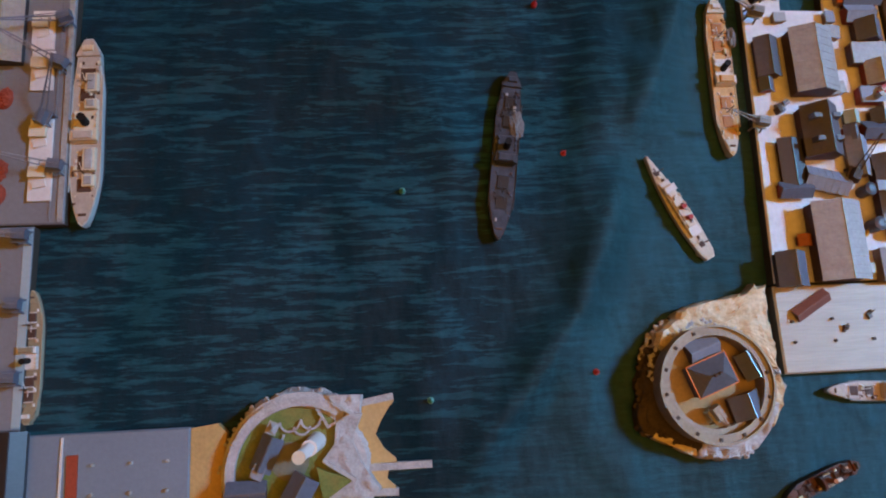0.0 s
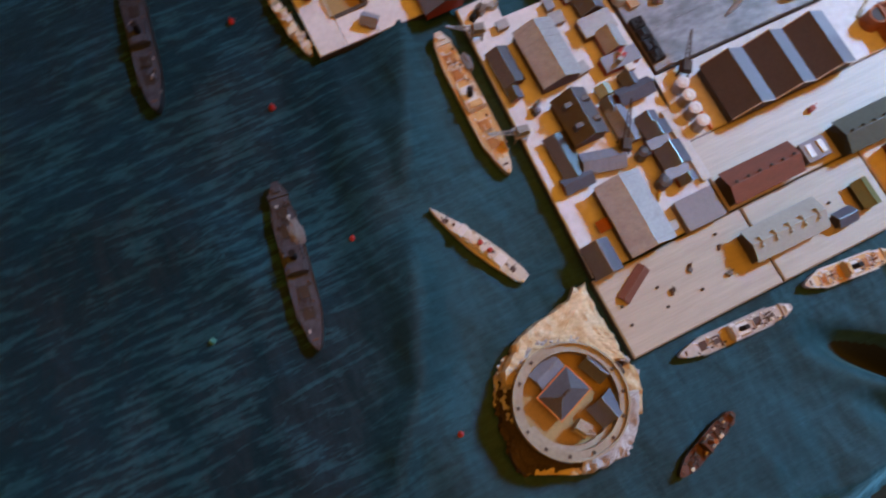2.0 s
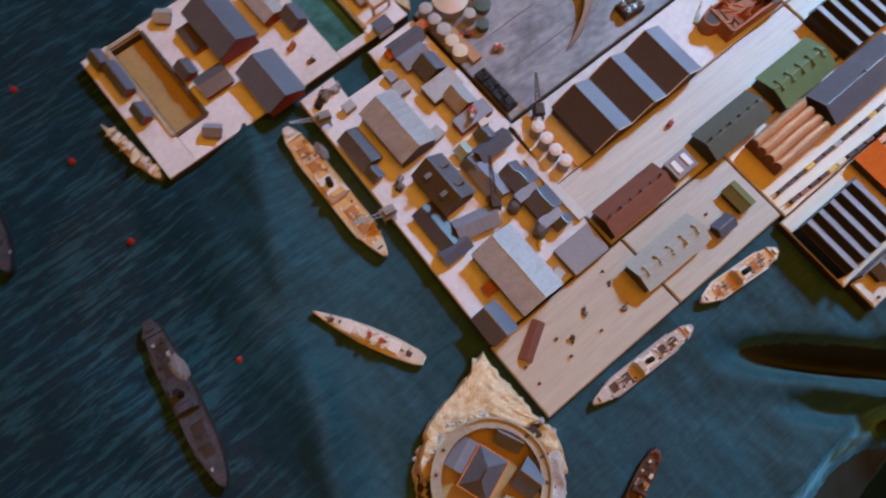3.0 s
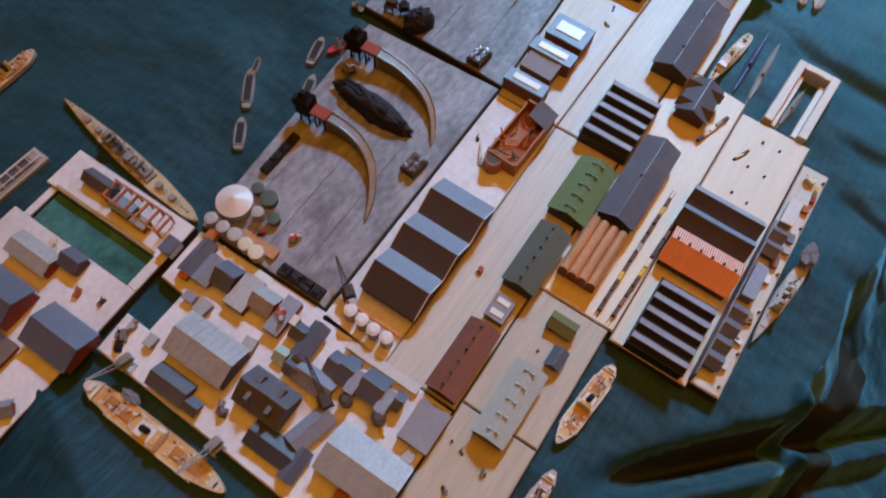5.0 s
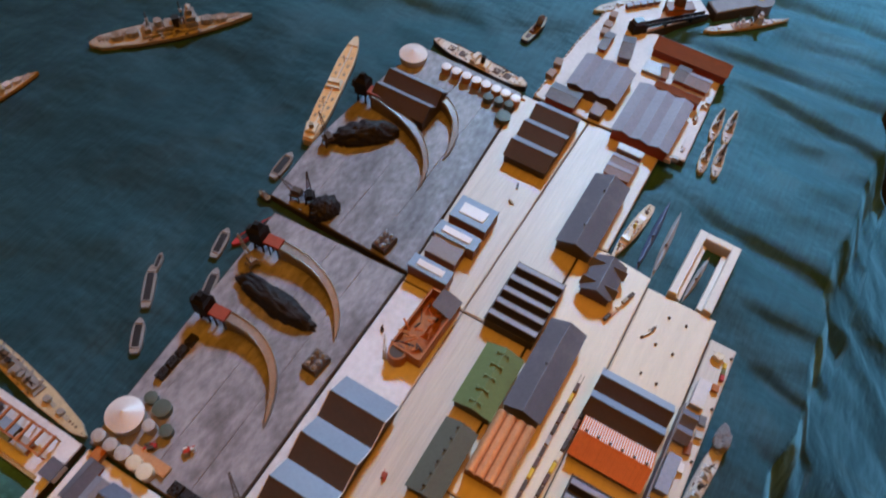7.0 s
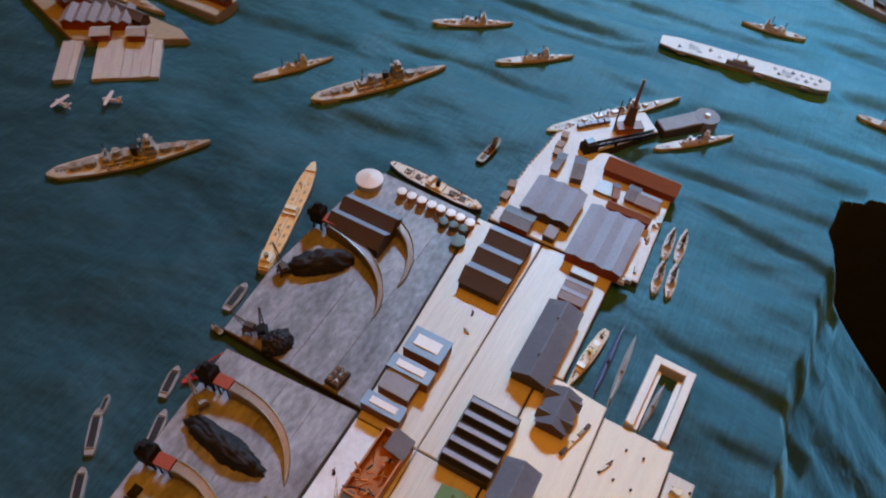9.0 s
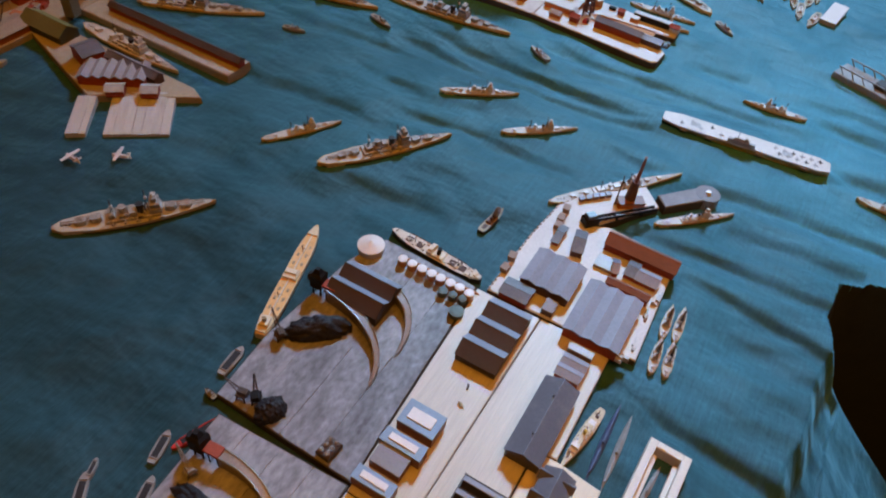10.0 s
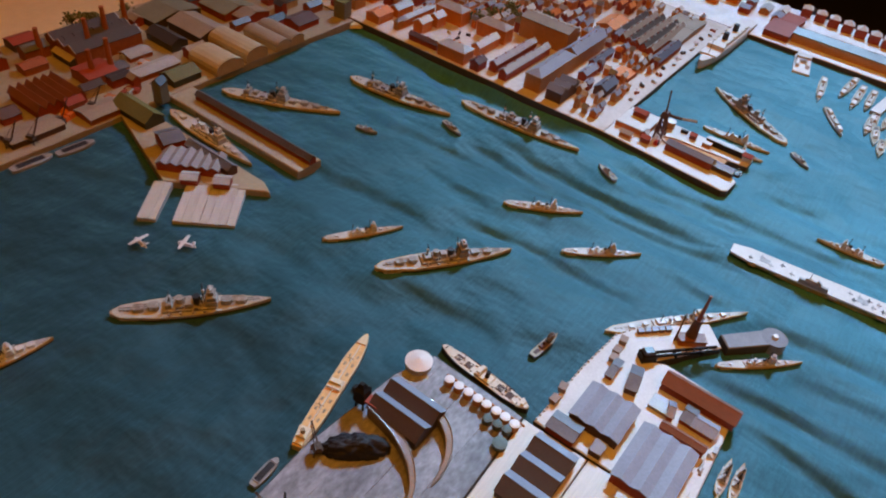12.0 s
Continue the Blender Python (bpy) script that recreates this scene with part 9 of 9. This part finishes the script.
def smoke_tuft(x, y, L, D, h):
    root = thing("smoke_tuft", x, y, 0.0045, 0, "tuft of grey wadding smoke beside a funnel", "smoke tuft", "smoke tufts")
    bm = bmesh.new()
    bmesh.ops.create_icosphere(bm, subdivisions=5, radius=1)
    for v in bm.verts:
        p = v.co.copy()
        s = 1 + 0.45 * noise.noise(p * 1.3 + Vector((x * 50, y * 50, 0))) + 0.22 * noise.noise(p * 4) + 0.14 * noise.noise(p * 11)
        v.co = Vector((p.x * L / 2 * s, p.y * D / 2 * s, h * 0.5 + p.z * h * 0.5 * s))
    part("wadding", bm, "smoke", root)


smoke_tuft(-0.3725, 0.169, 0.009, 0.018, 0.004)
smoke_tuft(0.128, -0.0935, 0.020, 0.011, 0.008)
smoke_tuft(0.455, 0.2095, 0.010, 0.006, 0.012)
smoke_tuft(-0.216, 0.232, 0.006, 0.014, 0.004)


def wooden_wreck(x, y, ang):
    root = thing("golden_sailing_hulk", x, y, 0, ang, "cream and golden sailing hulk moored at the island quay", "model ship", "model ships")
    part("hull", hull_mesh(0.060, 0.0080, 0.0040, 0.4, 0.25, 0.5), "tan_hull", root)
    part("deck", deck_mesh(0.060, 0.0080, 0.0040, 0.4, 0.25, 0.5), "yellow_deck", root)
    rnd = random.Random(4)
    for i in range(16):
        sx = -0.024 + 0.0030 * i
        block(root, "deckhouse", sx - rnd.uniform(0.001, 0.002), sx + rnd.uniform(0.001, 0.002), rnd.uniform(0.003, 0.0075), 0.0040, rnd.uniform(0.0055, 0.0095), rnd.choice(("cream_paint", "yellow_deck", "white_paint", "cream_deck")), y=rnd.uniform(-0.002, 0.002))
    for s in (-0.3, 0.0, 0.25):
        mast(root, s * 0.060, 0.005, 0.014, 0.020, "cream_hull")


wooden_wreck(-0.3165, 0.315, 100)


def lattice_dock(x, y, ang):
    root = thing("dredger", x, y, 0, ang, "grey model dredger with dark lattice gear", "model ship", "model ships")
    bm = bmesh.new()
    box(bm, -0.075, 0.075, -0.020, 0.020, -0.006, 0.006, 0.0008)
    part("hull", bm, "grey_hull", root)
    for e in (-1, 1):
        bm = bmesh.new()
        for i in range(9):
            bar(bm, (-0.07 + 0.0165 * i, e * 0.017, 0.006), (-0.062 + 0.0165 * i, e * 0.017, 0.015), 0.0008)
        box(bm, -0.072, 0.072, e * 0.017 - 0.001, e * 0.017 + 0.001, 0.015, 0.0165)
        part("side_frame", bm, "warship_grey", root)
    block(root, "deckhouse", -0.02, 0.02, 0.018, 0.006, 0.014, "slate_dark")


lattice_dock(0.998, -0.135, 70)

# the sea is spread last, under the hulls
lay_cloth()
